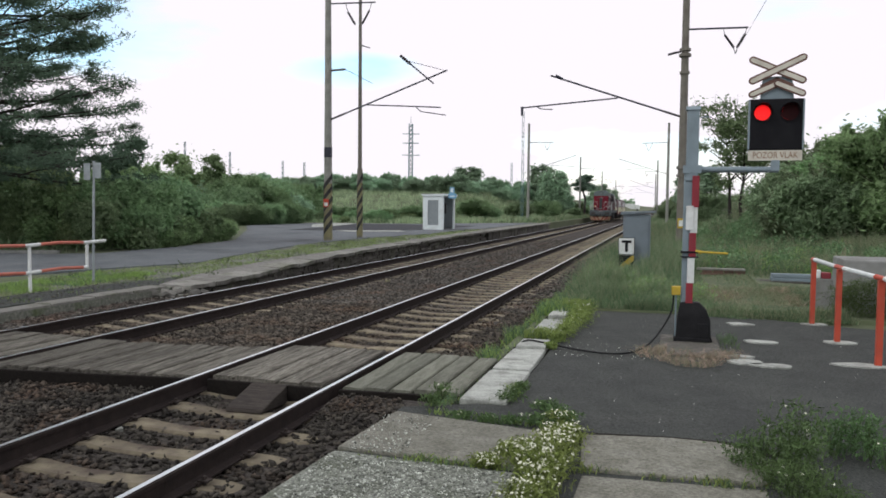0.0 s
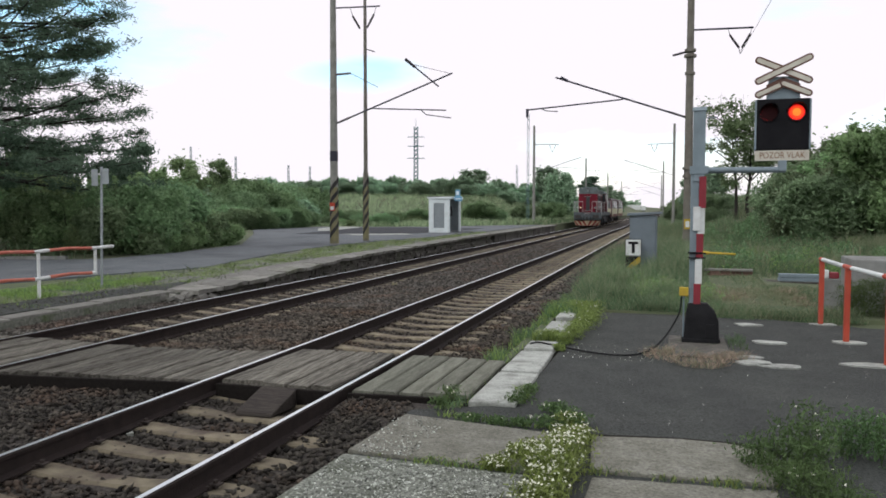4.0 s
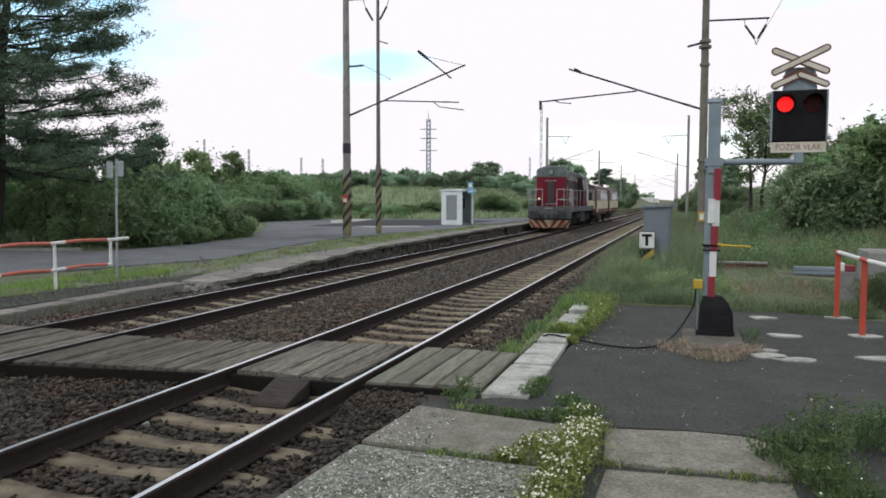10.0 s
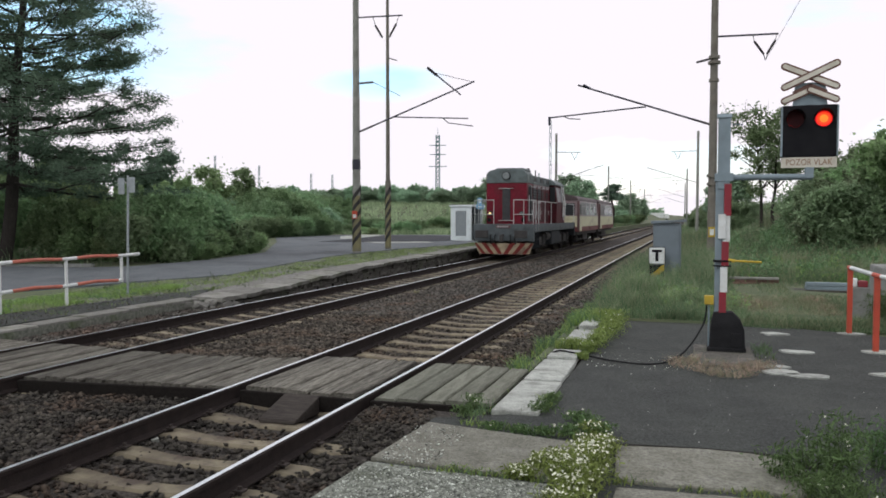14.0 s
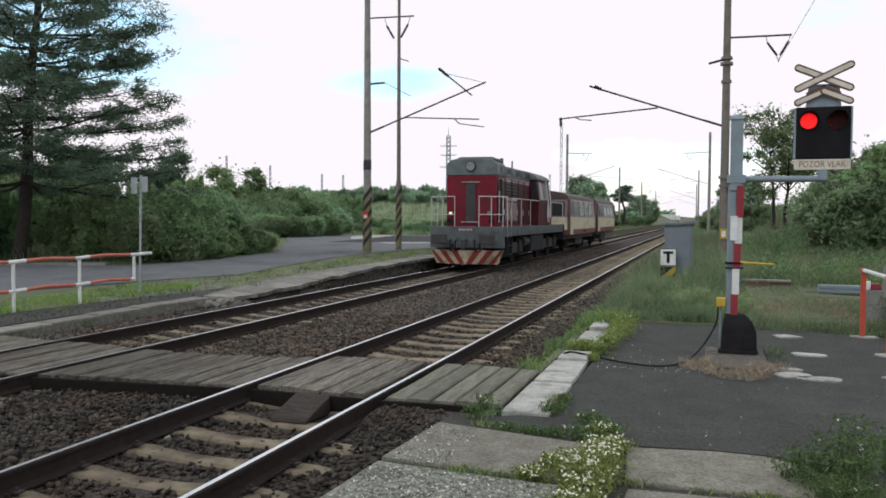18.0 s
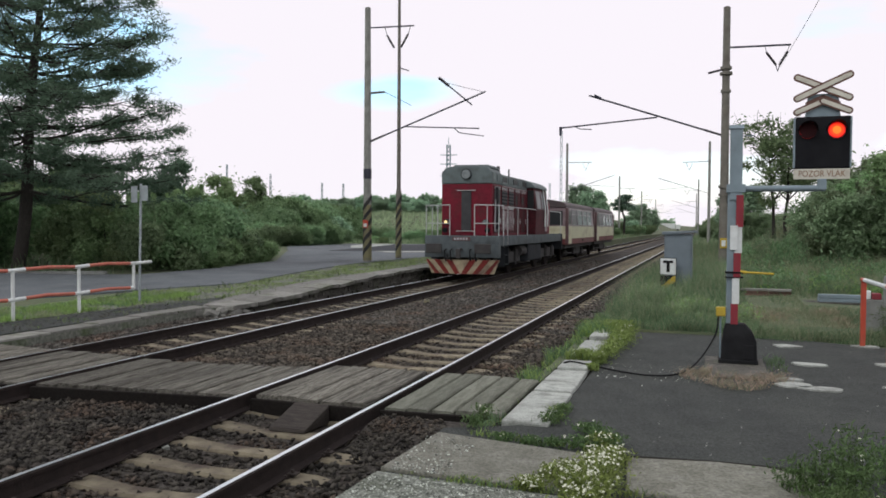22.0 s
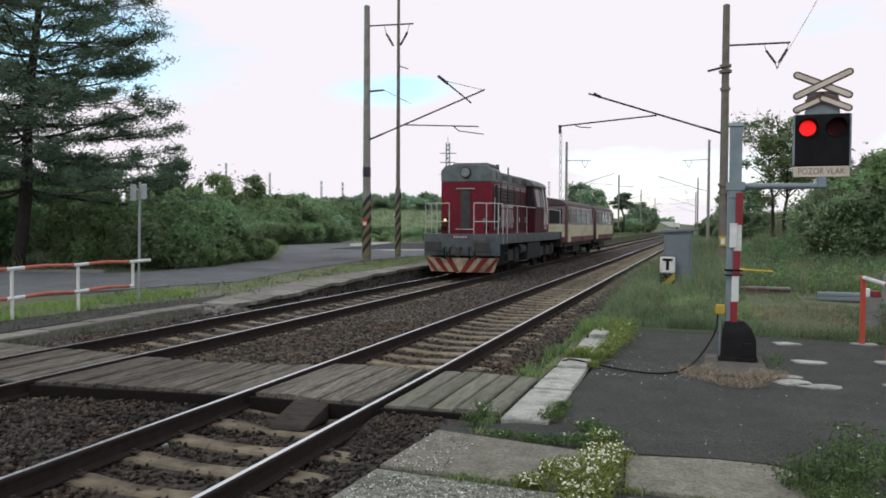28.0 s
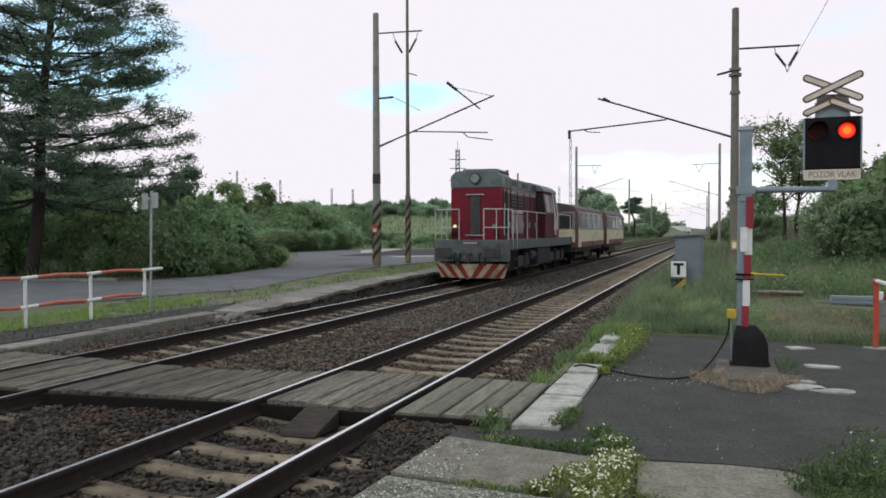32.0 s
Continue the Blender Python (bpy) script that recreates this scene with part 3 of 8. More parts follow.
def stones(name, count, region, size, seed, flush=None, mats=None, label="loose brown-grey crushed ballast stones", category="ballast stones"):
    """Loose crushed stones, each a jittered eight-faced lump."""
    rng = np.random.default_rng(seed)
    x = rng.uniform(region[0], region[1], count)
    y = region[2] + (region[3] - region[2]) * rng.uniform(0, 1, count) ** 1.5
    for centre_, first_ in ((NEAR_C, 2.23), (FAR_C, 2.5)):
        over = (abs(x - centre_) < 1.2) & (abs((y - first_ + 0.3) % 0.6 - 0.3) < 0.155) & (rng.uniform(0, 1, count) < 0.72)
        x = np.where(over, x + rng.choice((-2.1, 2.1), count), x)
    x = np.where((x < region[0]) | (x > region[1]), rng.uniform(-6.7, -5.3, count), x)
    pz = np.interp(x, [p[0] for p in prof], [p[1] for p in prof])
    if flush is not None:
        x = rng.uniform(region[0], region[1], count)
        pz = flush(x, y) if callable(flush) else np.full(count, flush)
    s = size * rng.uniform(0.5, 1.25, count)
    unit = np.array([(1, 0, 0), (0, 1, 0), (-1, 0, 0), (0, -1, 0), (0.1, 0.1, 0.8), (0, 0, -0.8)], float)
    v = unit[None] * s[:, None, None] * rng.uniform((0.7, 0.55, 0.5), (1.6, 1.2, 1.0), (count, 3))[:, None] * rng.uniform(0.55, 1.3, (count, 6, 1)) + rng.normal(0, 0.12, (count, 6, 3)) * s[:, None, None]
    a, b = rng.uniform(0, 6.28, count), rng.uniform(-0.7, 0.7, count)
    ca, sa, cb, sb = np.cos(a), np.sin(a), np.cos(b), np.sin(b)
    vx, vz = v[..., 0] * cb[:, None] + v[..., 2] * sb[:, None], -v[..., 0] * sb[:, None] + v[..., 2] * cb[:, None]
    vx, vy = vx * ca[:, None] - v[..., 1] * sa[:, None], vx * sa[:, None] + v[..., 1] * ca[:, None]
    co = np.stack([vx + x[:, None], vy + y[:, None], vz + (pz + s * 0.25 + rng.uniform(-0.01, 0.012, count))[:, None]], -1).reshape(-1, 3)
    tri = np.array([(0, 1, 4), (1, 2, 4), (2, 3, 4), (3, 0, 4), (1, 0, 5), (2, 1, 5), (3, 2, 5), (0, 3, 5)])
    idx = (tri[None] + 6 * np.arange(count)[:, None, None]).reshape(-1)
    me = bpy.data.meshes.new(name)
    me.vertices.add(len(co))
    me.vertices.foreach_set("co", co.astype(np.float32).ravel())
    me.loops.add(len(idx))
    me.loops.foreach_set("vertex_index", idx.astype(np.int32))
    me.polygons.add(len(idx) // 3)
    me.polygons.foreach_set("loop_start", np.arange(0, len(idx), 3, dtype=np.int32))
    me.materials.append(mats or STONE)
    me.update(calc_edges=True)
    return tagged(new(name, me), label, category, kind="stuff")


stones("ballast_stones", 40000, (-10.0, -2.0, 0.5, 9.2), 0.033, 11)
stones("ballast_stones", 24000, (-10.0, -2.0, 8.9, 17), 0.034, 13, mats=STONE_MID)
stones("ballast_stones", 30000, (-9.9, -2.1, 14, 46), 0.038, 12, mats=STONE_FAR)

# ballast heaped against the crossing deck
sheet("ballast_heap", [(-3.02, 5.9), (-2.3, 5.9), (-2.25, 6.3), (-2.0, 6.55), (-1.95, 6.93), (-3.02, 6.93)], BALLAST, "ballast heaped against the deck's edge", "ballast",
      height=lambda x, y: -0.21 + 0.13 * step(y, 6.0, 6.75), cell=0.12)
stones("ballast_stones", 1100, (-3.0, -2.28, 5.9, 6.92), 0.026, 41, lambda x, y: -0.215 + 0.13 * step(y, 6.0, 6.75))

# ballast heaped against the kerb of the platform's low end
sheet("ballast_heap", [(-10.16, 8.62), (-8.98, 8.62), (-8.98, 14.3), (-10.16, 14.3)], BALLAST, "ballast heaped against the platform kerb", "ballast",
      height=lambda x, y: -0.215 + 0.08 * step(-x, 9.05, 9.8), cell=0.25)
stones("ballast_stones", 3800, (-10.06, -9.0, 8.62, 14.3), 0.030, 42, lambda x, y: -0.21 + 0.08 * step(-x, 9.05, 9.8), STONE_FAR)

rng = random.Random(12)
for x, y, z, r, mats, label in ((-2.73, 7.17, -0.16, 0.045, WHITE, "white stone lying in the dark ballast"), (-4.5, 5.57, -0.19, 0.03, PEBBLE, "pale stone lying between the sleepers"),
                                (-6.78, 18.48, -0.15, 0.06, FADED_YELLOW, "straw-yellow lump of litter on the ballast")):
    g = Geo().box(-r, r, -r * 0.8, r * 0.7, -r * 0.5, r * 0.6)
    g.v = [(a + rng.uniform(-0.3, 0.3) * r, b + rng.uniform(-0.3, 0.3) * r, c + rng.uniform(-0.3, 0.3) * r) for a, b, c in g.v]
    bit = tagged(part("loose_stone", g, mats, None, "", 0.008), label, "stone")
    bit.matrix_basis = pose(x, y, z, 0, 0, rng.uniform(0, 90))

# ---- railway tracks ----
RAIL_PROFILE = [(-0.075, -0.172), (0.075, -0.172), (0.075, -0.160), (0.012, -0.140), (0.010, -0.045), (0.036, -0.034), (0.036, -0.010), (0.021, -0.001), (-0.021, -0.001),
                (-0.036, -0.010), (-0.036, -0.034), (-0.010, -0.045), (-0.012, -0.140), (-0.075, -0.160)]


def sleeper_mesh():
    """A prestressed sleeper: high seats under the rails, a lower waist, tapered flanks."""
    g = Geo()
    secs = [(-1.21, -0.205, 0.10), (-1.0, -0.178, 0.125), (-0.6, -0.172, 0.125), (-0.48, -0.185, 0.12), (-0.25, -0.202, 0.10), (0.25, -0.202, 0.10), (0.48, -0.185, 0.12),
            (0.6, -0.172, 0.125), (1.0, -0.178, 0.125), (1.21, -0.205, 0.10)]
    p, f = [], []
    for x, z, w in secs:
        p += [(x, -w - 0.03, -0.36), (x, -w, z - 0.02), (x, -w + 0.02, z), (x, w - 0.02, z), (x, w, z - 0.02), (x, w + 0.03, -0.36)]
    for k in range(len(secs) - 1):
        f += [(6 * k + i, 6 * k + i + 1, 6 * k + i + 7, 6 * k + i + 6) for i in range(5)]
    f += [tuple(range(6)), tuple(range(6 * len(secs) - 6, 6 * len(secs)))[::-1]]
    return g.add(p, f).mesh("sleeper", SLEEPER)


def clip_mesh():
    g = Geo()
    for sx in (-1, 1):
        g.box(sx * 0.05 - 0.035, sx * 0.05 + 0.035, -0.06, 0.06, -0.176, -0.150)
        g.tube((sx * 0.095, 0, -0.18), (sx * 0.095, 0, -0.115), 0.017, None, 6)
        g.box(sx * 0.12 - 0.06, sx * 0.12 + 0.02, -0.035, 0.035, -0.15, -0.138)
    return g.mesh("rail_clip", CLIP)


SLEEPER_ME, CLIP_ME = sleeper_mesh(), clip_mesh()
tracks = {}
for key, label in (("near", "straight track of polished rails on concrete sleepers beside the crossing signal"), ("far", "straight platform track of polished rails on concrete sleepers")):
    track = thing("railway_track", label, "railway track", "tracks of the line", "structure")
    tracks[key] = track
    for x in RAILS[key]:
        g = Geo()
        n = len(RAIL_PROFILE)
        ends = [-6.0, 60.0, 900.0]
        p = [(x + u, y, v) for y in ends for u, v in RAIL_PROFILE]
        for k in range(2):
            for i in range(n):
                a, b = k * n + i, k * n + (i + 1) % n
                g.add([p[a], p[b], p[b + n], p[a + n]], [(0, 1, 2, 3)], 1 if i == 7 else 0)
        g.add(p[:n], [tuple(range(n))])
        part("rail", g, [RAIL_RUST, RAIL_TOP], track, "rusty rail with a polished running surface")
    centre = sum(RAILS[key]) / 2
    rng = random.Random(5 if key == "near" else 6)
    first = 2.23 if key == "near" else 2.5
    for i in range(-13, 150):
        y = first + 0.6 * i
        if y < 62:
            s = part("sleeper", SLEEPER_ME, None, track)
            s.matrix_basis = pose(centre + rng.uniform(-0.02, 0.02), y + rng.uniform(-0.02, 0.02), rng.uniform(-0.006, 0.006), 0, 0, rng.uniform(-0.5, 0.5))
            if y < 24 and not 6.9 < y < 8.8:
                for x in RAILS[key]:
                    part("rail_clip", CLIP_ME, None, s).matrix_basis = s.matrix_basis.inverted() @ pose(x, y, 0)
    far = Geo()
    for i in range(160):
        y = first + 0.6 * (100 + i)
        far.box(centre - 1.2, centre + 1.2, y - 0.12, y + 0.12, -0.36, -0.185)
    tagged(part("far_sleepers", far, SLEEPER, track), kind="stuff")

# ---- level crossing deck ----
deck = thing("crossing_deck", "weathered grey timber plank deck of the foot crossing", "crossing deck", kind="structure")
rng = random.Random(3)


def deck_edges(x):
    near = float(np.interp(x, [-9.9, -7.4, -6.9, -6.0, -5.0, -4.5, -2.9, -2.1, -1.8], [6.6, 6.66, 6.72, 6.86, 6.94, 7.03, 7.02, 7.11, 7.12]))
    far_ = float(np.interp(x, [-9.9, -9.5, -8.0, -6.9, -5.8, -5.2, -4.6, -3.8, -2.5, -1.85], [8.66, 8.62, 8.54, 8.42, 8.45, 8.58, 8.84, 8.9, 8.98, 8.84]))
    return near, far_


for x0, x1, n in ((-9.98, -8.86, 4), (-8.68, -7.38, 5), (-7.18, -4.72, 10), (-4.53, -3.24, 5), (-3.04, -1.83, 5)):
    wid = (x1 - x0) / n
    for i in range(n):
        a, b = x0 + i * wid + rng.uniform(0.008, 0.018), x0 + (i + 1) * wid - rng.uniform(0.008, 0.018)
        ya, yb = deck_edges((a + b) / 2)
        ya, yb = ya + rng.uniform(-0.025, 0.025), yb + rng.uniform(-0.025, 0.025)
        lift = rng.uniform(-0.018, 0.006) - 0.006
        g = Geo()
        secs = np.linspace(ya, yb, 5)
        p, f = [], []
        for k, y in enumerate(secs):
            sag = rng.uniform(-0.004, 0.004)
            e = 0.015
            p += [(a, y, lift - 0.10), (a, y, lift - e + sag), (a + e, y, lift + sag), (b - e, y, lift + sag), (b, y, lift - e + sag), (b, y, lift - 0.10)]
        for k in range(4):
            f += [(6 * k + j, 6 * k + j + 1, 6 * k + j + 7, 6 * k + j + 6) for j in range(5)]
        f += [(0, 1, 2, 3, 4, 5), (29, 28, 27, 26, 25, 24)]
        part("plank", g.add(p, f), WOOD_GREY if x0 > -3.1 else WOOD, deck)
    ea, eb = deck_edges(x0)[0] - 0.03, deck_edges(x1)[0] - 0.03
    part("edge_beam", Geo().prism([(x0, ea - 0.05), (x1, eb - 0.05), (x1, eb), (x0, ea)], -0.22, -0.04), WOOD_DARK, deck, "edge beam coloured dark as the shadow under the deck", 0.008)
    for y in (0.02, 0.42, 0.8):
        ya, yb = deck_edges((x0 + x1) / 2)
        yy = ya + 0.06 + (yb - ya - 0.2) * y
        part("bearer", Geo().box(x0 + 0.02, x1 - 0.02, yy, yy + 0.16, -0.30, -0.122), WOOD_DARK, deck)
chock = Geo().prism([(6.44, -0.2), (6.46, -0.165), (6.97, -0.03), (6.97, -0.22)], -4.0, -3.6, "x")
tagged(part("timber_ramp", chock, RAMP_WOOD, None, "", 0.012), "dark worn timber wedge against the crossing deck", "timber ramp", kind="structure")

# ---- near concrete slabs ----
rng = random.Random(9)


def slab(outline, top, mats, label, thick=0.16, bevel=0.018, name="concrete_slab"):
    g = Geo().prism([(x + rng.uniform(-0.012, 0.012), y + rng.uniform(-0.012, 0.012)) for x, y in outline], top - thick, top)
    return tagged(part(name, g, mats, None, "", bevel), label, "slab", "concrete slabs at the crossing", "structure")


joint = Geo().box(-1.84, -1.30, 6.8, 13.0, -0.1, -0.045)
tagged(part("joint_soil", joint, SOIL), "dark soil under the edging slabs", "soil", kind="structure")
edge_label = "pale weathered concrete edging slab with grass in its joints"
for y0, y1, xa, xb in ((6.78, 8.14, -1.765, -1.32), (8.18, 8.70, -1.76, -1.34), (8.74, 9.48, -1.76, -1.36), (9.52, 10.08, -1.76, -1.38), (10.48, 12.0, -1.76, -1.40), (12.5, 13.6, -1.78, -1.50)):
    slab([(xa, y0), (xb, y0 + rng.uniform(-0.03, 0.05)), (xb, y1), (xa, y1 - rng.uniform(0, 0.06))], 0.03 + rng.uniform(-0.014, 0.014), SLAB, edge_label)
tagged(part("joint_soil", Geo().prism([(-0.58, 6.0), (0.46, 6.1), (0.80, 5.95), (0.9, 6.0), (0.55, 6.22), (0.1, 6.22), (-0.6, 6.13)], -0.04, -0.004), SOIL), "dark soil along the kerb slabs", "soil", kind="structure")
slab([(-2.26, 5.17), (-0.88, 5.09), (-0.86, 6.03), (-2.18, 6.22)], 0.012, SLAB_OLD, "brown weathered concrete slab at the track's edge")
slab([(-2.36, 3.2), (-0.80, 3.2), (-0.90, 5.04), (-2.27, 5.12)], 0.0, AGGREGATE, "coarse exposed-aggregate concrete slab at the track's edge")
slab([(-2.3, 0.6), (-0.75, 0.6), (-0.78, 3.14), (-2.34, 3.14)], 0.0, AGGREGATE, "coarse exposed-aggregate concrete slab at the track's edge")
slab([(-0.50, 5.24), (0.70, 5.30), (0.80, 5.6), (0.72, 6.02), (0.45, 6.13), (0.1, 6.14), (-0.57, 6.03)], 0.014, SLAB_OLD, "long brown-grey concrete kerb slab beside white weeds")
slab([(-0.52, 3.0), (0.72, 3.0), (0.70, 5.22), (-0.47, 5.15)], -0.005, SLAB_OLD, "worn grey concrete slab with a mossy joint")
for x, y, rx, ry in ((1.18, 12.7, 0.2, 0.14), (1.30, 11.08, 0.22, 0.14), (0.98, 9.55, 0.2, 0.16), (1.25, 9.42, 0.26, 0.13), (2.33, 11.4, 0.25, 0.12), (2.3, 13.1, 0.2, 0.1), (2.22, 9.78, 0.32, 0.13), (0.95, 9.9, 0.16, 0.1)):
    pts = [(x + rx * rng.uniform(0.75, 1.15) * math.cos(a * 0.524), y + ry * rng.uniform(0.7, 1.2) * math.sin(a * 0.524)) for a in range(12)]
    tagged(part("cement_patch", Geo().prism(pts, -0.03, 0.004), SLAB), "pale cement repair patch in the asphalt", "cement patch", "cement patches", "structure")

for k, (x0, x1, y0, y1) in enumerate(((-2.24, -0.88, 3.25, 5.0), (-2.2, -0.85, 1.2, 3.1), (-2.2, -1.75, 5.15, 6.1))):
    stones("slab_pebbles", (7000, 2500, 420)[k], (x0, x1, y0, y1), 0.0095, 31 + k, (-0.0015, -0.0015, 0.011)[k], PEBBLE, "small pale pebbles set in the concrete slab", "pebbles")

stones("loose_gravel", 150, (-1.25, 0.1, 9.3, 10.3), 0.010, 51, -0.014, PEBBLE, "pale grit scattered on the asphalt beside the cable", "grit")
stones("loose_gravel", 130, (-1.3, 2.6, 6.2, 13.4), 0.008, 52, -0.014, PEBBLE, "pale grit scattered on the asphalt", "grit")

# ---- far platform ----
platform = thing("platform", "low old station platform with a crumbling concrete edge, ramped at its end", "platform", kind="structure")
g = Geo()
py = [4.0] + [13.2 + 1.0 * i for i in range(54)]
p, f = [], []
for y in py:
    z = float(plat(y)) - 0.05
    p += [(-10.0, y, -0.5), (-10.0, y, z), (-12.0, y, z), (-12.0, y, -0.5)]
for k in range(len(py) - 1):
    f += [(4 * k + j, 4 * k + j + 1, 4 * k + j + 5, 4 * k + j + 4) for j in range(3)]
f += [(0, 1, 2, 3), tuple(range(4 * len(py) - 4, 4 * len(py)))[::-1]]
part("platform_body", g.add(p, f), GRAVEL, platform, "gravel and grass platform surface")
rng = random.Random(21)
for i in range(53):
    y = 14.0 + i
    za, zb = float(plat(y)), float(plat(y + 1))
    dx, dz = rng.uniform(-0.03, 0.03), rng.uniform(-0.02, 0.01)
    e, n = Geo(), 5
    rim = [(-9.53 + dx + rng.uniform(-0.03, 0.015), y + 0.015 + 0.97 * k / n, za + (zb - za) * k / n + dz + rng.uniform(-0.022, 0.008)) for k in range(n + 1)]
    top = [(x, yy, z) for x, yy, z in rim] + [(-10.22, yy, za + (zb - za) * k / n + 0.006) for k, (x, yy, z) in enumerate(rim)]
    low = [(x + rng.uniform(0.0, 0.05) - 0.05, yy, z - 0.09) for x, yy, z in rim] + [(-10.22, yy, z - 0.09) for x, yy, z in rim]
    m = 2 * (n + 1)
    fs = [(k, k + 1, n + 2 + k, n + 1 + k) for k in range(n)] + [(m + k, m + n + 1 + k, m + n + 2 + k, m + k + 1) for k in range(n)]
    fs += [(k, m + k, m + k + 1, k + 1) for k in range(n)] + [(0, n + 1, m + n + 1, m), (n, m + n, m + 2 * n + 1, 2 * n + 1)]
    fs += [(n + 1 + k, n + 2 + k, m + n + 2 + k, m + n + 1 + k) for k in range(n)]
    part("edge_slab", e.add(top + low, fs), PLAT_EDGE, platform)
    if y > 42:
        part("wall_block", Geo().box(-9.94, -9.70 + rng.uniform(-0.03, 0.03), y + 0.02, y + 0.97, -0.4, za - 0.1), PLAT_WALL, platform, "", 0.02)
part("wall_core", Geo().prism([(13.8, -0.45), (42.0, -0.45), (42.0, 0.28), (24.0, 0.2), (19.0, 0.06), (13.8, -0.05)], -9.98, -9.86, "x"), BALLAST, platform, "dark soil behind the wall's stones")
for row in range(5):
    y = 14.0 + rng.uniform(0, 0.2)
    while y < 42:
        ln, z0 = rng.uniform(0.22, 0.55) * (1 if y < 30 else 1.6), -0.36 + 0.135 * row
        z1 = min(z0 + 0.132, float(plat(y)) - 0.085)
        if z1 - z0 > 0.05:
            out = rng.uniform(-0.05, 0.035)
            g = Geo().box(-9.92, -9.69 + out, y, y + ln - 0.008, z0 + rng.uniform(0, 0.012), z1 - rng.uniform(0, 0.008))
            g.v = [(x + (rng.uniform(-0.04, 0.01) if x > -9.8 else 0), yy + rng.uniform(-0.012, 0.012), z + rng.uniform(-0.012, 0.012)) for x, yy, z in g.v]
            part("wall_stone", g, PLAT_WALL, platform)
        y += ln
for i in range(9):
    y = 4.4 + 1.05 * i
    top_z = 0.055 + rng.uniform(-0.014, 0.014)
    part("kerb_stone", Geo().box(-10.42 + rng.uniform(-0.02, 0.02), -10.0 + rng.uniform(-0.02, 0.02), y + 0.01, y + 1.03, top_z - 0.06, top_z), PLAT_EDGE, platform, "", 0.018)
    # recessed wall in dark ballast colour, painting the shadow below the kerb
    part("wall_block", Geo().box(-10.4, -10.19, y + 0.01, y + 1.03, -0.4, top_z - 0.064), BALLAST, platform, "", 0.02)
for i in range(26):
    x, y, s = rng.uniform(-10.15, -9.55), rng.uniform(13.3, 14.7), rng.uniform(0.04, 0.13)
    part("rubble", Geo().box(-s, s, -s * 0.8, s * 0.7, -s * 0.5, s * 0.5, 0, pose(x, y, -0.02 - abs(x + 9.9) * 0.3, rng.uniform(-25, 25), rng.uniform(-25, 25), rng.uniform(0, 90))),
         PLAT_EDGE, platform, "", 0.02)

sheet("platform_path", [(-10.43, 3.0), (-10.43, 13.6), (-10.3, 14.2), (-10.9, 15.6), (-11.3, 14), (-11.62, 11), (-11.7, 3.0)], ASPHALT, "dark worn asphalt path at the platform's low end", "pavement",
      height=lambda x, y: plat(y), lift=0.0, thick=0.06)
sheet("platform_path", [(-10.23, 13.9), (-10.23, 24), (-10.3, 22.4), (-10.5, 20.9), (-10.75, 19), (-10.78, 17), (-10.66, 15.4), (-10.45, 14.2)], PATH_GREY, "grey trodden concrete strip along the platform's edge", "pavement",
      height=lambda x, y: plat(y), lift=0.0, thick=0.06)

stones("loose_gravel", 1000, (-11.65, -10.45, 7.0, 14.4), 0.016, 53, lambda x, y: plat(y) + 0.002, STONE, "grey grit on the path at the platform's low end", "grit")

# ---- crossing signal ----
sig = thing("crossing_signal", "level crossing signal with two red lamps on a grey post", "crossing signal", at=(0, 10.85, 0))
g = Geo().prism([(0.17, -0.16), (0.62, -0.16), (0.66, -0.1), (0.66, 0.16), (0.17, 0.16)], 0.0, 0.06)
part("base_plate", g, RUBBER, sig, "black base plate", 0.01)
g = Geo()
p = []
for z, a, b, c, d in ((0.05, 0.195, 0.645, -0.15, 0.14), (0.30, 0.212, 0.635, -0.14, 0.13), (0.42, 0.228, 0.59, -0.125, 0.12), (0.53, 0.255, 0.49, -0.09, 0.10)):
    p += [(a, c, z), (b, c, z), (b, d, z), (a, d, z)]
g.add(p, [(4 * k + i, 4 * k + (i + 1) % 4, 4 * k + 4 + (i + 1) % 4, 4 * k + 4 + i) for k in range(3) for i in range(4)] + [(12, 13, 14, 15)])
part("base_cover", g, RUBBER, sig, "black rubber base cover", 0.02, True)
part("cover_flap", Geo().box(0.47, 0.60, -0.162, -0.14, 0.08, 0.26, 0, None), RUBBER, sig, "", 0.01)
part("post", Geo().box(0.255, 0.365, -0.06, 0.06, 0.35, 2.25).box(0.275, 0.43, -0.075, 0.075, 2.15, 3.09), GREY_STEEL, sig, "blue-grey square steel post", 0.012)
part("post_cap", Geo().prism([(-0.09, 3.09), (0.09, 3.09), (0.05, 3.14), (-0.05, 3.14)], 0.262, 0.443, "x"), GREY_STEEL, sig)
for k, (z0, z1) in enumerate(((1.80, 2.22), (1.46, 1.80), (1.14, 1.46), (0.79, 1.14), (0.50, 0.79))):
    x = 0.405 - 0.012 * k
    part("stripe_plate", Geo().box(x - 0.045, x + 0.045, -0.09, -0.068, z0, z1), WHITE if k in (1, 3) else RED, sig, "white band" if k in (1, 3) else "red band", 0.004)
part("white_box", Geo().box(0.29, 0.385, -0.11, -0.062, 1.50, 1.82), WHITE, sig, "small white notice box", 0.006)
part("clamp", Geo().box(0.235, 0.46, -0.10, 0.075, 1.19, 1.215).box(0.235, 0.46, -0.10, 0.075, 1.13, 1.145), BLACK, sig, "dark clamp bands")
part("crank_arm", Geo().tube((0.45, -0.08, 1.21), (0.83, -0.08, 1.195), 0.014).tube((0.42, -0.08, 1.215), (0.5, -0.08, 1.205), 0.022), YELLOW, sig, "yellow crank rod")
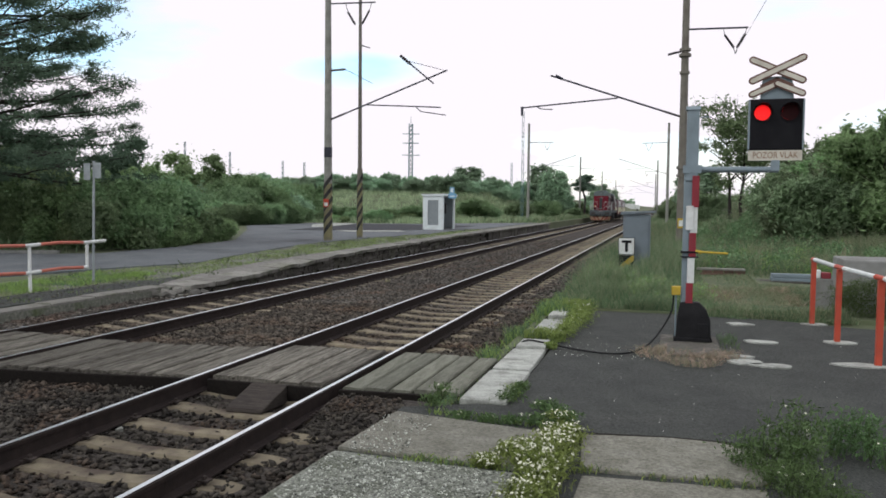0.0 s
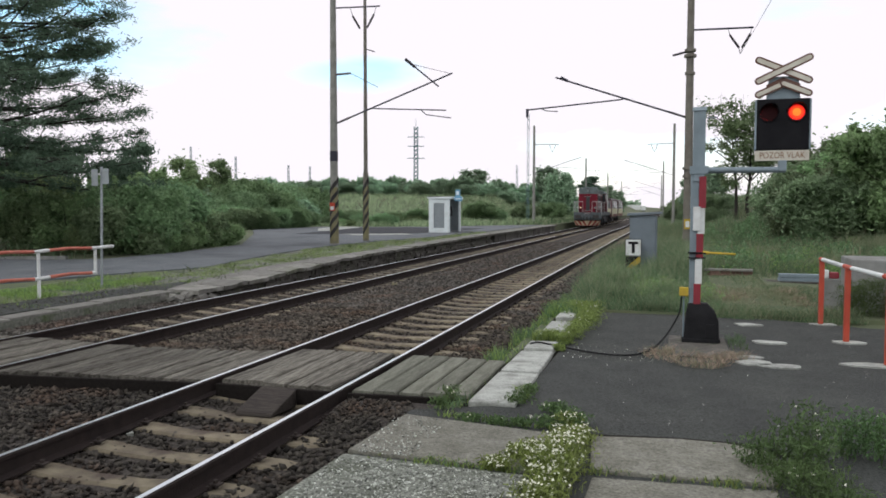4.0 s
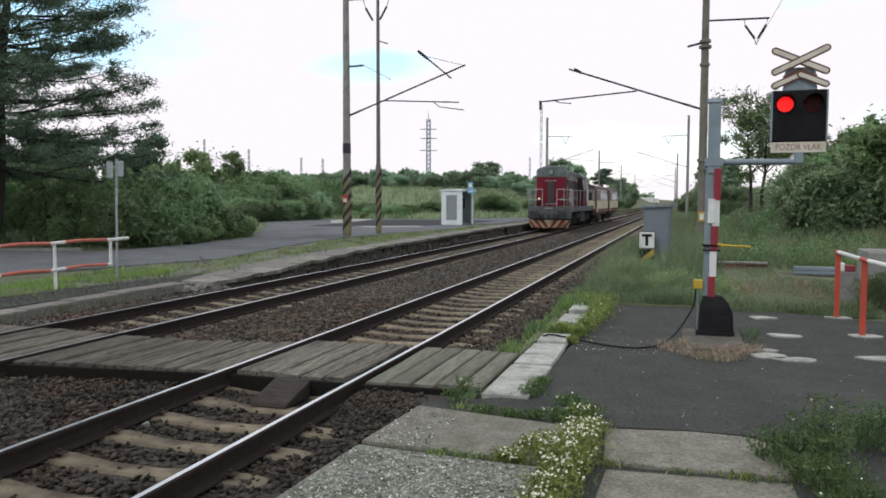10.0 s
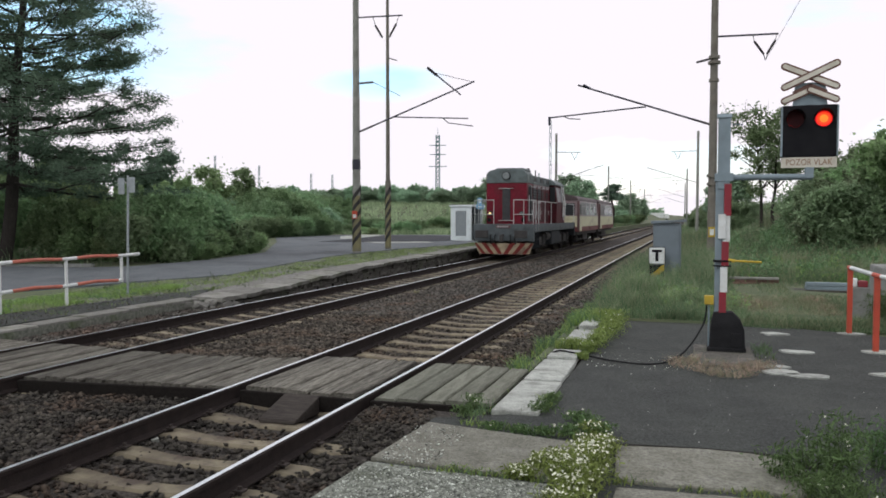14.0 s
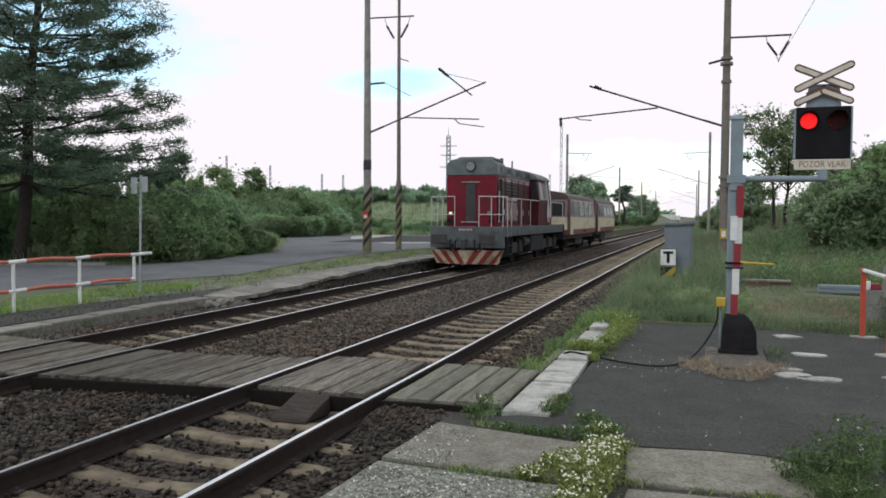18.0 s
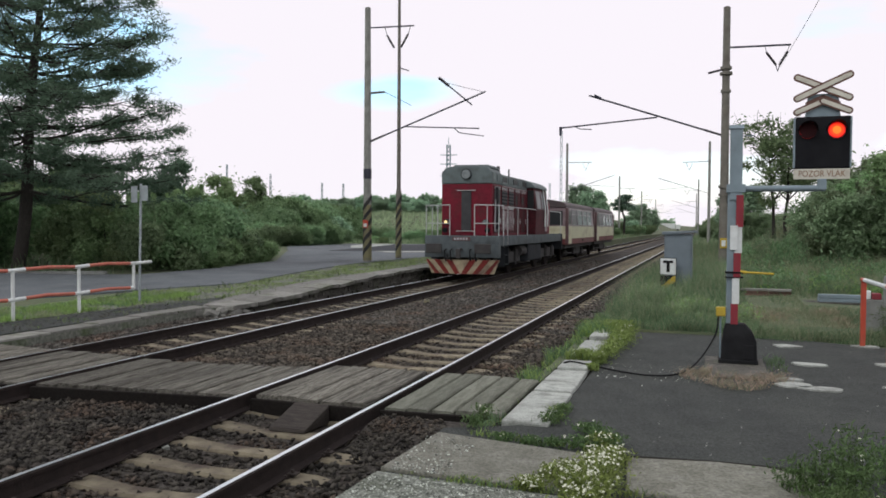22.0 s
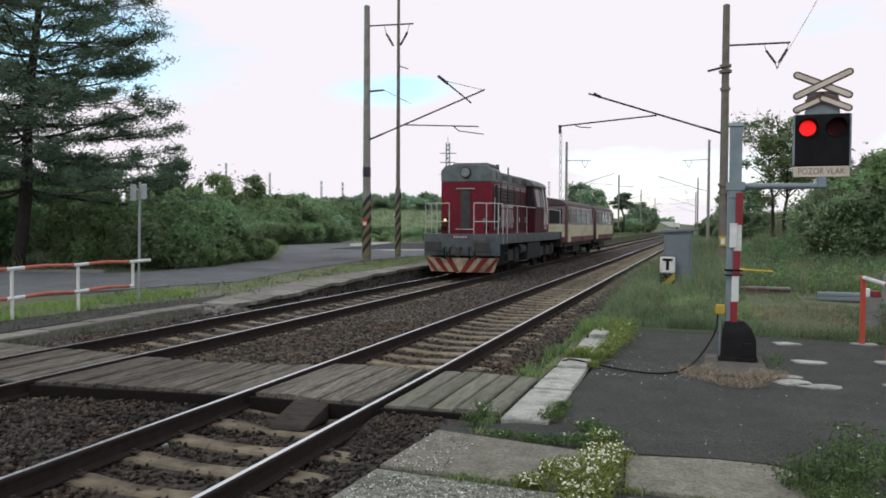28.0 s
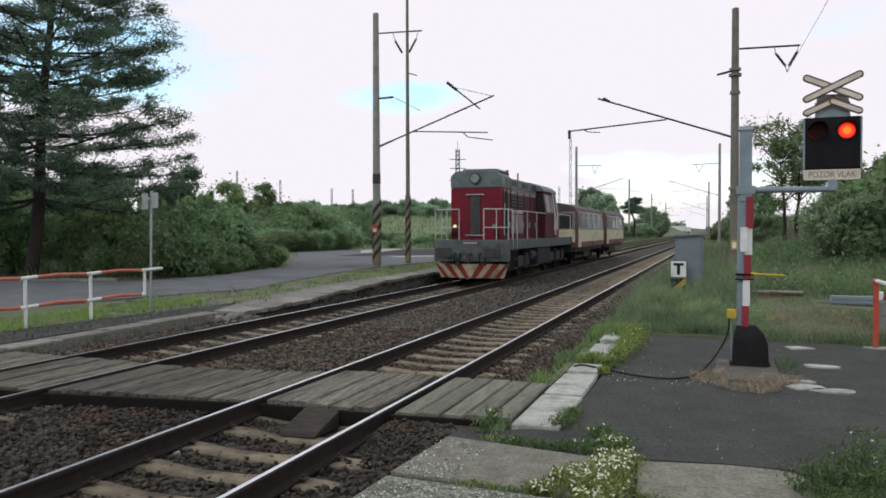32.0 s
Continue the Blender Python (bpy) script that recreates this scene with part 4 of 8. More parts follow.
part("arm", Geo().tube((0.42, 0, 2.305), (1.42, 0, 2.30), 0.04, None, 12).box(0.24, 0.47, -0.085, 0.085, 2.255, 2.36), GREY_STEEL, sig, "horizontal blue-grey arm", 0, True)
part("arm_bracket", Geo().box(1.33, 1.43, -0.05, 0.05, 2.28, 2.42), GREY_STEEL, sig, "", 0.01)
part("cable_pipe", Geo().path([(0.44, 0.0, 3.0), (0.58, 0, 3.0)], 0.008, 6), GREY_STEEL, sig)
board = part("signal_board", Geo().box(1.04, 1.70, -0.05, 0.10, 2.555, 3.21), BLACK, sig, "black lamp board", 0.02)
for x in (1.035, 1.685):
    part("board_rim", Geo().box(x, x + 0.02, -0.056, 0.0, 2.56, 3.2), GREY_STEEL, board, "thin grey rim")
cross = part("cross_backing", Geo().prism([(1.17, 3.2), (1.58, 3.2), (1.55, 3.50), (1.20, 3.50)], 0.0, 0.03, "y"), GREY_STEEL, sig, "grey backing plate of the warning cross")


def strip(geo, a, b, half, y0, y1, slot):
    """A board with round ends between two points of the upright plane."""
    a, b = Vector((a[0], a[1])), Vector((b[0], b[1]))
    d = (b - a).normalized()
    n_ = Vector((-d.y, d.x))
    pts = [a + half * (math.cos(q) * n_ - math.sin(q) * d) for q in np.linspace(0, math.pi, 7)]
    pts += [b + half * (-math.cos(q) * n_ + math.sin(q) * d) for q in np.linspace(0, math.pi, 7)]
    geo.prism([(q.x, q.y) for q in pts], y0, y1, "y", slot)


for k, (a, b) in enumerate((((1.07, 3.715), (1.67, 3.44)), ((1.07, 3.445), (1.67, 3.725)))):
    g = Geo()
    strip(g, a, b, 0.048, -0.035 - 0.014 * k, -0.022 - 0.014 * k, 0)
    strip(g, a, b, 0.027, -0.040 - 0.014 * k, -0.034 - 0.014 * k, 1)
    part("cross_board", g, [SIGN_MAROON, SIGN_CREAM], sig, "cream warning board with a maroon border")
for a in ((1.07, 3.272), (1.67, 3.272)):
    g = Geo()
    k = 0 if a[0] < 1.3 else 1
    strip(g, a, (1.37, 3.405), 0.045, -0.035 - 0.014 * k, -0.022 - 0.014 * k, 0)
    strip(g, a, (1.37, 3.405), 0.025, -0.040 - 0.014 * k, -0.034 - 0.014 * k, 1)
    part("chevron_board", g, [SIGN_MAROON, SIGN_CREAM], sig, "cream warning board with a maroon border")
for x in (1.18, 1.56):
    g = Geo()
    strip(g, (x, 3.385), (1.37, 3.475), 0.014, -0.012, -0.002, 0)
    part("chevron_edge", g, SIGN_MAROON, sig, "thin maroon edge line")
rotors = []
for x in (1.20, 1.53):
    hood = Geo()
    n = 20
    for i in range(n):
        a0, a1 = (6.28319 * i / n, 6.28319 * (i + 1) / n)
        d0, d1 = (-0.05 - 0.17 * max(0, math.sin(a)) - 0.012 for a in (a0, a1))
        c0, s0, c1, s1 = math.cos(a0), math.sin(a0), math.cos(a1), math.sin(a1)
        for r, in ((0.122,), (0.113,)):
            hood.add([(x + r * c0, -0.045, 3.03 + r * s0), (x + r * c1, -0.045, 3.03 + r * s1), (x + r * c1, d1, 3.03 + r * s1), (x + r * c0, d0, 3.03 + r * s0)], [(0, 1, 2, 3)])
        hood.add([(x + 0.122 * c0, d0, 3.03 + 0.122 * s0), (x + 0.122 * c1, d1, 3.03 + 0.122 * s1), (x + 0.113 * c1, d1, 3.03 + 0.113 * s1), (x + 0.113 * c0, d0, 3.03 + 0.113 * s0)], [(0, 1, 2, 3)])
    part("lamp_hood", hood, BLACK, sig, "black lamp hood")
    g = Geo()
    disc = lambda r_: [(r_ * math.cos(0.314 * i), r_ * math.sin(0.314 * i)) for i in range(20)]
    for r_, y0, slot in ((0.100, -0.005, 0), (0.082, -0.008, 2), (0.050, -0.011, 3)):
        g.prism(disc(r_), y0, -0.001, "y", slot)
    g.prism(disc(0.100), 0.001, 0.006, "y", 1)
    r = part("lamp", g, [LAMP_RIM, LAMP_DARK, LAMP_RED if x < 1.3 else LAMP_MID, LAMP_RED if x < 1.3 else LAMP_WARM], sig, "flashing red lamp, bright on one face")
    rotors.append((r, x))
panel = part("text_panel", Geo().box(1.045, 1.695, -0.035, 0.0, 2.415, 2.55), SIGN_CREAM, sig, "cream panel with the brown words POZOR VLAK", 0.006)
cu = bpy.data.curves.new("warning_text", "FONT")
cu.body, cu.size, cu.align_x, cu.align_y, cu.extrude = "POZOR VLAK", 0.112, "CENTER", "CENTER", 0.002
cu.materials.append(SIGN_TEXT)
tx = new("warning_text", cu)
tx.parent = panel
tx.matrix_basis = pose(1.37, -0.038, 2.482, 90, 0, 0) @ Matrix.Diagonal((0.8, 1, 1, 1))
jb = thing("junction_box", "small yellow electrical box with a black cable beside the signal post", "junction box", at=(0.19, 10.80, 0))
part("box_body", Geo().box(-0.06, 0.06, -0.05, 0.05, 0.62, 0.74), YELLOW, jb, "", 0.012)
part("box_bracket", Geo().box(0.05, 0.075, -0.02, 0.02, 0.64, 0.70), GREY_STEEL, jb)
part("box_stake", Geo().box(-0.012, 0.012, 0.02, 0.045, 0.0, 0.63), GREY_STEEL, jb)
cable = [(0.16, 10.74, 0.62), (0.14, 10.7, 0.42), (0.04, 10.6, 0.22), (-0.08, 10.28, 0.09), (-0.2, 9.92, 0.03), (-0.34, 9.64, 0.014), (-0.56, 9.48, 0.014), (-0.85, 9.54, 0.014), (-1.15, 9.72, 0.014), (-1.45, 9.78, 0.05), (-1.7, 9.78, 0.05), (-1.95, 9.75, -0.2)]
smooth_cable = []
for k in range(len(cable) - 1):
    p0, p1, p2, p3 = (Vector(cable[max(0, min(len(cable) - 1, k + d))]) for d in (-1, 0, 1, 2))
    for t in np.linspace(0, 1, 5)[:-1]:
        smooth_cable.append(0.5 * ((2 * p1) + (p2 - p0) * t + (2 * p0 - 5 * p1 + 4 * p2 - p3) * t * t + (3 * p1 - p0 - 3 * p2 + p3) * t ** 3))
smooth_cable.append(Vector(cable[-1]))
tagged(part("power_cable", Geo().path(smooth_cable, 0.012, 6), RUBBER, None, "", 0, True), "black cable lying over the asphalt to the track", "cable")
tagged(part("foundation", Geo().box(0.0, 0.74, 9.72, 11.25, -0.08, 0.010), PLAT_WALL, None, "", 0.02), "low concrete foundation under the crossing signal", "foundation", kind="structure")

# ---- orange railing ----
rail = thing("handrail", "orange steel handrail with a white and orange striped top bar", "railing", at=(0, 0, 0))
posts = [(2.27, 13.1), (2.30, 11.42), (2.42, 9.82)]
for x, y in posts:
    part("post", Geo().box(x - 0.035, x + 0.035, y - 0.035, y + 0.035, -0.05, 0.985), ORANGE, rail, "", 0.008)
bars = [(2.26, 13.17), (2.27, 13.02), (2.298, 11.62), (2.31, 11.2), (2.405, 10.0), (2.43, 9.7), (2.5, 9.0)]
for k in range(len(bars) - 1):
    part("top_bar", Geo().tube((*bars[k], 1.01), (*bars[k + 1], 1.005), 0.032, None, 10), WHITE if k % 2 else ORANGE, rail, "white band" if k % 2 else "orange band", 0, True)

# ---- red and white fence across the tracks ----
fence = thing("barrier_fence", "red and white tubular barrier fence beside the platform end", "fence")
fy = [7.35, 8.95, 10.52, 12.06, 13.6]
for k, y in enumerate(fy):
    z0 = float(plat(y)) - 0.1
    last = k == len(fy) - 1
    part("post", Geo().tube((-11.8, y, 0.38 if last else z0), (-11.8, y, 0.95), 0.032, None, 10), WHITE, fence, "white post", 0, True)
    for z in (0.95, 0.42):
        a = y - (0.12 if k else 0.2)
        b = y + (0.02 if last and z < 0.9 else 0.55 if last else 0.26)
        part("rail_sleeve", Geo().tube((-11.8, a, z - 0.005), (-11.8, b, z + 0.01), 0.036, None, 10), WHITE, fence, "white band", 0, True)
        if k < len(fy) - 1:
            mid = (-11.8 + 0.01 * (k % 2), (y + fy[k + 1]) / 2, z + (0.025 if z > 0.5 else 0.03))
            part("rail_bar", Geo().path([(-11.8, y + 0.26, z + 0.01), mid, (-11.8, fy[k + 1] - 0.12, z)], 0.034, 10), SALMON, fence, "faded red band", 0, True)
sp = thing("sign_post", "thin grey post with two small sign plates seen from behind", "sign post", at=(-11.95, 13.95, 0))
part("pole", Geo().tube((0, 0, -0.1), (0.02, 0.05, 2.7), 0.028, None, 8), GALV, sp, "", 0, True)
part("sign_plate", Geo().box(-0.15, -0.02, -0.05, -0.03, 2.28, 2.64, 0, pose(0, 0, 0, 0, 0, 28)), GALV, sp, "", 0.004)
part("sign_plate", Geo().box(0.05, 0.20, 0.02, 0.04, 2.32, 2.66, 0, pose(0, 0, 0, 0, 0, 10)), GALV, sp, "", 0.004)

# ---- equipment cabinet with the T board ----
cab = thing("equipment_cabinet", "grey trackside equipment cabinet with a flat overhanging lid", "cabinet", at=(-0.72, 21.9, 0))
part("cabinet_body", Geo().box(-0.36, 0.36, -0.35, 0.35, -0.1, 1.62), BOX_GREY, cab, "", 0.02)
part("cabinet_door", Geo().box(-0.31, 0.31, -0.375, -0.352, 0.15, 1.52), BOX_GREY, cab, "", 0.008)
part("lid", Geo().prism([(-0.42, 1.60), (0.50, 1.66), (0.50, 1.71), (-0.42, 1.68)], -0.42, 0.9, "y"), BOX_GREY, cab, "flat grey lid", 0.01)
tb = thing("whistle_board", "white board with a black letter T over a striped plate", "track sign", at=(-0.965, 21.35, 0))
part("stake", Geo().tube((0, 0.03, -0.2), (0, 0.03, 0.95), 0.025, None, 8), GALV, tb)
plate = part("t_plate", Geo().box(-0.215, 0.215, -0.012, 0.012, 0.52, 0.98), BLACK, tb, "white plate with black edge", 0.004)
part("t_face", Geo().box(-0.20, 0.20, -0.016, -0.0125, 0.535, 0.965), WHITE, plate)
part("t_letter", Geo().box(-0.13, 0.13, -0.021, -0.017, 0.84, 0.91).box(-0.04, 0.04, -0.021, -0.017, 0.60, 0.84), BLACK, plate, "black letter T")
st = Geo().box(-0.20, 0.20, -0.012, 0.012, 0.12, 0.50)
low = part("stripe_plate", st, BLACK, tb, "black and yellow striped plate", 0.004)
part("yellow_stripe", Geo().prism([(-0.195, 0.125), (-0.06, 0.125), (0.195, 0.36), (0.195, 0.495), (0.14, 0.495), (-0.195, 0.19)], -0.017, -0.0125, "y"), YELLOW, low)

# ---- concrete block, steel bars and bricks in the grass ----
tagged(part("concrete_block", Geo().prism([(3.0, 14.6), (6.5, 13.6), (6.6, 15.6), (3.05, 15.8)], -0.1, 0.93), CONCRETE, None, "", 0.03), "weathered light concrete block in the grass behind the handrail", "concrete block")
tagged(part("concrete_slab", Geo().prism([(2.05, 18.9), (3.3, 18.92), (3.3, 19.4), (2.1, 19.4)], -0.05, 0.14), PLAT_WALL, None, "", 0.02), "low concrete slab with steel sections on it", "slab", kind="structure")
bars_ = thing("steel_sections", "stack of long galvanised steel sections on a concrete slab", "steel stack", at=(0, 0, 0))
for k in range(5):
    x = 2.4
    g = Geo().box(x, 4.6, 19.0 + 0.1 * (k % 3), 19.08 + 0.1 * (k % 3), 0.142 + 0.09 * (k // 3), 0.222 + 0.09 * (k // 3))
    part("steel_bar", g, GREY_STEEL, bars_, "", 0.008)
rng = random.Random(4)
low_wall = thing("brick_kerb", "low broken brick kerb in the grass", "brick kerb", kind="structure")
for row in range(2):
    for k in range(4):
        x = 0.84 + 0.26 * k + 0.12 * row
        part("brick", Geo().box(x, x + 0.24, 20.5 + rng.uniform(-0.02, 0.02), 20.62, 0.08 + 0.075 * row, 0.15 + 0.075 * row), BRICK, low_wall, "", 0.008)
part("coping", Geo().box(0.82, 1.98, 20.46, 20.7, 0.232, 0.285), PLAT_EDGE, low_wall, "", 0.01)
can = thing("jerry_can", "small red and white plastic canister beside the concrete block", "canister", at=(2.72, 14.9, 0.62))
part("stand", Geo().box(-0.14, 0.16, -0.1, 0.1, -0.6, -0.05), CONCRETE, can, "", 0.02)
part("can_body", Geo().box(-0.02, 0.13, -0.08, 0.08, -0.05, 0.06), RED, can, "", 0.02)
part("can_top", Geo().box(-0.13, -0.03, -0.05, 0.05, -0.05, 0.1), WHITE, can, "white top", 0.02)

# ---- platform shelter ----
hut = thing("platform_shelter", "small white panelled platform shelter with a light blue sign", "shelter", at=(-13.55, 42.7, 0.40))
part("back_panel", Geo().box(0.0, 0.06, 0.0, 2.6, 0.0, 1.98), HUT_WHITE, hut, "", 0.01)
part("end_panel", Geo().box(0.062, 1.22, 0.0, 0.06, 0.0, 1.98), HUT_WHITE, hut, "white end wall with a grey glazed panel", 0.01)
part("end_frame", Geo().box(0.0, 0.30, -0.03, -0.002, 0.0, 1.98).box(0.94, 1.24, -0.03, -0.002, 0.0, 1.98).box(0.302, 0.938, -0.03, -0.002, 0.0, 0.28).box(0.302, 0.938, -0.03, -0.002, 1.74, 1.98), HUT_WHITE, hut, "", 0.006)
part("glazing_bead", Geo().box(0.30, 0.335, -0.042, -0.004, 0.28, 1.74).box(0.905, 0.94, -0.042, -0.004, 0.28, 1.74), GALV, hut, "", 0.004)
part("glazing", Geo().box(0.336, 0.904, -0.016, -0.003, 0.29, 1.73), GALV, hut, "grey wired-glass panel")
part("inner_lining", Geo().box(0.064, 0.085, 0.066, 2.53, 0.05, 1.95).box(0.09, 1.14, 2.50, 2.535, 0.05, 1.95), GALV, hut, "grey inner lining")
part("far_end_panel", Geo().box(0.062, 1.22, 2.54, 2.6, 0.0, 1.98), HUT_WHITE, hut, "", 0.01)
part("corner_post", Geo().box(1.14, 1.24, 2.28, 2.42, 0.0, 1.98), HUT_WHITE, hut, "", 0.01)
part("corner_post", Geo().box(1.14, 1.24, 0.065, 0.14, 0.0, 1.98), HUT_WHITE, hut, "", 0.01)
part("roof", Geo().prism([(-0.08, 1.98), (1.34, 1.98), (1.34, 2.10), (-0.08, 2.06)], -0.10, 2.72, "y"), HUT_WHITE, hut, "flat white roof with a deep fascia", 0.012)
part("roof_felt", Geo().box(-0.05, 1.31, -0.06, 2.68, 2.065, 2.112), LOUVRE_GREY, hut, "dark roofing felt")
part("bench", Geo().box(0.09, 0.45, 0.1, 2.4, 0.40, 0.46).box(0.2, 0.28, 0.3, 0.36, 0, 0.4).box(0.2, 0.28, 2.0, 2.06, 0, 0.4), WOOD_DARK, hut)
tel = part("telephone", Geo().box(0.86, 1.1, 0.9, 1.12, 0.95, 1.55), BLACK, hut, "dark telephone box", 0.02)
part("dial_plate", Geo().box(0.90, 1.05, 0.885, 0.898, 1.1, 1.4), GALV, tel)
sign_ = part("shelter_sign", Geo().box(1.40, 1.86, 0.5, 0.54, 1.84, 2.12), SIGN_BLUE, hut, "light blue sign plate", 0.008)
part("upper_plate", Geo().box(1.46, 1.74, 0.5, 0.54, 2.124, 2.5), SIGN_BLUE, sign_, "", 0.008)
part("sign_mark", Geo().box(1.52, 1.68, 0.492, 0.499, 2.2, 2.42), HUT_WHITE, sign_, "white mark")
part("sign_mark", Geo().box(1.48, 1.78, 0.492, 0.499, 1.94, 2.0), HUT_WHITE, sign_, "white mark")
part("sign_bracket", Geo().box(1.30, 1.46, 0.51, 0.53, 2.0, 2.04), GALV, sign_)

# ---- overhead line masts ----
def insulator(geo, a, b, slot, r=0.055):
    a, b = Vector(a), Vector(b)
    geo.tube(a, b, r * 0.72, None, 8, slot)
    for k in range(5):
        c = a.lerp(b, 0.15 + 0.17 * k)
        geo.tube(c - (b - a).normalized() * 0.02, c + (b - a).normalized() * 0.02, r, r * 0.6, 8, slot)


def mast(label, at, top, mats, r0=0.15, r1=0.10):
    m = thing("catenary_mast", label, "mast", "overhead line masts", at=at)
    part("pole", Geo().tube((0, 0, -0.3), (0, 0, top), r0, r1, 12), mats, m, "", 0, True)
    part("cap", Geo().tube((0, 0, top), (0, 0, top + 0.05), r1 * 1.15, r1 * 0.6, 10), mats, m)
    return m


def stripe_band(parent, r0, r1, z0, z1, n=7):
    """Yellow coat with slanting black bands round a pole's foot."""
    part("yellow_band", Geo().tube((0, 0, z0), (0, 0, z1), r0 + 0.004, r1 + 0.004, 12), FADED_YELLOW, parent, "faded yellow warning paint", 0, True)
    hgt = (z1 - z0) / n
    for k in range(n):
        g = Geo()
        za = z0 + k * hgt
        for i in range(12):
            a0, a1 = 6.28319 * i / 12, 6.28319 * (i + 1) / 12
            r = r0 + 0.008
            u0, u1 = za + hgt * 1.5 * abs(i - 6) / 6, za + hgt * 1.5 * abs(i + 1 - 6) / 6
            g.add([(r * math.cos(a0), r * math.sin(a0), u0), (r * math.cos(a1), r * math.sin(a1), u1),
                   (r * math.cos(a1), r * math.sin(a1), u1 + hgt * 0.48), (r * math.cos(a0), r * math.sin(a0), u0 + hgt * 0.48)], [(0, 1, 2, 3)])
        part("black_stripe", g, FADED_BLACK, parent)


# far-side mast by the road
lm = mast("grey line mast with black and yellow striped foot and bracket", (-13.05, 28.5, 0.35), 10.2, MAST, 0.175, 0.115)
stripe_band(lm, 0.175, 0.163, 0.05, 2.3, 5)
part("warning_plate", Geo().box(-0.115, 0.115, -0.2, -0.187, 1.36, 1.68), ORANGE, lm, "orange warning plate", 0.006)
part("warning_symbol", Geo().box(-0.075, 0.075, -0.206, -0.201, 1.40, 1.54), WHITE, lm, "white symbol")
part("band", Geo().tube((0, 0, 3.35), (0, 0, 3.75), 0.166, 0.163, 12), TUBE, lm, "dark painted band")
g = Geo().tube((0.1, 0, 9.42), (2.0, 0, 9.36), 0.03, None, 8)
insulator(g, (0.85, 0, 9.05), (1.15, 0, 8.55), 1)
insulator(g, (1.75, 0, 9.05), (1.45, 0, 8.55), 1)
g.path([(0.75, 0, 9.38), (0.85, 0, 9.05)], 0.012, 6).path([(1.85, 0, 9.36), (1.75, 0, 9.05)], 0.012, 6)
part("feeder_arm", g, [TUBE, INSULATOR], lm)
g = Geo().tube((0.15, 0, 4.87), (4.95, 0, 6.62), 0.032, None, 8)
insulator(g, (0.12, 0, 4.86), (0.75, 0, 5.09), 1)
g.tube((4.4, 0, 6.14), (3.05, 0, 7.25), 0.028, None, 8)
insulator(g, (3.05, 0, 7.25), (3.45, 0, 6.92), 1, 0.07)
g.path([(3.3, 0, 7.05), (4.9, 0, 6.6)], 0.01, 6)
g.tube((1.6, 0, 5.4), (4.7, 0, 5.22), 0.026, None, 6).path([(3.7, 0, 5.26), (3.9, 0, 5.08), (4.9, 0, 4.92)], 0.02, 6)
part("cantilever", g, [TUBE, INSULATOR], lm, "dark tubular bracket with brown insulators")
g = Geo()
insulator(g, (0.1, 0, 6.8), (0.75, 0, 6.82), 1)
g.path([(0.75, 0, 6.82), (1.9, 0, 6.22)], 0.012, 6)
part("stay", g, [TUBE, INSULATOR], lm)

lamp_post = thing("street_lamp", "tall thin lamp post with black and yellow striped foot", "street lamp", at=(-12.95, 31.6, 0.38))
part("pole", Geo().tube((0, 0, -0.2), (0, 0, 3.0), 0.13, 0.12, 12).tube((0, 0, 3.0), (0, 0, 12.2), 0.095, 0.06, 10), MAST_BROWN, lamp_post, "", 0, True)
stripe_band(lamp_post, 0.13, 0.122, 0.05, 2.4, 5)
part("lamp_arm", Geo().path([(0, 0, 12.0), (0.1, -0.02, 12.2), (0.4, -0.05, 12.25)], 0.03, 8), TUBE, lamp_post)
part("lamp_head", Geo().tube((0.42, -0.05, 11.98), (0.42, -0.05, 12.06), 0.27, 0.25, 14).tube((0.42, -0.05, 12.06), (0.42, -0.05, 12.26), 0.2, 0.09, 12), BLACK, lamp_post, "dark bell-shaped lamp head", 0, True)
part("bracket", Geo().tube((0, 0, 8.4), (0.45, 0, 8.25), 0.025, None, 6), TUBE, lamp_post)

# near-side mast
rm = mast("brown-grey line mast with clamps and a long bracket", (0.58, 30.0, 0.0), 9.8, MAST_BROWN, 0.17, 0.12)
for z, r in ((7.62, 0.2), (7.42, 0.22), (6.78, 0.18), (3.3, 0.21), (3.0, 0.2)):
    part("clamp", Geo().tube((0, 0, z - 0.05), (0, 0, z + 0.05), r, None, 12), MAST_BROWN, rm, "dark clamp ring")
part("switch_box", Geo().box(0.1, 0.32, -0.16, 0.05, 2.7, 3.35), BLACK, rm, "dark switch boxes", 0.02)
part("warning_plate", Geo().box(-0.12, 0.12, -0.19, -0.178, 1.05, 1.42), YELLOW, rm, "yellow warning plate", 0.004)
part("warning_symbol", Geo().box(-0.07, 0.07, -0.196, -0.191, 1.12, 1.34), WHITE, rm)
g = Geo().tube((0.05, 0, 8.36), (2.15, 0, 8.32), 0.035, None, 8)
insulator(g, (1.35, 0, 8.1), (1.68, 0, 7.62), 1)
insulator(g, (2.05, 0, 8.1), (1.78, 0, 7.62), 1)
g.path([(1.3, 0, 8.34), (1.35, 0, 8.1)], 0.012, 6).path([(2.1, 0, 8.33), (2.05, 0, 8.1)], 0.012, 6)
g.path([(1.66, 0, 7.64), (1.73, 0, 7.4), (1.8, 0, 7.64)], 0.014, 6)
part("feeder_arm", g, [TUBE, INSULATOR], rm)
g = Geo()
insulator(g, (-0.1, 0, 7.58), (-0.62, 0, 7.47), 1)
part("side_insulator", g, [TUBE, INSULATOR], rm)
g = Geo().tube((-0.1, 0, 5.18), (-4.95, 0, 6.87), 0.034, None, 8)
insulator(g, (-0.1, 0, 5.18), (-0.75, 0, 5.41), 1)
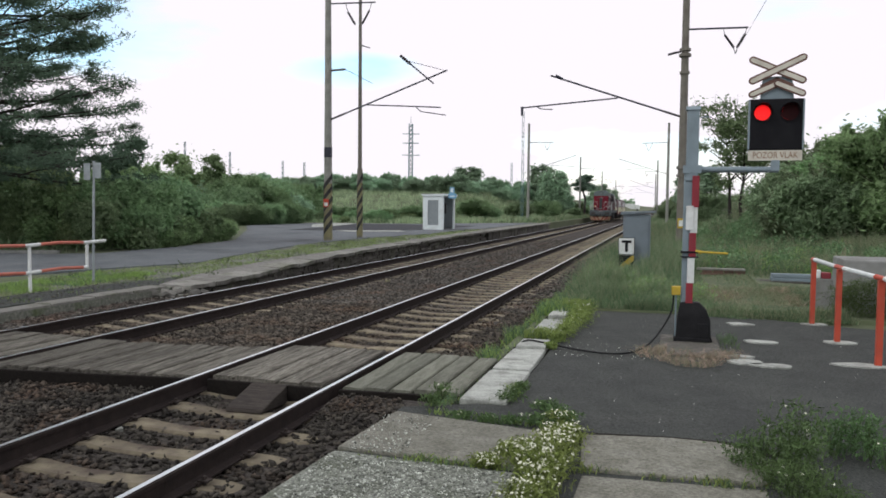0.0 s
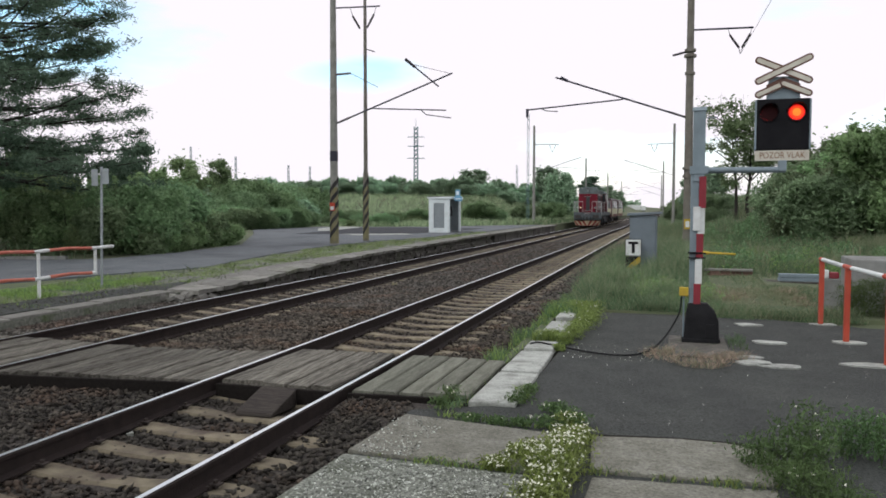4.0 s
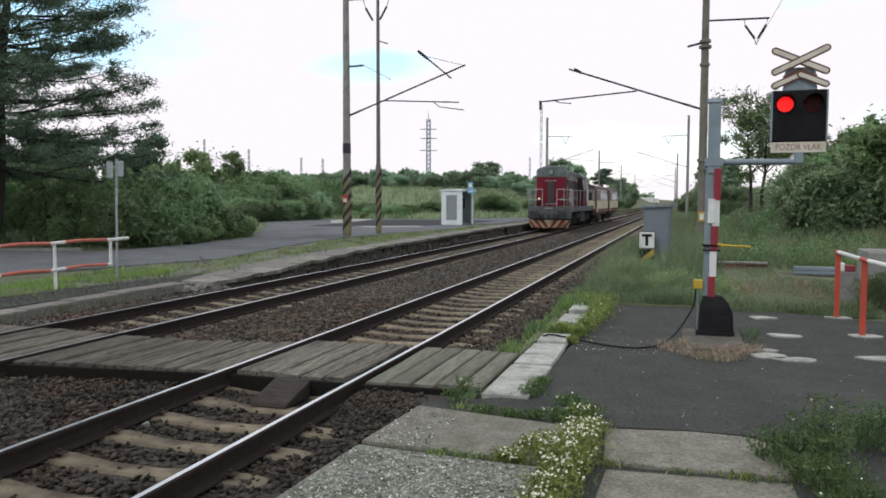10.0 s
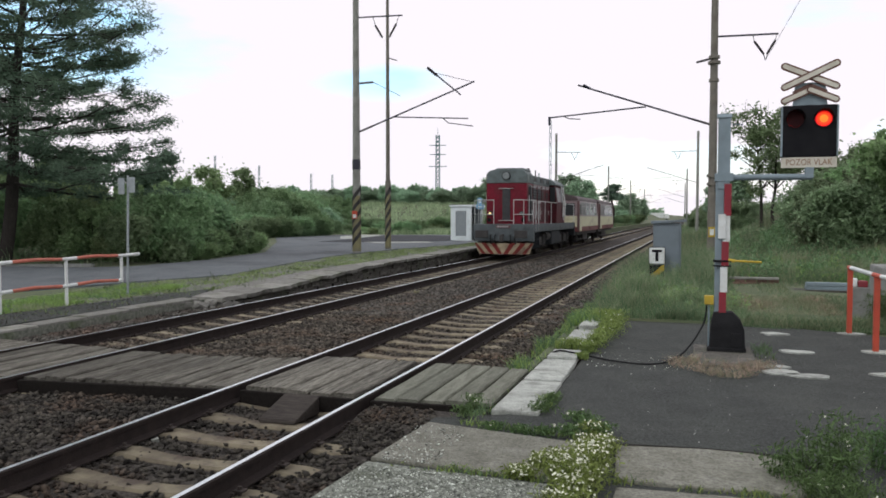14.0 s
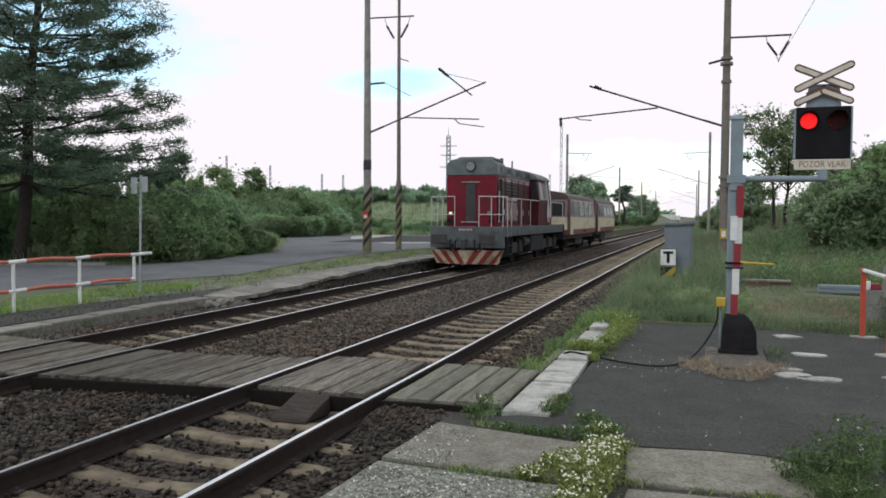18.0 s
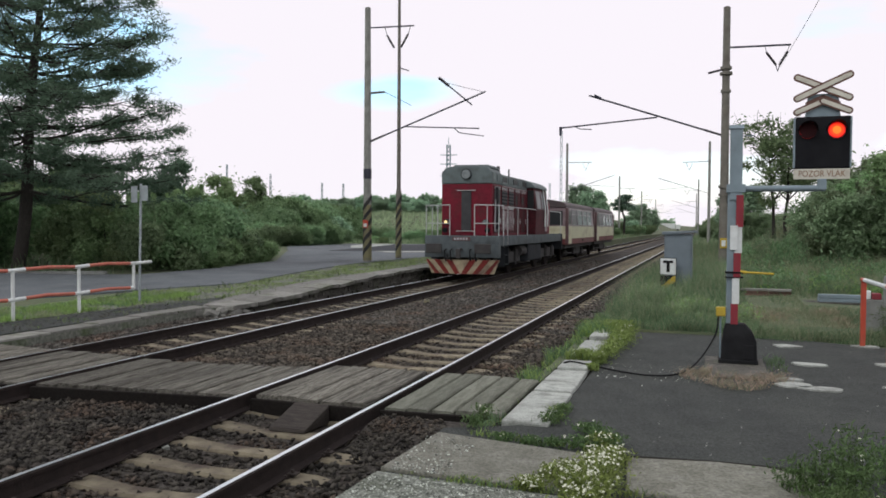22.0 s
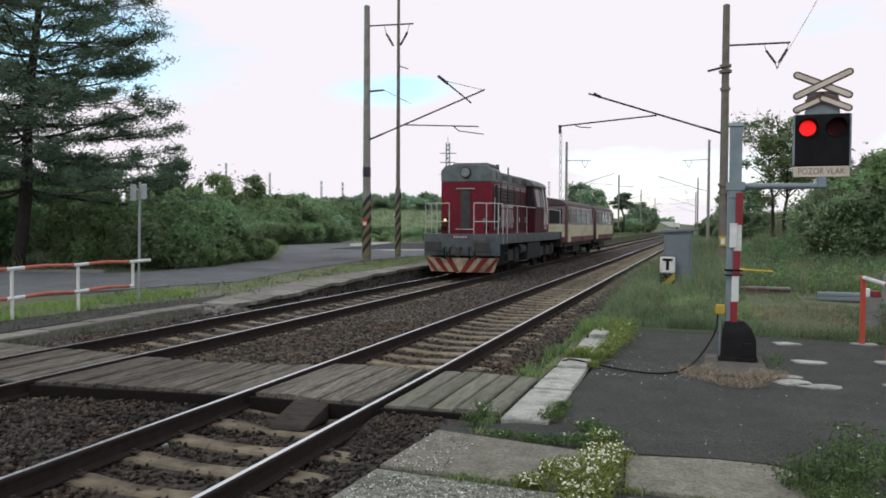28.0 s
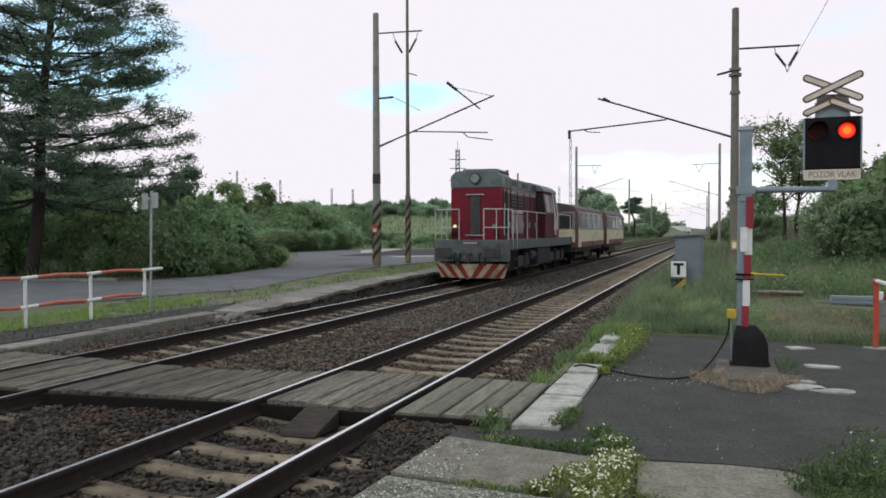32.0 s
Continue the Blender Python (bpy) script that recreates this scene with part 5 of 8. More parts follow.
g.tube((-2.4, 0, 5.93), (-6.05, 0, 5.66), 0.03, None, 6)
g.tube((-6.05, 0, 5.70), (-6.05, 0, 5.36), 0.06, 0.045, 6)
g.path([(-5.5, 0, 5.70), (-5.3, 0, 5.6), (-4.85, 0, 5.56)], 0.02, 6)
g.tube((-4.5, 0, 6.72), (-4.75, 0, 6.86), 0.06, None, 6)
part("cantilever", g, [TUBE, INSULATOR], rm, "dark tubular bracket with brown insulators")
part("feeder_wire", Geo().path([(1.73, 0, 7.4), (1.9, -8, 7.35), (2.1, -18, 7.5), (2.3, -32, 8.2)], 0.007, 5), GALV, rm, "thin grey feeder wire")


def far_mast(x, y, h, side, z=0.3):
    m = mast("slim grey line mast far down the track", (x, y, z), h, MAST, 0.15, 0.11)
    g = Geo().tube((0, 0, h - 1.8), (side * 2.4, 0, h - 1.85), 0.03, None, 6)
    for k in (1.5, 2.1):
        g.path([(side * k, 0, h - 1.9), (side * 1.8, 0, h - 2.6)], 0.02, 5)
    g.tube((0, 0, 5.0), (side * 4.6, 0, 6.5), 0.026, None, 6)
    g.tube((side * 1.8, 0, 5.6), (side * 4.6, 0, 5.4), 0.016, None, 6)
    part("bracket", g, TUBE, m)
    return m


far_mast(-13.0, 75.0, 9.6, 1)
far_mast(-13.0, 122.5, 9.3, 1, 0.4)
far_mast(-13.5, 172, 9.3, 1, 0.4)
far_mast(-13.8, 225, 9.3, 1, 0.4)
far_mast(0.15, 76.0, 9.8, -1, 0.0)
far_mast(-1.4, 135, 9.8, -1, 0.0)
far_mast(-2.4, 190, 9.8, -1, 0.0)


def lattice(name, label, at, h, w0, w1, arms=(), mats=FAR_STEEL, bays=9, r=0.12, turn=15):
    t = thing(name, label, "pylon", at=at, turn=turn)
    g = Geo()
    for k in range(bays):
        a, b = k / bays, (k + 1) / bays
        wa, wb = w0 + (w1 - w0) * a ** 0.6, w0 + (w1 - w0) * b ** 0.6
        c = [(-1, -1), (1, -1), (1, 1), (-1, 1)]
        for i in range(4):
            p, q = c[i], c[(i + 1) % 4]
            g.tube((p[0] * wa, p[1] * wa, a * h), (p[0] * wb, p[1] * wb, b * h), r, None, 4)
            g.tube((p[0] * wa, p[1] * wa, a * h), (q[0] * wb, q[1] * wb, b * h), r * 0.6, None, 4)
            g.tube((q[0] * wa, q[1] * wa, a * h), (p[0] * wb, p[1] * wb, b * h), r * 0.6, None, 4)
    part("lattice_tower", g, mats, t)
    for z, reach in arms:
        for s in (-1, 1):
            part("crossarm", Geo().tube((0, -0.6, z), (s * reach, 0, z), r * 0.7, None, 4).tube((0, 0.6, z), (s * reach, 0, z), r * 0.7, None, 4), mats, t)
    return t


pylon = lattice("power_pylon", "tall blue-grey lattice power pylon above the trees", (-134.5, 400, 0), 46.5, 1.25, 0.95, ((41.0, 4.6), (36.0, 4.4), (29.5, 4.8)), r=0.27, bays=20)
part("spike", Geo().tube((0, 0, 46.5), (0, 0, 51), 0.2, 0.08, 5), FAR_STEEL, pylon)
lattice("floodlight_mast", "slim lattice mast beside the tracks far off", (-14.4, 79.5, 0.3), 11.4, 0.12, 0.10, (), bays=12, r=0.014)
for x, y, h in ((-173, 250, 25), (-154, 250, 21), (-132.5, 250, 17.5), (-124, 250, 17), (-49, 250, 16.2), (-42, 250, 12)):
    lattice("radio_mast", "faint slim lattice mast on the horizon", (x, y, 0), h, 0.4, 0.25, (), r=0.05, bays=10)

# ---- train ----
LOCO_RED = mat("locomotive_red", (0.18, 0.010, 0.024), (0.14, 0.009, 0.020), 2.5, 0.55, spec=0.2, bump=0.06, fine=20, stain=(0.085, 0.02, 0.022), stain_scale=1.4, amount=0.7, speck=0.15, speck_scale=8)
# locomotive sides: grime, plus the shade of the side painted into the red
LOCO_DARK = mat("grimy_shaded_maroon", (0.100, 0.015, 0.022), (0.060, 0.013, 0.017), 2.5, 0.65, bump=0.06, fine=20, stain=(0.03, 0.018, 0.018), stain_scale=1.2, amount=0.8, spec=0.2, speck=0.2, speck_scale=9)
LOCO_GREY = mat("locomotive_grey", (0.15, 0.175, 0.175), (0.115, 0.135, 0.135), 2.5, 0.6, spec=0.25, bump=0.06, fine=20, stain=(0.055, 0.06, 0.058), stain_scale=1.5, amount=0.7)
FRAME = mat("frame_grey", (0.040, 0.042, 0.046), (0.029, 0.031, 0.034), 3, 0.8, spec=0.12, bump=0.1, stain=(0.03, 0.03, 0.03), stain_scale=2, amount=0.7)
BEAM = mat("beam_grey", (0.105, 0.12, 0.125), (0.075, 0.085, 0.09), 3, 0.65, bump=0.1, stain=(0.04, 0.042, 0.042), stain_scale=2.2, amount=0.7, spec=0.25)
UNDER = mat("dirty_underframe", (0.038, 0.035, 0.034), (0.055, 0.050, 0.048), 4, 0.85, bump=0.2)
PALE_STEEL = mat("pale_weathered_steel", (0.24, 0.27, 0.265), (0.18, 0.205, 0.20), 3, 0.6, spec=0.25, bump=0.05, stain=(0.11, 0.12, 0.115), stain_scale=2, amount=0.7)
LOUVRE = mat("louvre_grey", (0.03, 0.03, 0.032), (0.045, 0.045, 0.047), 4, 0.6, bump=0)
CREAM = mat("coach_cream", (0.62, 0.585, 0.40), (0.53, 0.49, 0.335), 3, 0.5, bump=0.05, stain=(0.30, 0.25, 0.17), stain_scale=1.6, amount=0.6)
COACH_RED = mat("coach_maroon", (0.115, 0.055, 0.055), (0.08, 0.04, 0.042), 3, 0.45, bump=0.05, stain=(0.10, 0.07, 0.068), stain_scale=1.8)
COACH_UPPER = mat("coach_grey_mauve", (0.27, 0.205, 0.21), (0.195, 0.14, 0.145), 3, 0.4, bump=0.05, stain=(0.09, 0.06, 0.06), stain_scale=1.8)
COACH_ROOF = mat("coach_roof", (0.085, 0.06, 0.06), (0.06, 0.045, 0.045), 3, 0.7, bump=0.1)
FADED = mat("faded_pink_grey", (0.44, 0.365, 0.37), (0.27, 0.19, 0.195), 6, 0.65, bump=0.05, stain=(0.09, 0.05, 0.052), stain_scale=3, amount=0.6, stretch=(1, 2.5, 0.6))
PALE = mat("pale_band", (0.42, 0.40, 0.40), (0.33, 0.30, 0.30), 5, 0.6, bump=0.05, stain=(0.18, 0.12, 0.12), stain_scale=2)
RAIL_PAINT = mat("handrail_paint", (0.52, 0.52, 0.50), (0.40, 0.40, 0.39), 9, 0.6, bump=0, stain=(0.2, 0.2, 0.19), stain_scale=4)
PLOUGH = mat("dirty_cream", (0.45, 0.37, 0.25), (0.31, 0.24, 0.16), 5, 0.7, bump=0.1, stain=(0.16, 0.11, 0.085), stain_scale=2.5, amount=0.8, spec=0.2)
STRIPE_RED = mat("dirty_stripe_red", (0.24, 0.035, 0.028), (0.17, 0.03, 0.025), 5, 0.7, bump=0.1, stain=(0.10, 0.04, 0.035), stain_scale=3, amount=0.7, spec=0.2)
LENS = mat("clear_lamp_lens", (0.24, 0.26, 0.26), (0.14, 0.155, 0.155), 8, 0.2, bump=0)
LENS_ON = mat("lit_marker_lamp", (1.0, 0.68, 0.32), (1.0, 0.6, 0.28), 8, 0.3, bump=0, glow=1.1)
GLASS = bpy.data.materials.new("window_glass")
GLASS.use_nodes = True
_s = GLASS.node_tree.nodes["Principled BSDF"]
_s.inputs["Base Color"].default_value, _s.inputs["Roughness"].default_value, _s.inputs["Metallic"].default_value = (0.03, 0.036, 0.038, 1), 0.3, 0.0
_s.inputs["Specular IOR Level"].default_value, _s.inputs["Coat Weight"].default_value = 0.22, 0.0


# coach panes: the reflected sky is painted in as a pale base colour
COACH_PANE = mat("coach_pane_painted_sky", (0.43, 0.47, 0.48), (0.23, 0.26, 0.27), 1.6, 0.15, bump=0, spec=0.6)
SILL_RED = mat("coach_sill_red", (0.17, 0.04, 0.038), (0.12, 0.03, 0.03), 3, 0.55, bump=0.05, stain=(0.07, 0.035, 0.033), stain_scale=1.8)


def wheelset(parent, y, r):
    w = part("wheelset", Geo().tube((-0.75, y, r), (0.75, y, r), 0.08, None, 10), UNDER, parent)
    for s in (-1, 1):
        part("wheel", Geo().tube((s * 0.70, y, r), (s * 0.80, y, r), r, r * 0.97, 24).tube((s * 0.66, y, r), (s * 0.70, y, r), r + 0.025, None, 24), RAIL_RUST, w, "", 0, True)
        part("axle_box", Geo().box(s * 0.95 - 0.12, s * 0.95 + 0.12, y - 0.16, y + 0.16, r - 0.15, r + 0.17), UNDER, w, "", 0.03)


def handrail(parent, pts, r=0.018):
    return part("handrail", Geo().path(pts, r, 8), RAIL_PAINT, parent, "pale grey tubular handrail", 0, True)


def locomotive():
    L = thing("diesel_locomotive", "red and grey centre-hood diesel locomotive with striped snow plough", "locomotive")
    # plough with slanted stripes
    g = Geo()
    top, bot = 0.64, 0.15
    front = [(-1.34, 0.16), (0, -0.05), (1.34, 0.16)]
    p = [(x, y, top) for x, y in front] + [(x * 0.85, y + 0.02, bot) for x, y in front] + [(x, y + 0.05, top) for x, y in front] + [(x * 0.85, y + 0.07, bot) for x, y in front]
    g.add(p, [(0, 1, 4, 3), (1, 2, 5, 4), (6, 9, 10, 7), (7, 10, 11, 8), (0, 6, 7, 1), (1, 7, 8, 2), (3, 4, 10, 9), (4, 5, 11, 10), (0, 3, 9, 6), (2, 8, 11, 5)])
    plough = part("snow_plough", g, PLOUGH, L, "cream snow plough with slanting red stripes")
    for s in (-1, 1):
        for k in range(3):
            u0 = 0.02 + 0.46 * k
            quad = []
            for u, v in ((u0 + 0.30, 1), (u0 + 0.53, 1), (u0 + 0.23, 0), (u0, 0)):
                u = min(u, 1.33)
                xt, yt = s * u, -0.05 + 0.21 * u / 1.34
                quad.append((xt * (0.85 + 0.15 * v), yt + 0.02 * (1 - v) - 0.02, bot + 0.004 + (top - bot - 0.008) * v))
            part("plough_stripe", Geo().add(quad, [(0, 1, 2, 3)]).add([(a, b + 0.012, c) for a, b, c in quad], [(3, 2, 1, 0)]), STRIPE_RED, plough)
    for s in (-1, 1):
        part("plough_bracket", Geo().box(s * 0.5 - 0.04, s * 0.5 + 0.04, 0.05, 0.4, 0.45, 0.85), UNDER, L)
    # buffer beam
    part("buffer_beam", Geo().prism([(0.05, 0.72), (0.05, 1.47), (0.3, 1.47), (0.3, 0.72)], -1.35, 1.35, "x"), BEAM, L, "worn grey buffer beam", 0.02)
    for s in (-1, 1):
        b = part("buffer", Geo().tube((s * 0.875, 0.05, 1.05), (s * 0.875, -0.3, 1.05), 0.13, 0.11, 14), UNDER, L, "dark buffer", 0, True)
        part("buffer_head", Geo().prism([(s * 0.875 - 0.29, 0.87), (s * 0.875 + 0.29, 0.87), (s * 0.875 + 0.29, 1.2), (s * 0.875 - 0.29, 1.2)], -0.36, -0.30, "y"), UNDER, b, "", 0.04)
    part("coupling", Geo().tube((0, 0.05, 1.0), (0, -0.3, 0.95), 0.06, None, 8).box(-0.08, 0.08, -0.36, -0.24, 0.7, 1.02), UNDER, L, "dark screw coupling", 0.02)
    for x in (-0.55, -0.35, 0.35, 0.55):
        part("brake_hose", Geo().path([(x, 0.03, 1.0), (x, -0.12, 0.95), (x + 0.03, -0.16, 0.7), (x + 0.03, -0.08, 0.6)], 0.025, 6), RUBBER, L)
    part("number_plate", Geo().box(-0.33, 0.33, 0.03, 0.048, 1.30, 1.43), COACH_RED, L, "maroon number plate with pale bars")
    for k in range(5):
        part("plate_bar", Geo().box(-0.26 + 0.105 * k, -0.19 + 0.105 * k, 0.022, 0.029, 1.33, 1.40), PALE, L)
    # frame and deck
    part("main_frame", Geo().box(-1.33, 1.33, 0.3, 11.9, 1.12, 1.47), BEAM, L, "dusty grey main frame", 0.02)
    part("rear_beam", Geo().box(-1.35, 1.35, 11.9, 12.15, 0.72, 1.47), FRAME, L, "", 0.02)
    # engine hood, bevelled roof edges
    hood = [(-0.92, 1.47), (0.92, 1.47), (0.92, 3.30), (-0.92, 3.30)]
    part("hood", Geo().prism(hood, 0.62, 6.1, "y"), LOCO_RED, L, "red engine hood", 0.03)
    crown = [(-0.925, 3.302), (0.925, 3.302), (0.925, 3.70), (0.78, 3.86), (0.4, 3.93), (-0.4, 3.93), (-0.78, 3.86), (-0.925, 3.70)]
    top_ = part("hood_top", Geo().prism(crown, 0.60, 1.95, "y"), LOCO_GREY, L, "blue-grey hood top", 0.03)
    part("hood_top_low", Geo().prism([(a, min(b, 3.70 + 0.10 * (abs(a) < 0.5))) for a, b in crown], 1.95, 6.1, "y"), LOCO_GREY, L, "lower blue-grey hood top", 0.03)
    part("headlight", Geo().tube((0, 0.63, 3.62), (0, 0.53, 3.62), 0.20, 0.19, 20), FRAME, L, "round headlight", 0, True)
    part("headlight_lens", Geo().tube((0, 0.528, 3.62), (0, 0.51, 3.62), 0.165, 0.15, 20), LENS, L, "pale headlight lens", 0, True)
    part("front_door", Geo().box(-0.18, 0.18, 0.585, 0.618, 1.62, 3.06), LOUVRE, L, "dark narrow louvred front door", 0.01)
    for z in (1.63, 3.06):
        part("door_rail", Geo().path([(-0.34, 0.55, z), (0.34, 0.55, z)], 0.016, 6), RAIL_PAINT, L)
    for s in (-1, 1):
        m = part("marker_lamp", Geo().tube((s * 0.72, 0.62, 1.95), (s * 0.72, 0.48, 1.95), 0.11, 0.10, 14), FRAME, L, "round marker lamp", 0, True)
        part("marker_lens", Geo().tube((s * 0.72, 0.478, 1.95), (s * 0.72, 0.466, 1.95), 0.075 if s > 0 else 0.055, None, 12), LENS if s > 0 else LENS_ON, m)
        part("step_lamp", Geo().tube((s * 0.78, 0.62, 1.66), (s * 0.78, 0.52, 1.66), 0.09, None, 12), BLACK, L)
    # hood sides: doors with louvres, pale lettering field
    for s in (-1, 1):
        x = s * 0.925
        for k in range(5):
            y = 0.85 + 1.03 * k
            d = part("side_door", Geo().box(min(x, x + s * 0.02), max(x, x + s * 0.02), y, y + 0.88, 1.56, 3.24), LOCO_DARK, L, "grimy maroon side door, darkened as the shaded side", 0.008)
            if k == 0:
                part("dark_panel", Geo().box(min(x + s * 0.021, x + s * 0.026), max(x + s * 0.021, x + s * 0.026), y + 0.03, y + 0.84, 1.6, 3.14), LOUVRE, d, "dark open panel")
                part("grab_bar", Geo().path([(x + s * 0.03, y + 0.06, 1.62), (x + s * 0.05, y + 0.06, 2.75)], 0.03, 6), PALE, d, "pale grab bar")
            elif k in (1, 2):
                part("dark_panel", Geo().box(min(x + s * 0.021, x + s * 0.026), max(x + s * 0.021, x + s * 0.026), y + 0.04, y + 0.84, 2.6, 3.10), LOUVRE, d, "dark louvred panel")
                for j in range(4):
                    z = 2.63 + 0.12 * j
                    part("louvre", Geo().box(min(x + s * 0.021, x + s * 0.045), max(x + s * 0.021, x + s * 0.045), y + 0.08, y + 0.80, z, z + 0.05), FRAME, d)
                part("door_mark", Geo().box(min(x + s * 0.021, x + s * 0.026), max(x + s * 0.021, x + s * 0.026), y + 0.04, y + 0.84, 2.43, 2.55), FADED if k == 1 else PALE, d, "pale worn stripe")
                for j in range(5):
                    part("faded_bar", Geo().box(min(x + s * 0.021, x + s * 0.025), max(x + s * 0.021, x + s * 0.025), y + 0.05 + 0.165 * j, y + 0.145 + 0.165 * j, 1.66 + 0.06 * (j % 2), 2.38), FADED, d)
            else:
                part("door_seam", Geo().box(min(x + s * 0.021, x + s * 0.028), max(x + s * 0.021, x + s * 0.028), y + 0.42, y + 0.45, 1.6, 3.1), UNDER, d)
                part("vent", Geo().box(min(x + s * 0.021, x + s * 0.03), max(x + s * 0.021, x + s * 0.03), y + 0.1, y + 0.36, 2.7, 3.0), UNDER, d, "dark vent")
            for j in range(5):
                part("pale_dash", Geo().box(min(x + s * 0.021, x + s * 0.027), max(x + s * 0.021, x + s * 0.027), y + 0.05 + 0.17 * j, y + 0.16 + 0.17 * j, 3.13, 3.23), PALE, d)
            part("door_handle", Geo().box(min(x + s * 0.021, x + s * 0.05), max(x + s * 0.021, x + s * 0.05), y + 0.8, y + 0.83, 1.9, 2.1), RAIL_PAINT, d)
        part("engine_room_opening", Geo().box(min(x + s * 0.027, x + s * 0.034), max(x + s * 0.027, x + s * 0.034), 1.02, 1.4, 1.7, 3.2), BLACK, L, "dark tall opening")
        part("waist_strip", Geo().box(min(x + s * 0.002, x + s * 0.03), max(x + s * 0.002, x + s * 0.03), 2.0, 6.0, 3.255, 3.29), FADED, L, "dull strip under the hood top")
        for k in range(6):
            y = 1.3 + 0.8 * k
            part("roof_louvre", Geo().box(min(x * 1.002, x + s * 0.02), max(x * 1.002, x + s * 0.02), y, y + 0.62, 3.42, 3.62), LOUVRE if k % 2 else LOCO_GREY, top_)
    for s in (-1, 1):
        part("light_panel", Geo().box(min(s * 0.927, s * 0.936), max(s * 0.927, s * 0.936), 0.70, 1.12, 3.34, 3.72), PALE_STEEL, L, "pale grey panel beside the headlight", 0.004)
        part("light_panel", Geo().box(min(s * 0.927, s * 0.938), max(s * 0.927, s * 0.938), 2.05, 2.75, 3.36, 3.66), PALE_STEEL, L, "pale grey panel on the hood top", 0.004)
    part("exhaust", Geo().box(-0.15, 0.15, 3.6, 3.9, 3.81, 4.05).box(0.3, 0.42, 3.5, 3.62, 3.81, 4.12), UNDER, L, "sooty exhaust stack", 0.02)
    part("aerial", Geo().tube((0.45, 4.9, 3.8), (0.45, 4.9, 4.1), 0.03, None, 8), UNDER, L)
    part("horn", Geo().tube((0.2, 2.95, 3.9), (0.45, 2.9, 4.0), 0.04, 0.07, 8), UNDER, L)
    part("fan_cover", Geo().prism([(-0.62, 3.91), (0.84, 3.85), (0.84, 3.91), (0.7, 3.975), (-0.5, 3.985)], 0.85, 1.98, "y"), LOCO_GREY, L, "raised fan cover", 0.02)
    # cab with curved roof
    cabo = [(-1.3, 1.47), (1.3, 1.47), (1.33, 2.5), (1.2, 3.42), (-1.2, 3.42), (-1.33, 2.5)]
    part("cab", Geo().prism(cabo, 6.1, 8.5, "y"), LOCO_DARK, L, "grimy maroon driver's cab, darkened as the shaded side", 0.03)
    roof = [(1.28 * math.cos(a), 3.40 + 0.44 * math.sin(a)) for a in np.linspace(0, math.pi, 13)]
    part("cab_roof", Geo().prism(roof, 5.98, 8.62, "y"), LOCO_GREY, L, "rounded grey cab roof", 0.02)
    for s in (-1, 1):
        for y0, y1 in ((6.35, 7.15), (7.35, 8.2)):
            w = Geo().add([(s * 1.335, y0, 2.55), (s * 1.335, y1, 2.55), (s * 1.232, y1, 3.28), (s * 1.232, y0, 3.28)], [(0, 1, 2, 3)])
            w.add([(s * 1.325, y0, 2.55), (s * 1.325, y1, 2.55), (s * 1.222, y1, 3.28), (s * 1.222, y0, 3.28)], [(3, 2, 1, 0)])
            part("cab_window", w, GLASS, L, "dark cab side window")
        part("cab_front_window", Geo().box(s * 1.09 - 0.13, s * 1.09 + 0.13, 6.075, 6.095, 2.55, 3.3), GLASS, L, "dark cab front window", 0.01)
        part("worn_patch", Geo().box(min(s * 1.32, s * 1.34), max(s * 1.32, s * 1.34), 7.9, 8.4, 1.6, 2.35), FADED, L, "worn pinkish patch on the cab")
        for y in (7.85, 8.42):
            part("window_pillar", Geo().path([(s * 1.35, y, 1.8), (s * 1.36, y, 2.5), (s * 1.24, y, 3.42)], 0.032, 8), WHITE, L, "white grab pillar")
    part("rear_hood", Geo().prism([(-0.92, 1.47), (0.92, 1.47), (0.92, 2.9), (0.7, 3.1), (-0.7, 3.1), (-0.92, 2.9)], 8.5, 11.0, "y"), LOCO_RED, L, "short red rear hood", 0.03)
    # handrails round the deck
    for s in (-1, 1):
        handrail(L, [(s * 1.32, 0.12, 1.47), (s * 1.32, 0.12, 2.52), (s * 0.45, 0.12, 2.54)])
        handrail(L, [(s * 0.45, 0.12, 2.54), (s * 0.45, 0.12, 1.47)])
        handrail(L, [(s * 1.32, 0.12, 1.9), (s * 0.45, 0.12, 1.9)], 0.016)
        handrail(L, [(s * 0.9, 0.12, 2.53), (s * 0.9, 0.12, 1.47)], 0.016)
        handrail(L, [(s * 1.32, 0.12, 2.52), (s * 1.32, 0.75, 2.52), (s * 1.32, 0.75, 1.1)])
        handrail(L, [(s * 1.32, 1.35, 1.1), (s * 1.32, 1.35, 2.5), (s * 1.32, 6.05, 2.5)])
        for y in (2.9, 4.5):
            handrail(L, [(s * 1.32, y, 1.47), (s * 1.32, y, 2.5)], 0.018)
        handrail(L, [(s * 1.32, 8.6, 2.5), (s * 1.32, 11.8, 2.5), (s * 1.32, 11.8, 1.47)])
        for k in range(3):
            part("step", Geo().box(min(s * 1.1, s * 1.38), max(s * 1.1, s * 1.38), 0.8, 1.3, 0.45 + 0.32 * k, 0.48 + 0.32 * k), FRAME, L)
        for y in (0.76, 1.31):
            part("step_side", Geo().box(min(s * 1.1, s * 1.36), max(s * 1.1, s * 1.36), y, y + 0.03, 0.4, 1.15), FRAME, L)
        part("fuel_tank", Geo().box(min(s * 0.4, s * 1.28), max(s * 0.4, s * 1.28), 4.9, 7.4, 0.42, 1.1), FRAME, L, "dusty fuel tank", 0.06)
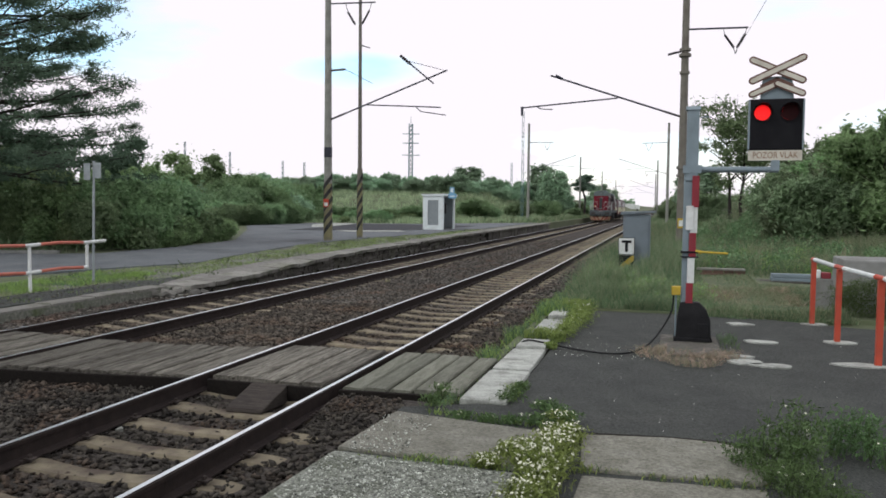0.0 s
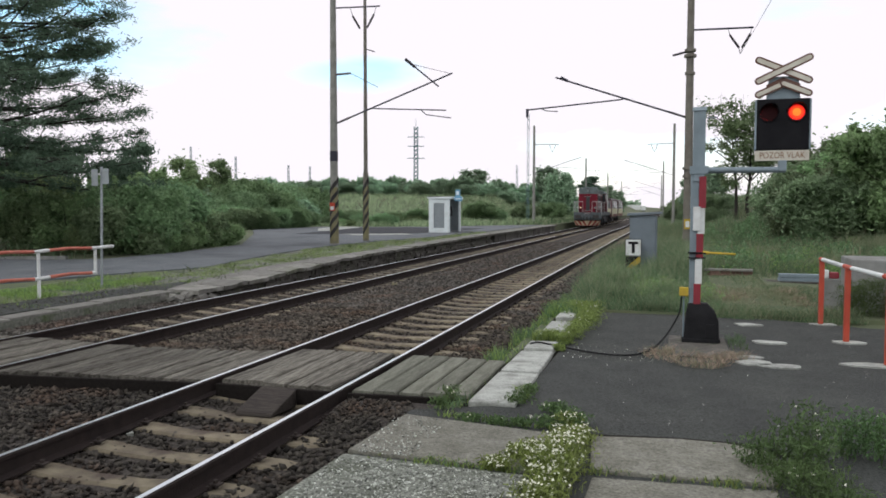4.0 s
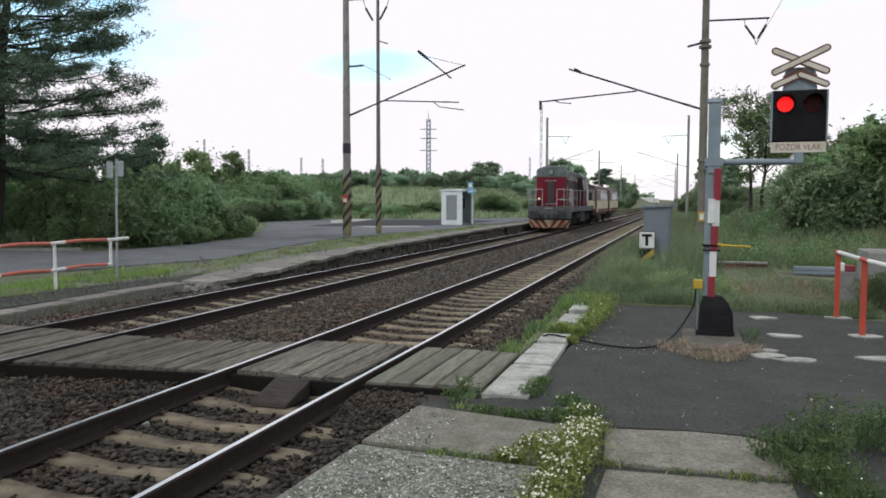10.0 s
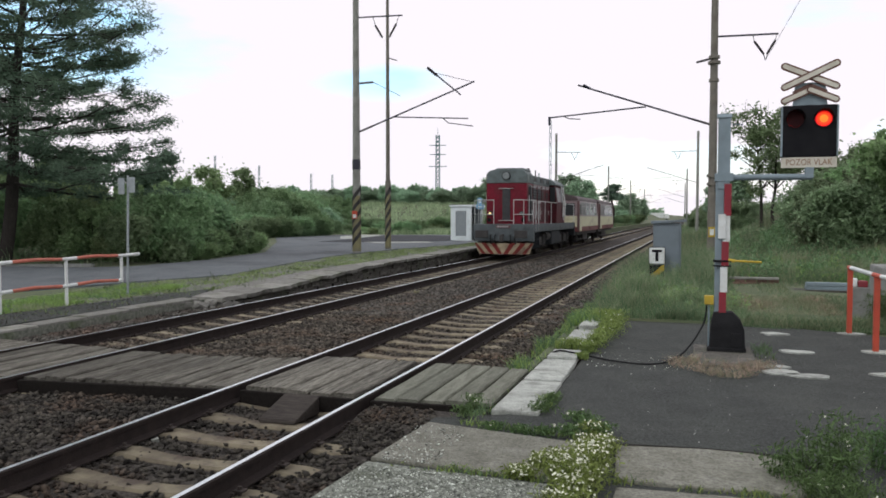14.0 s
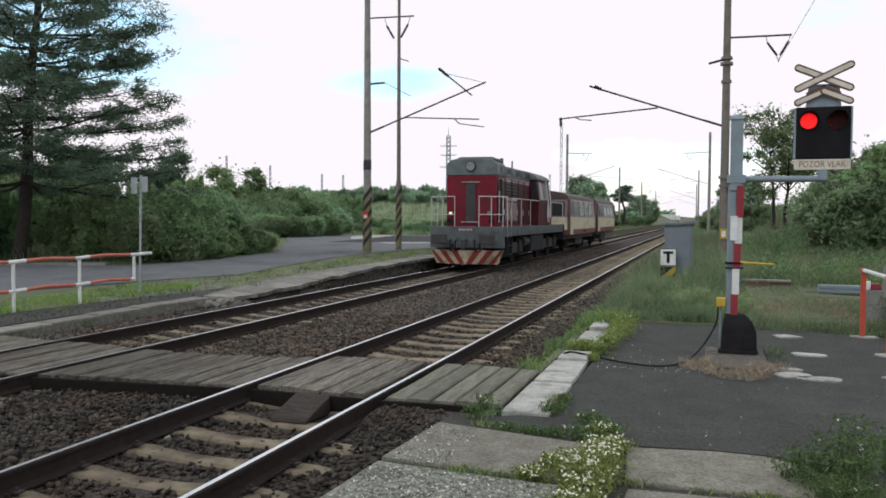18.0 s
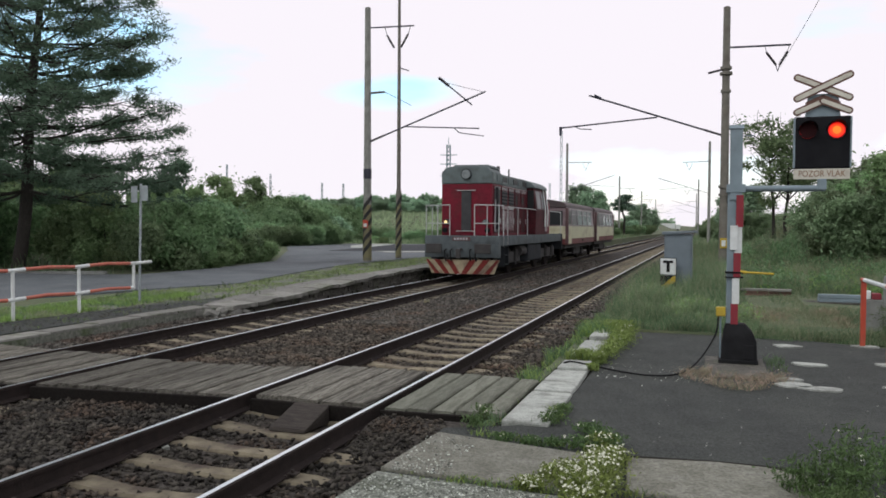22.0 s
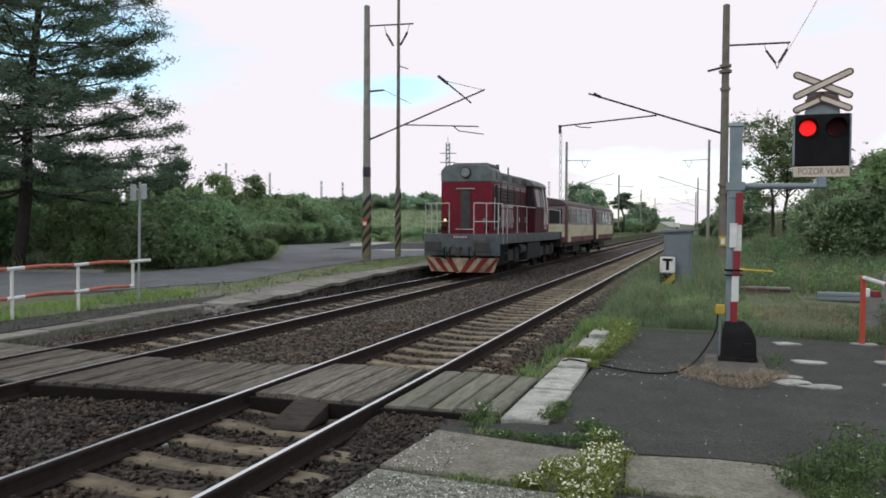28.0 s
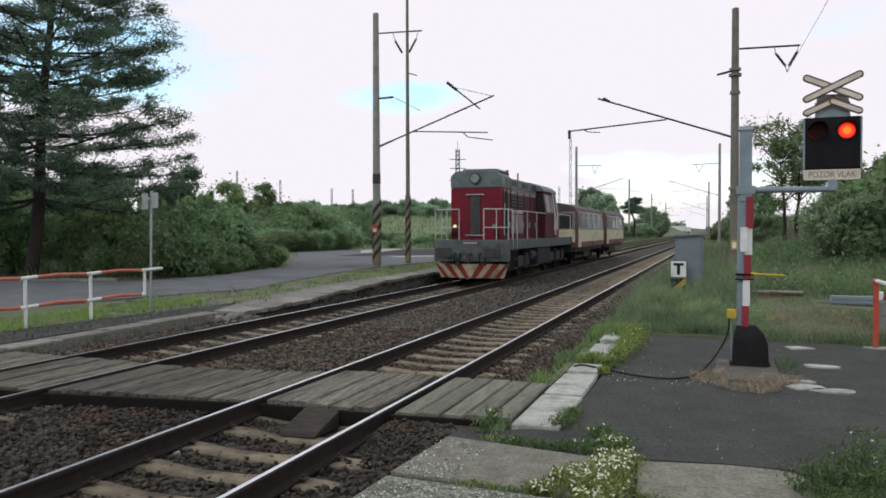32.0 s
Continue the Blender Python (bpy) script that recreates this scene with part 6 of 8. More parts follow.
        part("air_tank", Geo().tube((s * 1.05, 3.9, 0.85), (s * 1.05, 4.8, 0.85), 0.2, None, 14), UNDER, L, "dirty air tank", 0, True)
    for yb in (2.5, 9.6):
        bg = part("bogie_frame", Geo().box(-1.12, -0.98, yb - 1.6, yb + 1.6, 0.45, 0.85).box(0.98, 1.12, yb - 1.6, yb + 1.6, 0.45, 0.85).box(-1.0, 1.0, yb - 0.3, yb + 0.3, 0.5, 0.95), UNDER, L, "dark bogie frame", 0.03)
        for d in (-1.15, 1.15):
            wheelset(L, yb + d, 0.49)
        for s in (-1, 1):
            for d in (-0.7, 0.7):
                part("spring", Geo().tube((s * 1.16, yb + d, 0.5), (s * 1.16, yb + d, 0.95), 0.09, None, 10), UNDER, bg)
    return L


def coach(length, label):
    c = thing("railway_coach", label, "railway coach", "coaches behind the locomotive")
    half = 1.48
    part("underframe", Geo().box(-1.35, 1.35, 0.1, length - 0.1, 0.72, 0.98), UNDER, c, "", 0.02)
    part("lower_body", Geo().prism([(-half, 0.92), (half, 0.92), (half, 1.20), (-half, 1.20)], 0, length, "y"), SILL_RED, c, "dull red sill band", 0.01)
    part("body_band", Geo().prism([(-half, 1.202), (half, 1.202), (half, 1.83), (-half, 1.83)], 0, length, "y"), CREAM, c, "cream waist band", 0.01)
    part("upper_body", Geo().prism([(-half, 1.832), (half, 1.832), (1.40, 2.78), (-1.40, 2.78)], 0, length, "y"), COACH_UPPER, c, "grey-mauve window band", 0.01)
    roof = [(1.42 * math.cos(a), 2.77 + 0.42 * math.sin(a) ** 0.8) for a in np.linspace(0, math.pi, 13)]
    part("roof", Geo().prism(roof, -0.05, length + 0.05, "y"), COACH_ROOF, c, "rounded dull roof", 0.02)
    for s in (-1, 1):
        n = 4
        for k in range(n):
            y0 = 1.3 + k * (length - 2.3) / n
            y1 = y0 + (length - 2.3) / n - 0.16
            w = part("window", Geo().add([(s * 1.486, y0, 1.90), (s * 1.486, y1, 1.90), (s * 1.424, y1, 2.68), (s * 1.424, y0, 2.68)], [(0, 1, 2, 3)])
                     .add([(s * 1.47, y0, 1.90), (s * 1.47, y1, 1.90), (s * 1.408, y1, 2.68), (s * 1.408, y0, 2.68)], [(3, 2, 1, 0)]), COACH_PANE if k else GLASS, c, "coach window with the pale sky reflection in its colour" if k else "dark coach window")
            part("window_frame", Geo().path([(s * 1.49, y0, 1.90), (s * 1.49, y1, 1.90), (s * 1.428, y1, 2.68), (s * 1.428, y0, 2.68), (s * 1.49, y0, 1.90)], 0.022, 6), PALE, w, "pale window frame")
            part("window_bar", Geo().tube((s * 1.448, y0, 2.44), (s * 1.448, y1, 2.44), 0.018, None, 6), PALE, w)
            part("top_pane", Geo().add([(s * 1.450, y0 + 0.1, 2.47), (s * 1.450, y0 + 0.8, 2.47), (s * 1.437, y0 + 0.8, 2.63), (s * 1.437, y0 + 0.1, 2.63)], [(0, 1, 2, 3)]), GLASS, w, "dark open top light")
        for y0 in (-0.006, length - 0.214):
            part("corner_pillar", Geo().box(min(s * 1.36, s * 1.492), max(s * 1.36, s * 1.492), y0, y0 + 0.22, 0.95, 2.74), COACH_RED, c, "maroon corner pillar", 0.01)
        d = part("door", Geo().box(min(s * half, s * (half + 0.012)), max(s * half, s * (half + 0.012)), 0.25, 1.1, 0.95, 1.85), CREAM, c, "cream door leaf", 0.004)
        part("door_window", Geo().box(min(s * 1.45, s * 1.478), max(s * 1.45, s * 1.478), 0.35, 1.0, 1.95, 2.6), GLASS, d)
        part("door_step", Geo().box(min(s * 1.2, s * 1.5), max(s * 1.2, s * 1.5), 0.25, 1.1, 0.45, 0.5), UNDER, c)
        part("sill_vent", Geo().box(min(s * 1.40, s * 1.484), max(s * 1.40, s * 1.484), length * 0.5, length * 0.5 + 0.35, 1.02, 1.14), BLACK, c)
    for y in (0.0, length):
        o = -0.012 if y == 0 else 0.012
        part("gangway_door", Geo().box(-0.4, 0.4, min(y, y + o), max(y, y + o), 1.0, 2.7), CREAM, c, "cream end door", 0.003)
        for s in (-1, 1):
            part("end_window", Geo().box(s * 0.9 - 0.32, s * 0.9 + 0.32, min(y, y + o), max(y, y + o), 1.9, 2.6), GLASS, c, "dark end window")
            part("end_lamp", Geo().tube((s * 1.1, y, 1.4), (s * 1.1, y + 5 * o, 1.4), 0.09, None, 12), BLACK, c)
            part("buffer", Geo().tube((s * 0.875, y, 1.0), (s * 0.875, y + (-0.4 if y == 0 else 0.4), 1.0), 0.1, 0.12, 12).tube((s * 0.875, y + (-0.4 if y == 0 else 0.4), 1.0), (s * 0.875, y + (-0.46 if y == 0 else 0.46), 1.0), 0.2, None, 14), UNDER, c)
    for y in (length * 0.21, length * 0.79):
        wheelset(c, y, 0.42)
    part("equipment_box", Geo().box(-1.2, 1.2, length * 0.38, length * 0.62, 0.35, 0.75), UNDER, c, "", 0.03)
    return c


loco = locomotive()
coach_a = coach(9.4, "maroon and cream two-axle railway coach coupled behind the locomotive")
coach_b = copy_thing(coach_a, pose(0, 0, 0))
tagged(coach_b, "maroon and cream two-axle railway coach at the end of the train")


# ---- plants ----
def leaf_shell(rng, blobs, n, size, flat=0.6, stretch=1.6, hollow=0.55, scatter=0.2):
    """Leaves scattered in lumpy shells: centres and the two half axes of each leaf."""
    vol = np.array([r[0] * r[1] + r[1] * r[2] + r[0] * r[2] for _, r in blobs])
    pick = rng.choice(len(blobs), n, p=vol / vol.sum())
    c = np.array([b[0] for b in blobs], float)[pick]
    r = np.array([b[1] for b in blobs], float)[pick]
    d = rng.normal(size=(n, 3))
    d /= np.linalg.norm(d, axis=1)[:, None]
    lump = 0.82 + 0.18 * np.sin(5 * d[:, :1] + pick[:, None]) * np.cos(4 * d[:, 1:2] - pick[:, None]) + 0.12 * np.sin(11 * d[:, 2:3] + 3 * d[:, :1])
    k = (hollow + (1 - hollow) * rng.uniform(0, 1, (n, 1)) ** 0.6) * lump
    p = c + d * r * k + rng.normal(0, scatter, (n, 3)) * r * (rng.uniform(0, 1, (n, 1)) ** 2 + 0.25)
    nrm = d * 0.45 + rng.normal(size=(n, 3)) * 0.6 + np.array([0, 0, 0.6])
    nrm /= np.linalg.norm(nrm, axis=1)[:, None]
    t = np.cross(nrm, rng.normal(size=(n, 3)))
    t /= np.linalg.norm(t, axis=1)[:, None]
    s = (size * rng.uniform(0.55, 1.25, n))[:, None]
    return p, t * s * 0.5, np.cross(nrm, t) * s * 0.5 * stretch


def limb(geo, rng, a, d, length, r, depth=0, kids=3):
    """A tapered limb with side limbs."""
    a, d = Vector(a), Vector(d).normalized()
    pts, q = [a], d
    for _ in range(3):
        q = (q + Vector((rng.uniform(-0.25, 0.25), rng.uniform(-0.25, 0.25), rng.uniform(-0.05, 0.2)))).normalized()
        pts.append(pts[-1] + q * length / 3)
    for i in range(3):
        geo.tube(pts[i], pts[i + 1], r * (1 - 0.28 * i), r * (1 - 0.28 * (i + 1)), 6 if depth else 8)
    if depth < 2:
        for _ in range(kids):
            k = rng.choice((1, 2, 3))
            side = Vector((rng.uniform(-1, 1), rng.uniform(-1, 1), rng.uniform(0.1, 0.9)))
            limb(geo, rng, pts[k], q * 0.5 + side, length * 0.62, r * 0.45, depth + 1, 2)
    return pts


def bush_proto(seed, h, w, leaf, n, mats, label, name="bush", group="bushes beside the road", shoots=0, stretch=1.6):
    rng, r2 = np.random.default_rng(seed), random.Random(seed)
    t = thing(name, label, "bush", group)
    g = Geo()
    for _ in range(5):
        limb(g, r2, (r2.uniform(-0.2, 0.2), r2.uniform(-0.2, 0.2), -0.1), (r2.uniform(-0.6, 0.6), r2.uniform(-0.6, 0.6), 1), h * 0.6, 0.035 + 0.01 * h, 1, 2)
    part("stem", g, BARK, t)
    blobs = [((0, 0, h * 0.36), (w * 0.33, w * 0.33, h * 0.36))]
    for _ in range(15):
        a, q = r2.uniform(0, 6.28), r2.uniform(0.2, 0.5) * w
        z = r2.uniform(0.22, 0.82) * h
        s = r2.uniform(0.10, 0.24) * w * (1.15 - 0.4 * z / h)
        blobs.append(((q * math.cos(a), q * math.sin(a), z), (s, s, s * r2.uniform(0.7, 1.1))))
    for _ in range(16):
        a, q = r2.uniform(0, 6.28), r2.uniform(0, 0.42) * w
        s = r2.uniform(0.05, 0.10) * w
        blobs.append(((q * math.cos(a), q * math.sin(a), h * r2.uniform(0.7, 0.95) - 0.35 * q * h / w), (s, s, s * 1.3)))
    for _ in range(12):
        a, q = r2.uniform(0, 6.28), r2.uniform(0.05, 0.45) * w
        s = r2.uniform(0.03, 0.05) * w
        blobs.append(((q * math.cos(a), q * math.sin(a), h * r2.uniform(0.75, 1.02) - 0.4 * q * h / w), (s, s, h * r2.uniform(0.10, 0.2))))
    for _ in range(shoots):
        a, q = r2.uniform(0, 6.28), r2.uniform(0.0, 0.5) * w
        lean = Vector((math.cos(a) * r2.uniform(0.1, 0.7), math.sin(a) * r2.uniform(0.1, 0.7), 1)).normalized()
        c = Vector((q * math.cos(a), q * math.sin(a), h * r2.uniform(0.72, 0.95) - 0.45 * q * h / w))
        ln = h * r2.uniform(0.10, 0.22)
        for i in range(4):
            blobs.append((tuple(c + lean * ln * (0.1 + 0.3 * i)), (0.19 - 0.035 * i, 0.19 - 0.035 * i, 0.10)))
    p, u, v = leaf_shell(rng, blobs, n, leaf, stretch=stretch, hollow=0.35 if shoots else 0.5, scatter=0.34 if shoots else 0.27)
    p[:, 2] = np.maximum(p[:, 2], 0.03)
    part("crown", quads("crown", p, u, v, [mats]), None, t)
    return t


def tree_proto(seed, h, w, leaf, n, mats, label, trunks=1, low=0.3, core=0.32, name="tree", group="trees along the line"):
    rng, r2 = np.random.default_rng(seed), random.Random(seed)
    t = thing(name, label, "tree", group)
    g, tips = Geo(), []
    for k in range(trunks):
        x = (k - (trunks - 1) / 2) * 0.6
        pts = [Vector((x, 0, -0.2))]
        for i in range(5):
            pts.append(Vector((x * (1 + 0.25 * i) + r2.uniform(-0.1, 0.1), r2.uniform(-0.12, 0.12), h * 0.17 * (i + 1))))
        r = 0.018 * h
        for i in range(5):
            g.tube(pts[i], pts[i + 1], r * (1 - 0.16 * i), r * (0.84 - 0.16 * i), 8)
        for i in (2, 3, 4, 5):
            for _ in range(3):
                a = r2.uniform(0, 6.28)
                tips.append(limb(g, r2, pts[i], (math.cos(a), math.sin(a), 0.7), w * 0.42, r * 0.4, 1, 2)[-1])
    part("trunk", g, BARK, t, "dark bark trunk and limbs")
    blobs = [((0, 0, h * (low + 1) / 2), (w * core, w * core, h * (1 - low) * (core + 0.1)))]
    for q in tips:
        s = r2.uniform(0.12, 0.2) * w * (0.7 + core)
        blobs.append(((q.x, q.y, max(q.z, h * low)), (s, s, s * 0.8)))
    for _ in range(20):
        a, z = r2.uniform(0, 6.28), r2.uniform(low, 0.97)
        q = w * 0.46 * math.sin(math.pi * min(1, max(0.12, (1.04 - z) / (1.04 - low) * 0.75))) * r2.uniform(0.6, 1)
        s = w * r2.uniform(0.07, 0.17)
        blobs.append(((q * math.cos(a), q * math.sin(a), h * z), (s, s, s * 0.8)))
    p, u, v = leaf_shell(rng, blobs, n, leaf, hollow=0.2, scatter=0.5)
    part("crown", quads("crown", p, u, v, [mats]), None, t)
    return t


squash = random.Random(17)


def put(protos, x, y, scale, turn, z=None, label=""):
    proto, fresh = protos
    zz = float(lay(x, y)) if z is None else z
    m = pose(x, y, zz, 0, 0, turn)
    wide, tall = scale * squash.uniform(0.88, 1.18), scale * squash.uniform(0.8, 1.14)
    if fresh[0]:
        fresh[0] = False
        proto.matrix_basis = m @ Matrix.Diagonal((wide, scale, tall, 1))
        ob = proto
    else:
        ob = copy_thing(proto, m)
        ob.scale = (wide, scale, tall)
    if label:
        tagged(ob, label)
    return ob


# the big pine behind the road
def pine(at, h):
    rng, r2 = np.random.default_rng(77), random.Random(77)
    t = thing("pine_tree", "big dark pine with layered spreading branches beside the road", "tree", at=at)
    trunk, wood = Geo(), Geo()
    axis = [Vector((0.13 * h * k / 12 + 0.07 * math.sin(0.9 * k), 0.08 * math.sin(0.6 * k), h * k / 12 - 0.2)) for k in range(13)]
    for k in range(12):
        trunk.tube(axis[k], axis[k + 1], 0.24 * (1 - k / 13.5) ** 0.8, 0.24 * (1 - (k + 1) / 13.5) ** 0.8, 10)
    part("trunk", trunk, BARK, t, "dark scaly trunk", 0, True)
    cs, us, vs = [], [], []

    def pad(c, wide, m):
        """A flat tuft of needles."""
        q = np.array(c) + rng.normal(size=(m, 3)) * np.array([wide, wide, wide * 0.6])
        d = rng.normal(size=(m, 3)) * np.array([1, 1, 0.6]) + np.array([0, 0, 0.35])
        d /= np.linalg.norm(d, axis=1)[:, None]
        w = np.cross(d, rng.normal(size=(m, 3)))
        w /= np.linalg.norm(w, axis=1)[:, None]
        cs.append(q), us.append(w * 0.017), vs.append(d * rng.uniform(0.04, 0.085, (m, 1)))

    z = 2.75
    while z < h - 0.2:
        k = min(11, int((z + 0.2) / h * 12))
        base = axis[k].lerp(axis[k + 1], ((z + 0.2) / h * 12) - k)
        span = float(np.interp(z, [2.7, 3.2, 4.4, 5.2, 6.4, 7.7, 8.6, 9.9, h], [5.5, 5.6, 5.4, 5.1, 4.9, 4.7, 3.6, 3.4, 0.6]))
        first = r2.uniform(0, 6.283)
        many = 6 if z < 3.1 else 10 if z < 5.4 else 8
        for b in range(many):
            a = first + 6.283 * b / many + r2.uniform(-0.3, 0.3)
            ln = span * r2.uniform(0.72 if z > 4.6 else 0.84, 1.02)
            rise = r2.uniform(-0.10, 0.10) + 0.35 * (z / h) ** 2 - 0.13 * max(0.0, min(1.0, (5.2 - z) / 1.6))
            pts = [base]
            for i in range(1, 7):
                q = i / 6
                pts.append(base + Vector((math.cos(a) * ln * q, math.sin(a) * ln * q, ln * (rise * q + 0.10 * q * q - 0.16 * q * (1 - q)))) + Vector((r2.uniform(-0.06, 0.06), r2.uniform(-0.06, 0.06), r2.uniform(-0.06, 0.06))))
            for i in range(6):
                wood.tube(pts[i], pts[i + 1], 0.045 * (1 - i / 7) * (0.4 + ln / 6), 0.045 * (1 - (i + 1) / 7) * (0.4 + ln / 6), 5)
            side = Vector((-math.sin(a), math.cos(a), 0))
            for _ in range(int(5.6 * ln) + 5):
                q = r2.uniform(0.12, 1.0) ** 0.7
                i = min(5, int(q * 6))
                c = pts[i].lerp(pts[i + 1], min(1.0, q * 6 - i))
                off = side * r2.gauss(0, 0.55 * (0.35 + 0.65 * q) * (0.5 + ln / 6)) + Vector((0, 0, r2.uniform(-0.03, 0.12)))
                if noise.noise((c + off) * 0.75) + 0.5 * noise.noise((c + off) * 2.1) < (-0.10 if q > 0.62 or z < 4.4 else 0.10):
                    continue
                wood.tube(c, c + off, 0.012, 0.006, 4)
                pad(c + off, r2.uniform(0.11, 0.21), 66)
        z += r2.uniform(0.40, 0.62)
    part("branchwork", wood, BARK, t, "dark thin branches")
    part("needles", quads("needles", np.concatenate(cs), np.concatenate(us), np.concatenate(vs), [NEEDLES]), None, t, "dark green needle tufts")
    return t


pine((-22.8, 20.5, float(lay(-22.8, 20.5))), 12.5)

BL = "dense green bush with small leaves beside the road"
bushes = [(bush_proto(101, 1.5, 2.8, 0.062, 50000, LEAF_B, "light green low bush at the road's edge", shoots=14, stretch=1.9), [True]),
          (bush_proto(102, 1.7, 3.0, 0.062, 52000, LEAF_A, BL, shoots=14, stretch=1.9), [True]),
          (bush_proto(103, 2.2, 3.6, 0.075, 52000, LEAF_A, BL, shoots=14, stretch=1.9), [True]),
          (bush_proto(104, 2.5, 3.6, 0.08, 52000, LEAF_C, "tall dark green bush behind the road", shoots=16, stretch=1.9), [True]),
          (bush_proto(105, 3.0, 3.4, 0.08, 52000, LEAF_B, "tall light green bush with upright shoots", shoots=24, stretch=2.0), [True])]
hedge = [(bush_proto(106, 2.3, 3.4, 0.085, 42000, LEAF_HAZED, "haze-tinted green bush in the hedge on the bank"), [True]),
         (bush_proto(107, 2.7, 3.2, 0.09, 42000, LEAF_HAZED, "haze-tinted green bush in the hedge on the bank"), [True])]
edge = [(-44, 13.4), (-30, 18.0), (-23, 20.4), (-17.6, 20.9), (-16.7, 22.8), (-17.8, 28.2), (-23.2, 38.0), (-28.4, 46), (-28.8, 55)]
r3 = random.Random(40)
rowsets = ((0.6, (0, 1), 0.85, 2.0), (2.4, (1, 2), 0.85, 2.4), (5.0, (2, 3), 0.86, 2.9), (9.0, (3, 2, 3, 4), 0.92, 3.2), (14.0, (4, 3, 3), 0.84, 3.4), (20.0, (4, 3, 3), 0.9, 3.6))
for off, kinds, sc, gap_ in rowsets:
    run = 0.0
    for (xa, ya), (xb, yb) in zip(edge, edge[1:]):
        ln = math.hypot(xb - xa, yb - ya)
        while run < ln:
            s = run / ln
            nxn, nyn = -(yb - ya) / ln, (xb - xa) / ln
            x, y = xa + (xb - xa) * s + nxn * off, ya + (yb - ya) * s + nyn * off
            x, y = x + r3.uniform(-0.5, 0.5), y + r3.uniform(-0.5, 0.5)
            away, bear = math.hypot(x, y), math.degrees(math.atan2(-x, y))
            clearing = away < 62 and 39.6 < bear < 51 and (off < 12 or r3.random() < 0.6)
            if x < -16.2 and y > 17 and not clearing and not (24 < y < 43 and bear < 33.2) and not (bear > 37.5 and off < 1 and r3.random() < 0.5):
                low_end = bear < 31.5 and off < 6
                front = off < 3 and bear < 38
                put(bushes[r3.choice((0, 0, 1) if low_end or front else kinds)], x, y, sc * r3.uniform(0.72, 1.25) * (0.72 if low_end else 0.74 if front else 1), r3.uniform(0, 360))
            run += gap_ * r3.uniform(0.85, 1.2)
        run -= ln

# single bushes round the pine and along the road's far edge
for x, y, s_, k in ((-25.8, 22.2, 1.0, 3), (-28.0, 22.5, 1.0, 3), (-22.0, 22.2, 0.62, 3), (-21.6, 22.6, 0.75, 3), (-19.9, 22.4, 0.68, 4), (-19.0, 21.9, 0.62, 0), (-18.0, 22.6, 0.85, 3),
                   (-17.9, 23.8, 0.75, 1), (-17.2, 22.6, 0.6, 0), (-17.5, 24.6, 0.75, 0), (-17.8, 26.4, 0.7, 0), (-17.9, 27.9, 0.6, 0), (-18.6, 29.3, 0.62, 0), (-19.3, 24.6, 0.7, 1), (-23.2, 25.8, 0.5, 0), (-26, 28, 0.6, 1)):
    put(bushes[k], x, y, s_, r3.uniform(0, 360), label="dark bush in the shade under the pine" if k == 3 else "light green bush at the road's far edge")
for x, y, s_, k in ((-27.2, 44.2, 0.7, 0), (-26.7, 46.2, 0.62, 1), (-26.6, 48.4, 0.66, 0), (-26.6, 50.8, 0.6, 1), (-27.0, 53.2, 0.6, 0), (-31.0, 51, 1.2, 0), (-32.5, 53.5, 1.35, 1), (-30.9, 54.5, 1.1, 1), (-33.0, 57, 1.4, 0), (-31.2, 58, 1.15, 0), (-31.6, 61.5, 1.2, 1), (-34.0, 61, 1.45, 0), (-31.8, 65, 1.15, 1)):
    put(bushes[2 + k], x, y, s_, r3.uniform(0, 360), label="dense green bush at the road's far bend")
# bushes on the grassy bank beyond the road, and the trees on its crest
for x, y, s_, k in ((-25.5, 61, 0.5, 2), (-27.8, 64.5, 0.6, 2), (-23.8, 64.5, 0.5, 3), (-29.9, 64, 0.7, 2), (-22.4, 67.3, 0.55, 3), (-20.9, 68.6, 0.5, 2), (-17.9, 72.8, 0.85, 3), (-16.8, 73.6, 0.7, 2), (-19.2, 76, 0.6, 2),
                   (-33, 64, 1.15, 3), (-36, 62, 1.2, 4), (-32, 60, 0.9, 1), (-15.2, 82, 0.7, 2), (-13.9, 92, 0.8, 3)):
    put(bushes[k], x, y, s_, r3.uniform(0, 360), label="dark bush on the grassy bank")
for i in range(16):
    a = radians(16.5 + 0.95 * i + r3.uniform(-0.4, 0.4))
    d = r3.uniform(62, 68) if i > 4 else r3.uniform(70, 76)
    put(bushes[r3.choice((0, 1, 2))], -d * math.sin(a), d * math.cos(a), r3.uniform(0.3, 0.55), r3.uniform(0, 360), label="low bush at the foot of the grassy bank")
for i in range(40):
    a = radians(9.5 + 0.62 * i + r3.uniform(-0.25, 0.25))
    d = r3.uniform(97, 106)
    put(r3.choice(hedge), -d * math.sin(a), d * math.cos(a), r3.uniform(0.65, 0.92) * (0.7 if i < 8 else 1), r3.uniform(0, 360), label="bush in the hedge along the bank's upper edge")
for i in range(12):
    a = radians(26.5 + 0.9 * i + r3.uniform(-0.3, 0.3))
    d = r3.choice((66, 72, 78)) + r3.uniform(-2, 2)
    put(hedge[r3.choice((0, 1))], -d * math.sin(a), d * math.cos(a), r3.uniform(0.85, 1.25), r3.uniform(0, 360), label="dark bush on the grassy bank beyond the road")
trees = [(tree_proto(201, 7.0, 5.6, 0.27, 13000, LEAF_HAZED, "round green tree on the bank"), [True]),
         (tree_proto(202, 6.0, 4.6, 0.26, 11000, LEAF_HAZED, "distant green tree along the bank's crest"), [True]),
         (tree_proto(203, 6.5, 3.4, 0.25, 8500, LEAF_HAZED, "narrow dark tree on the bank"), [True])]
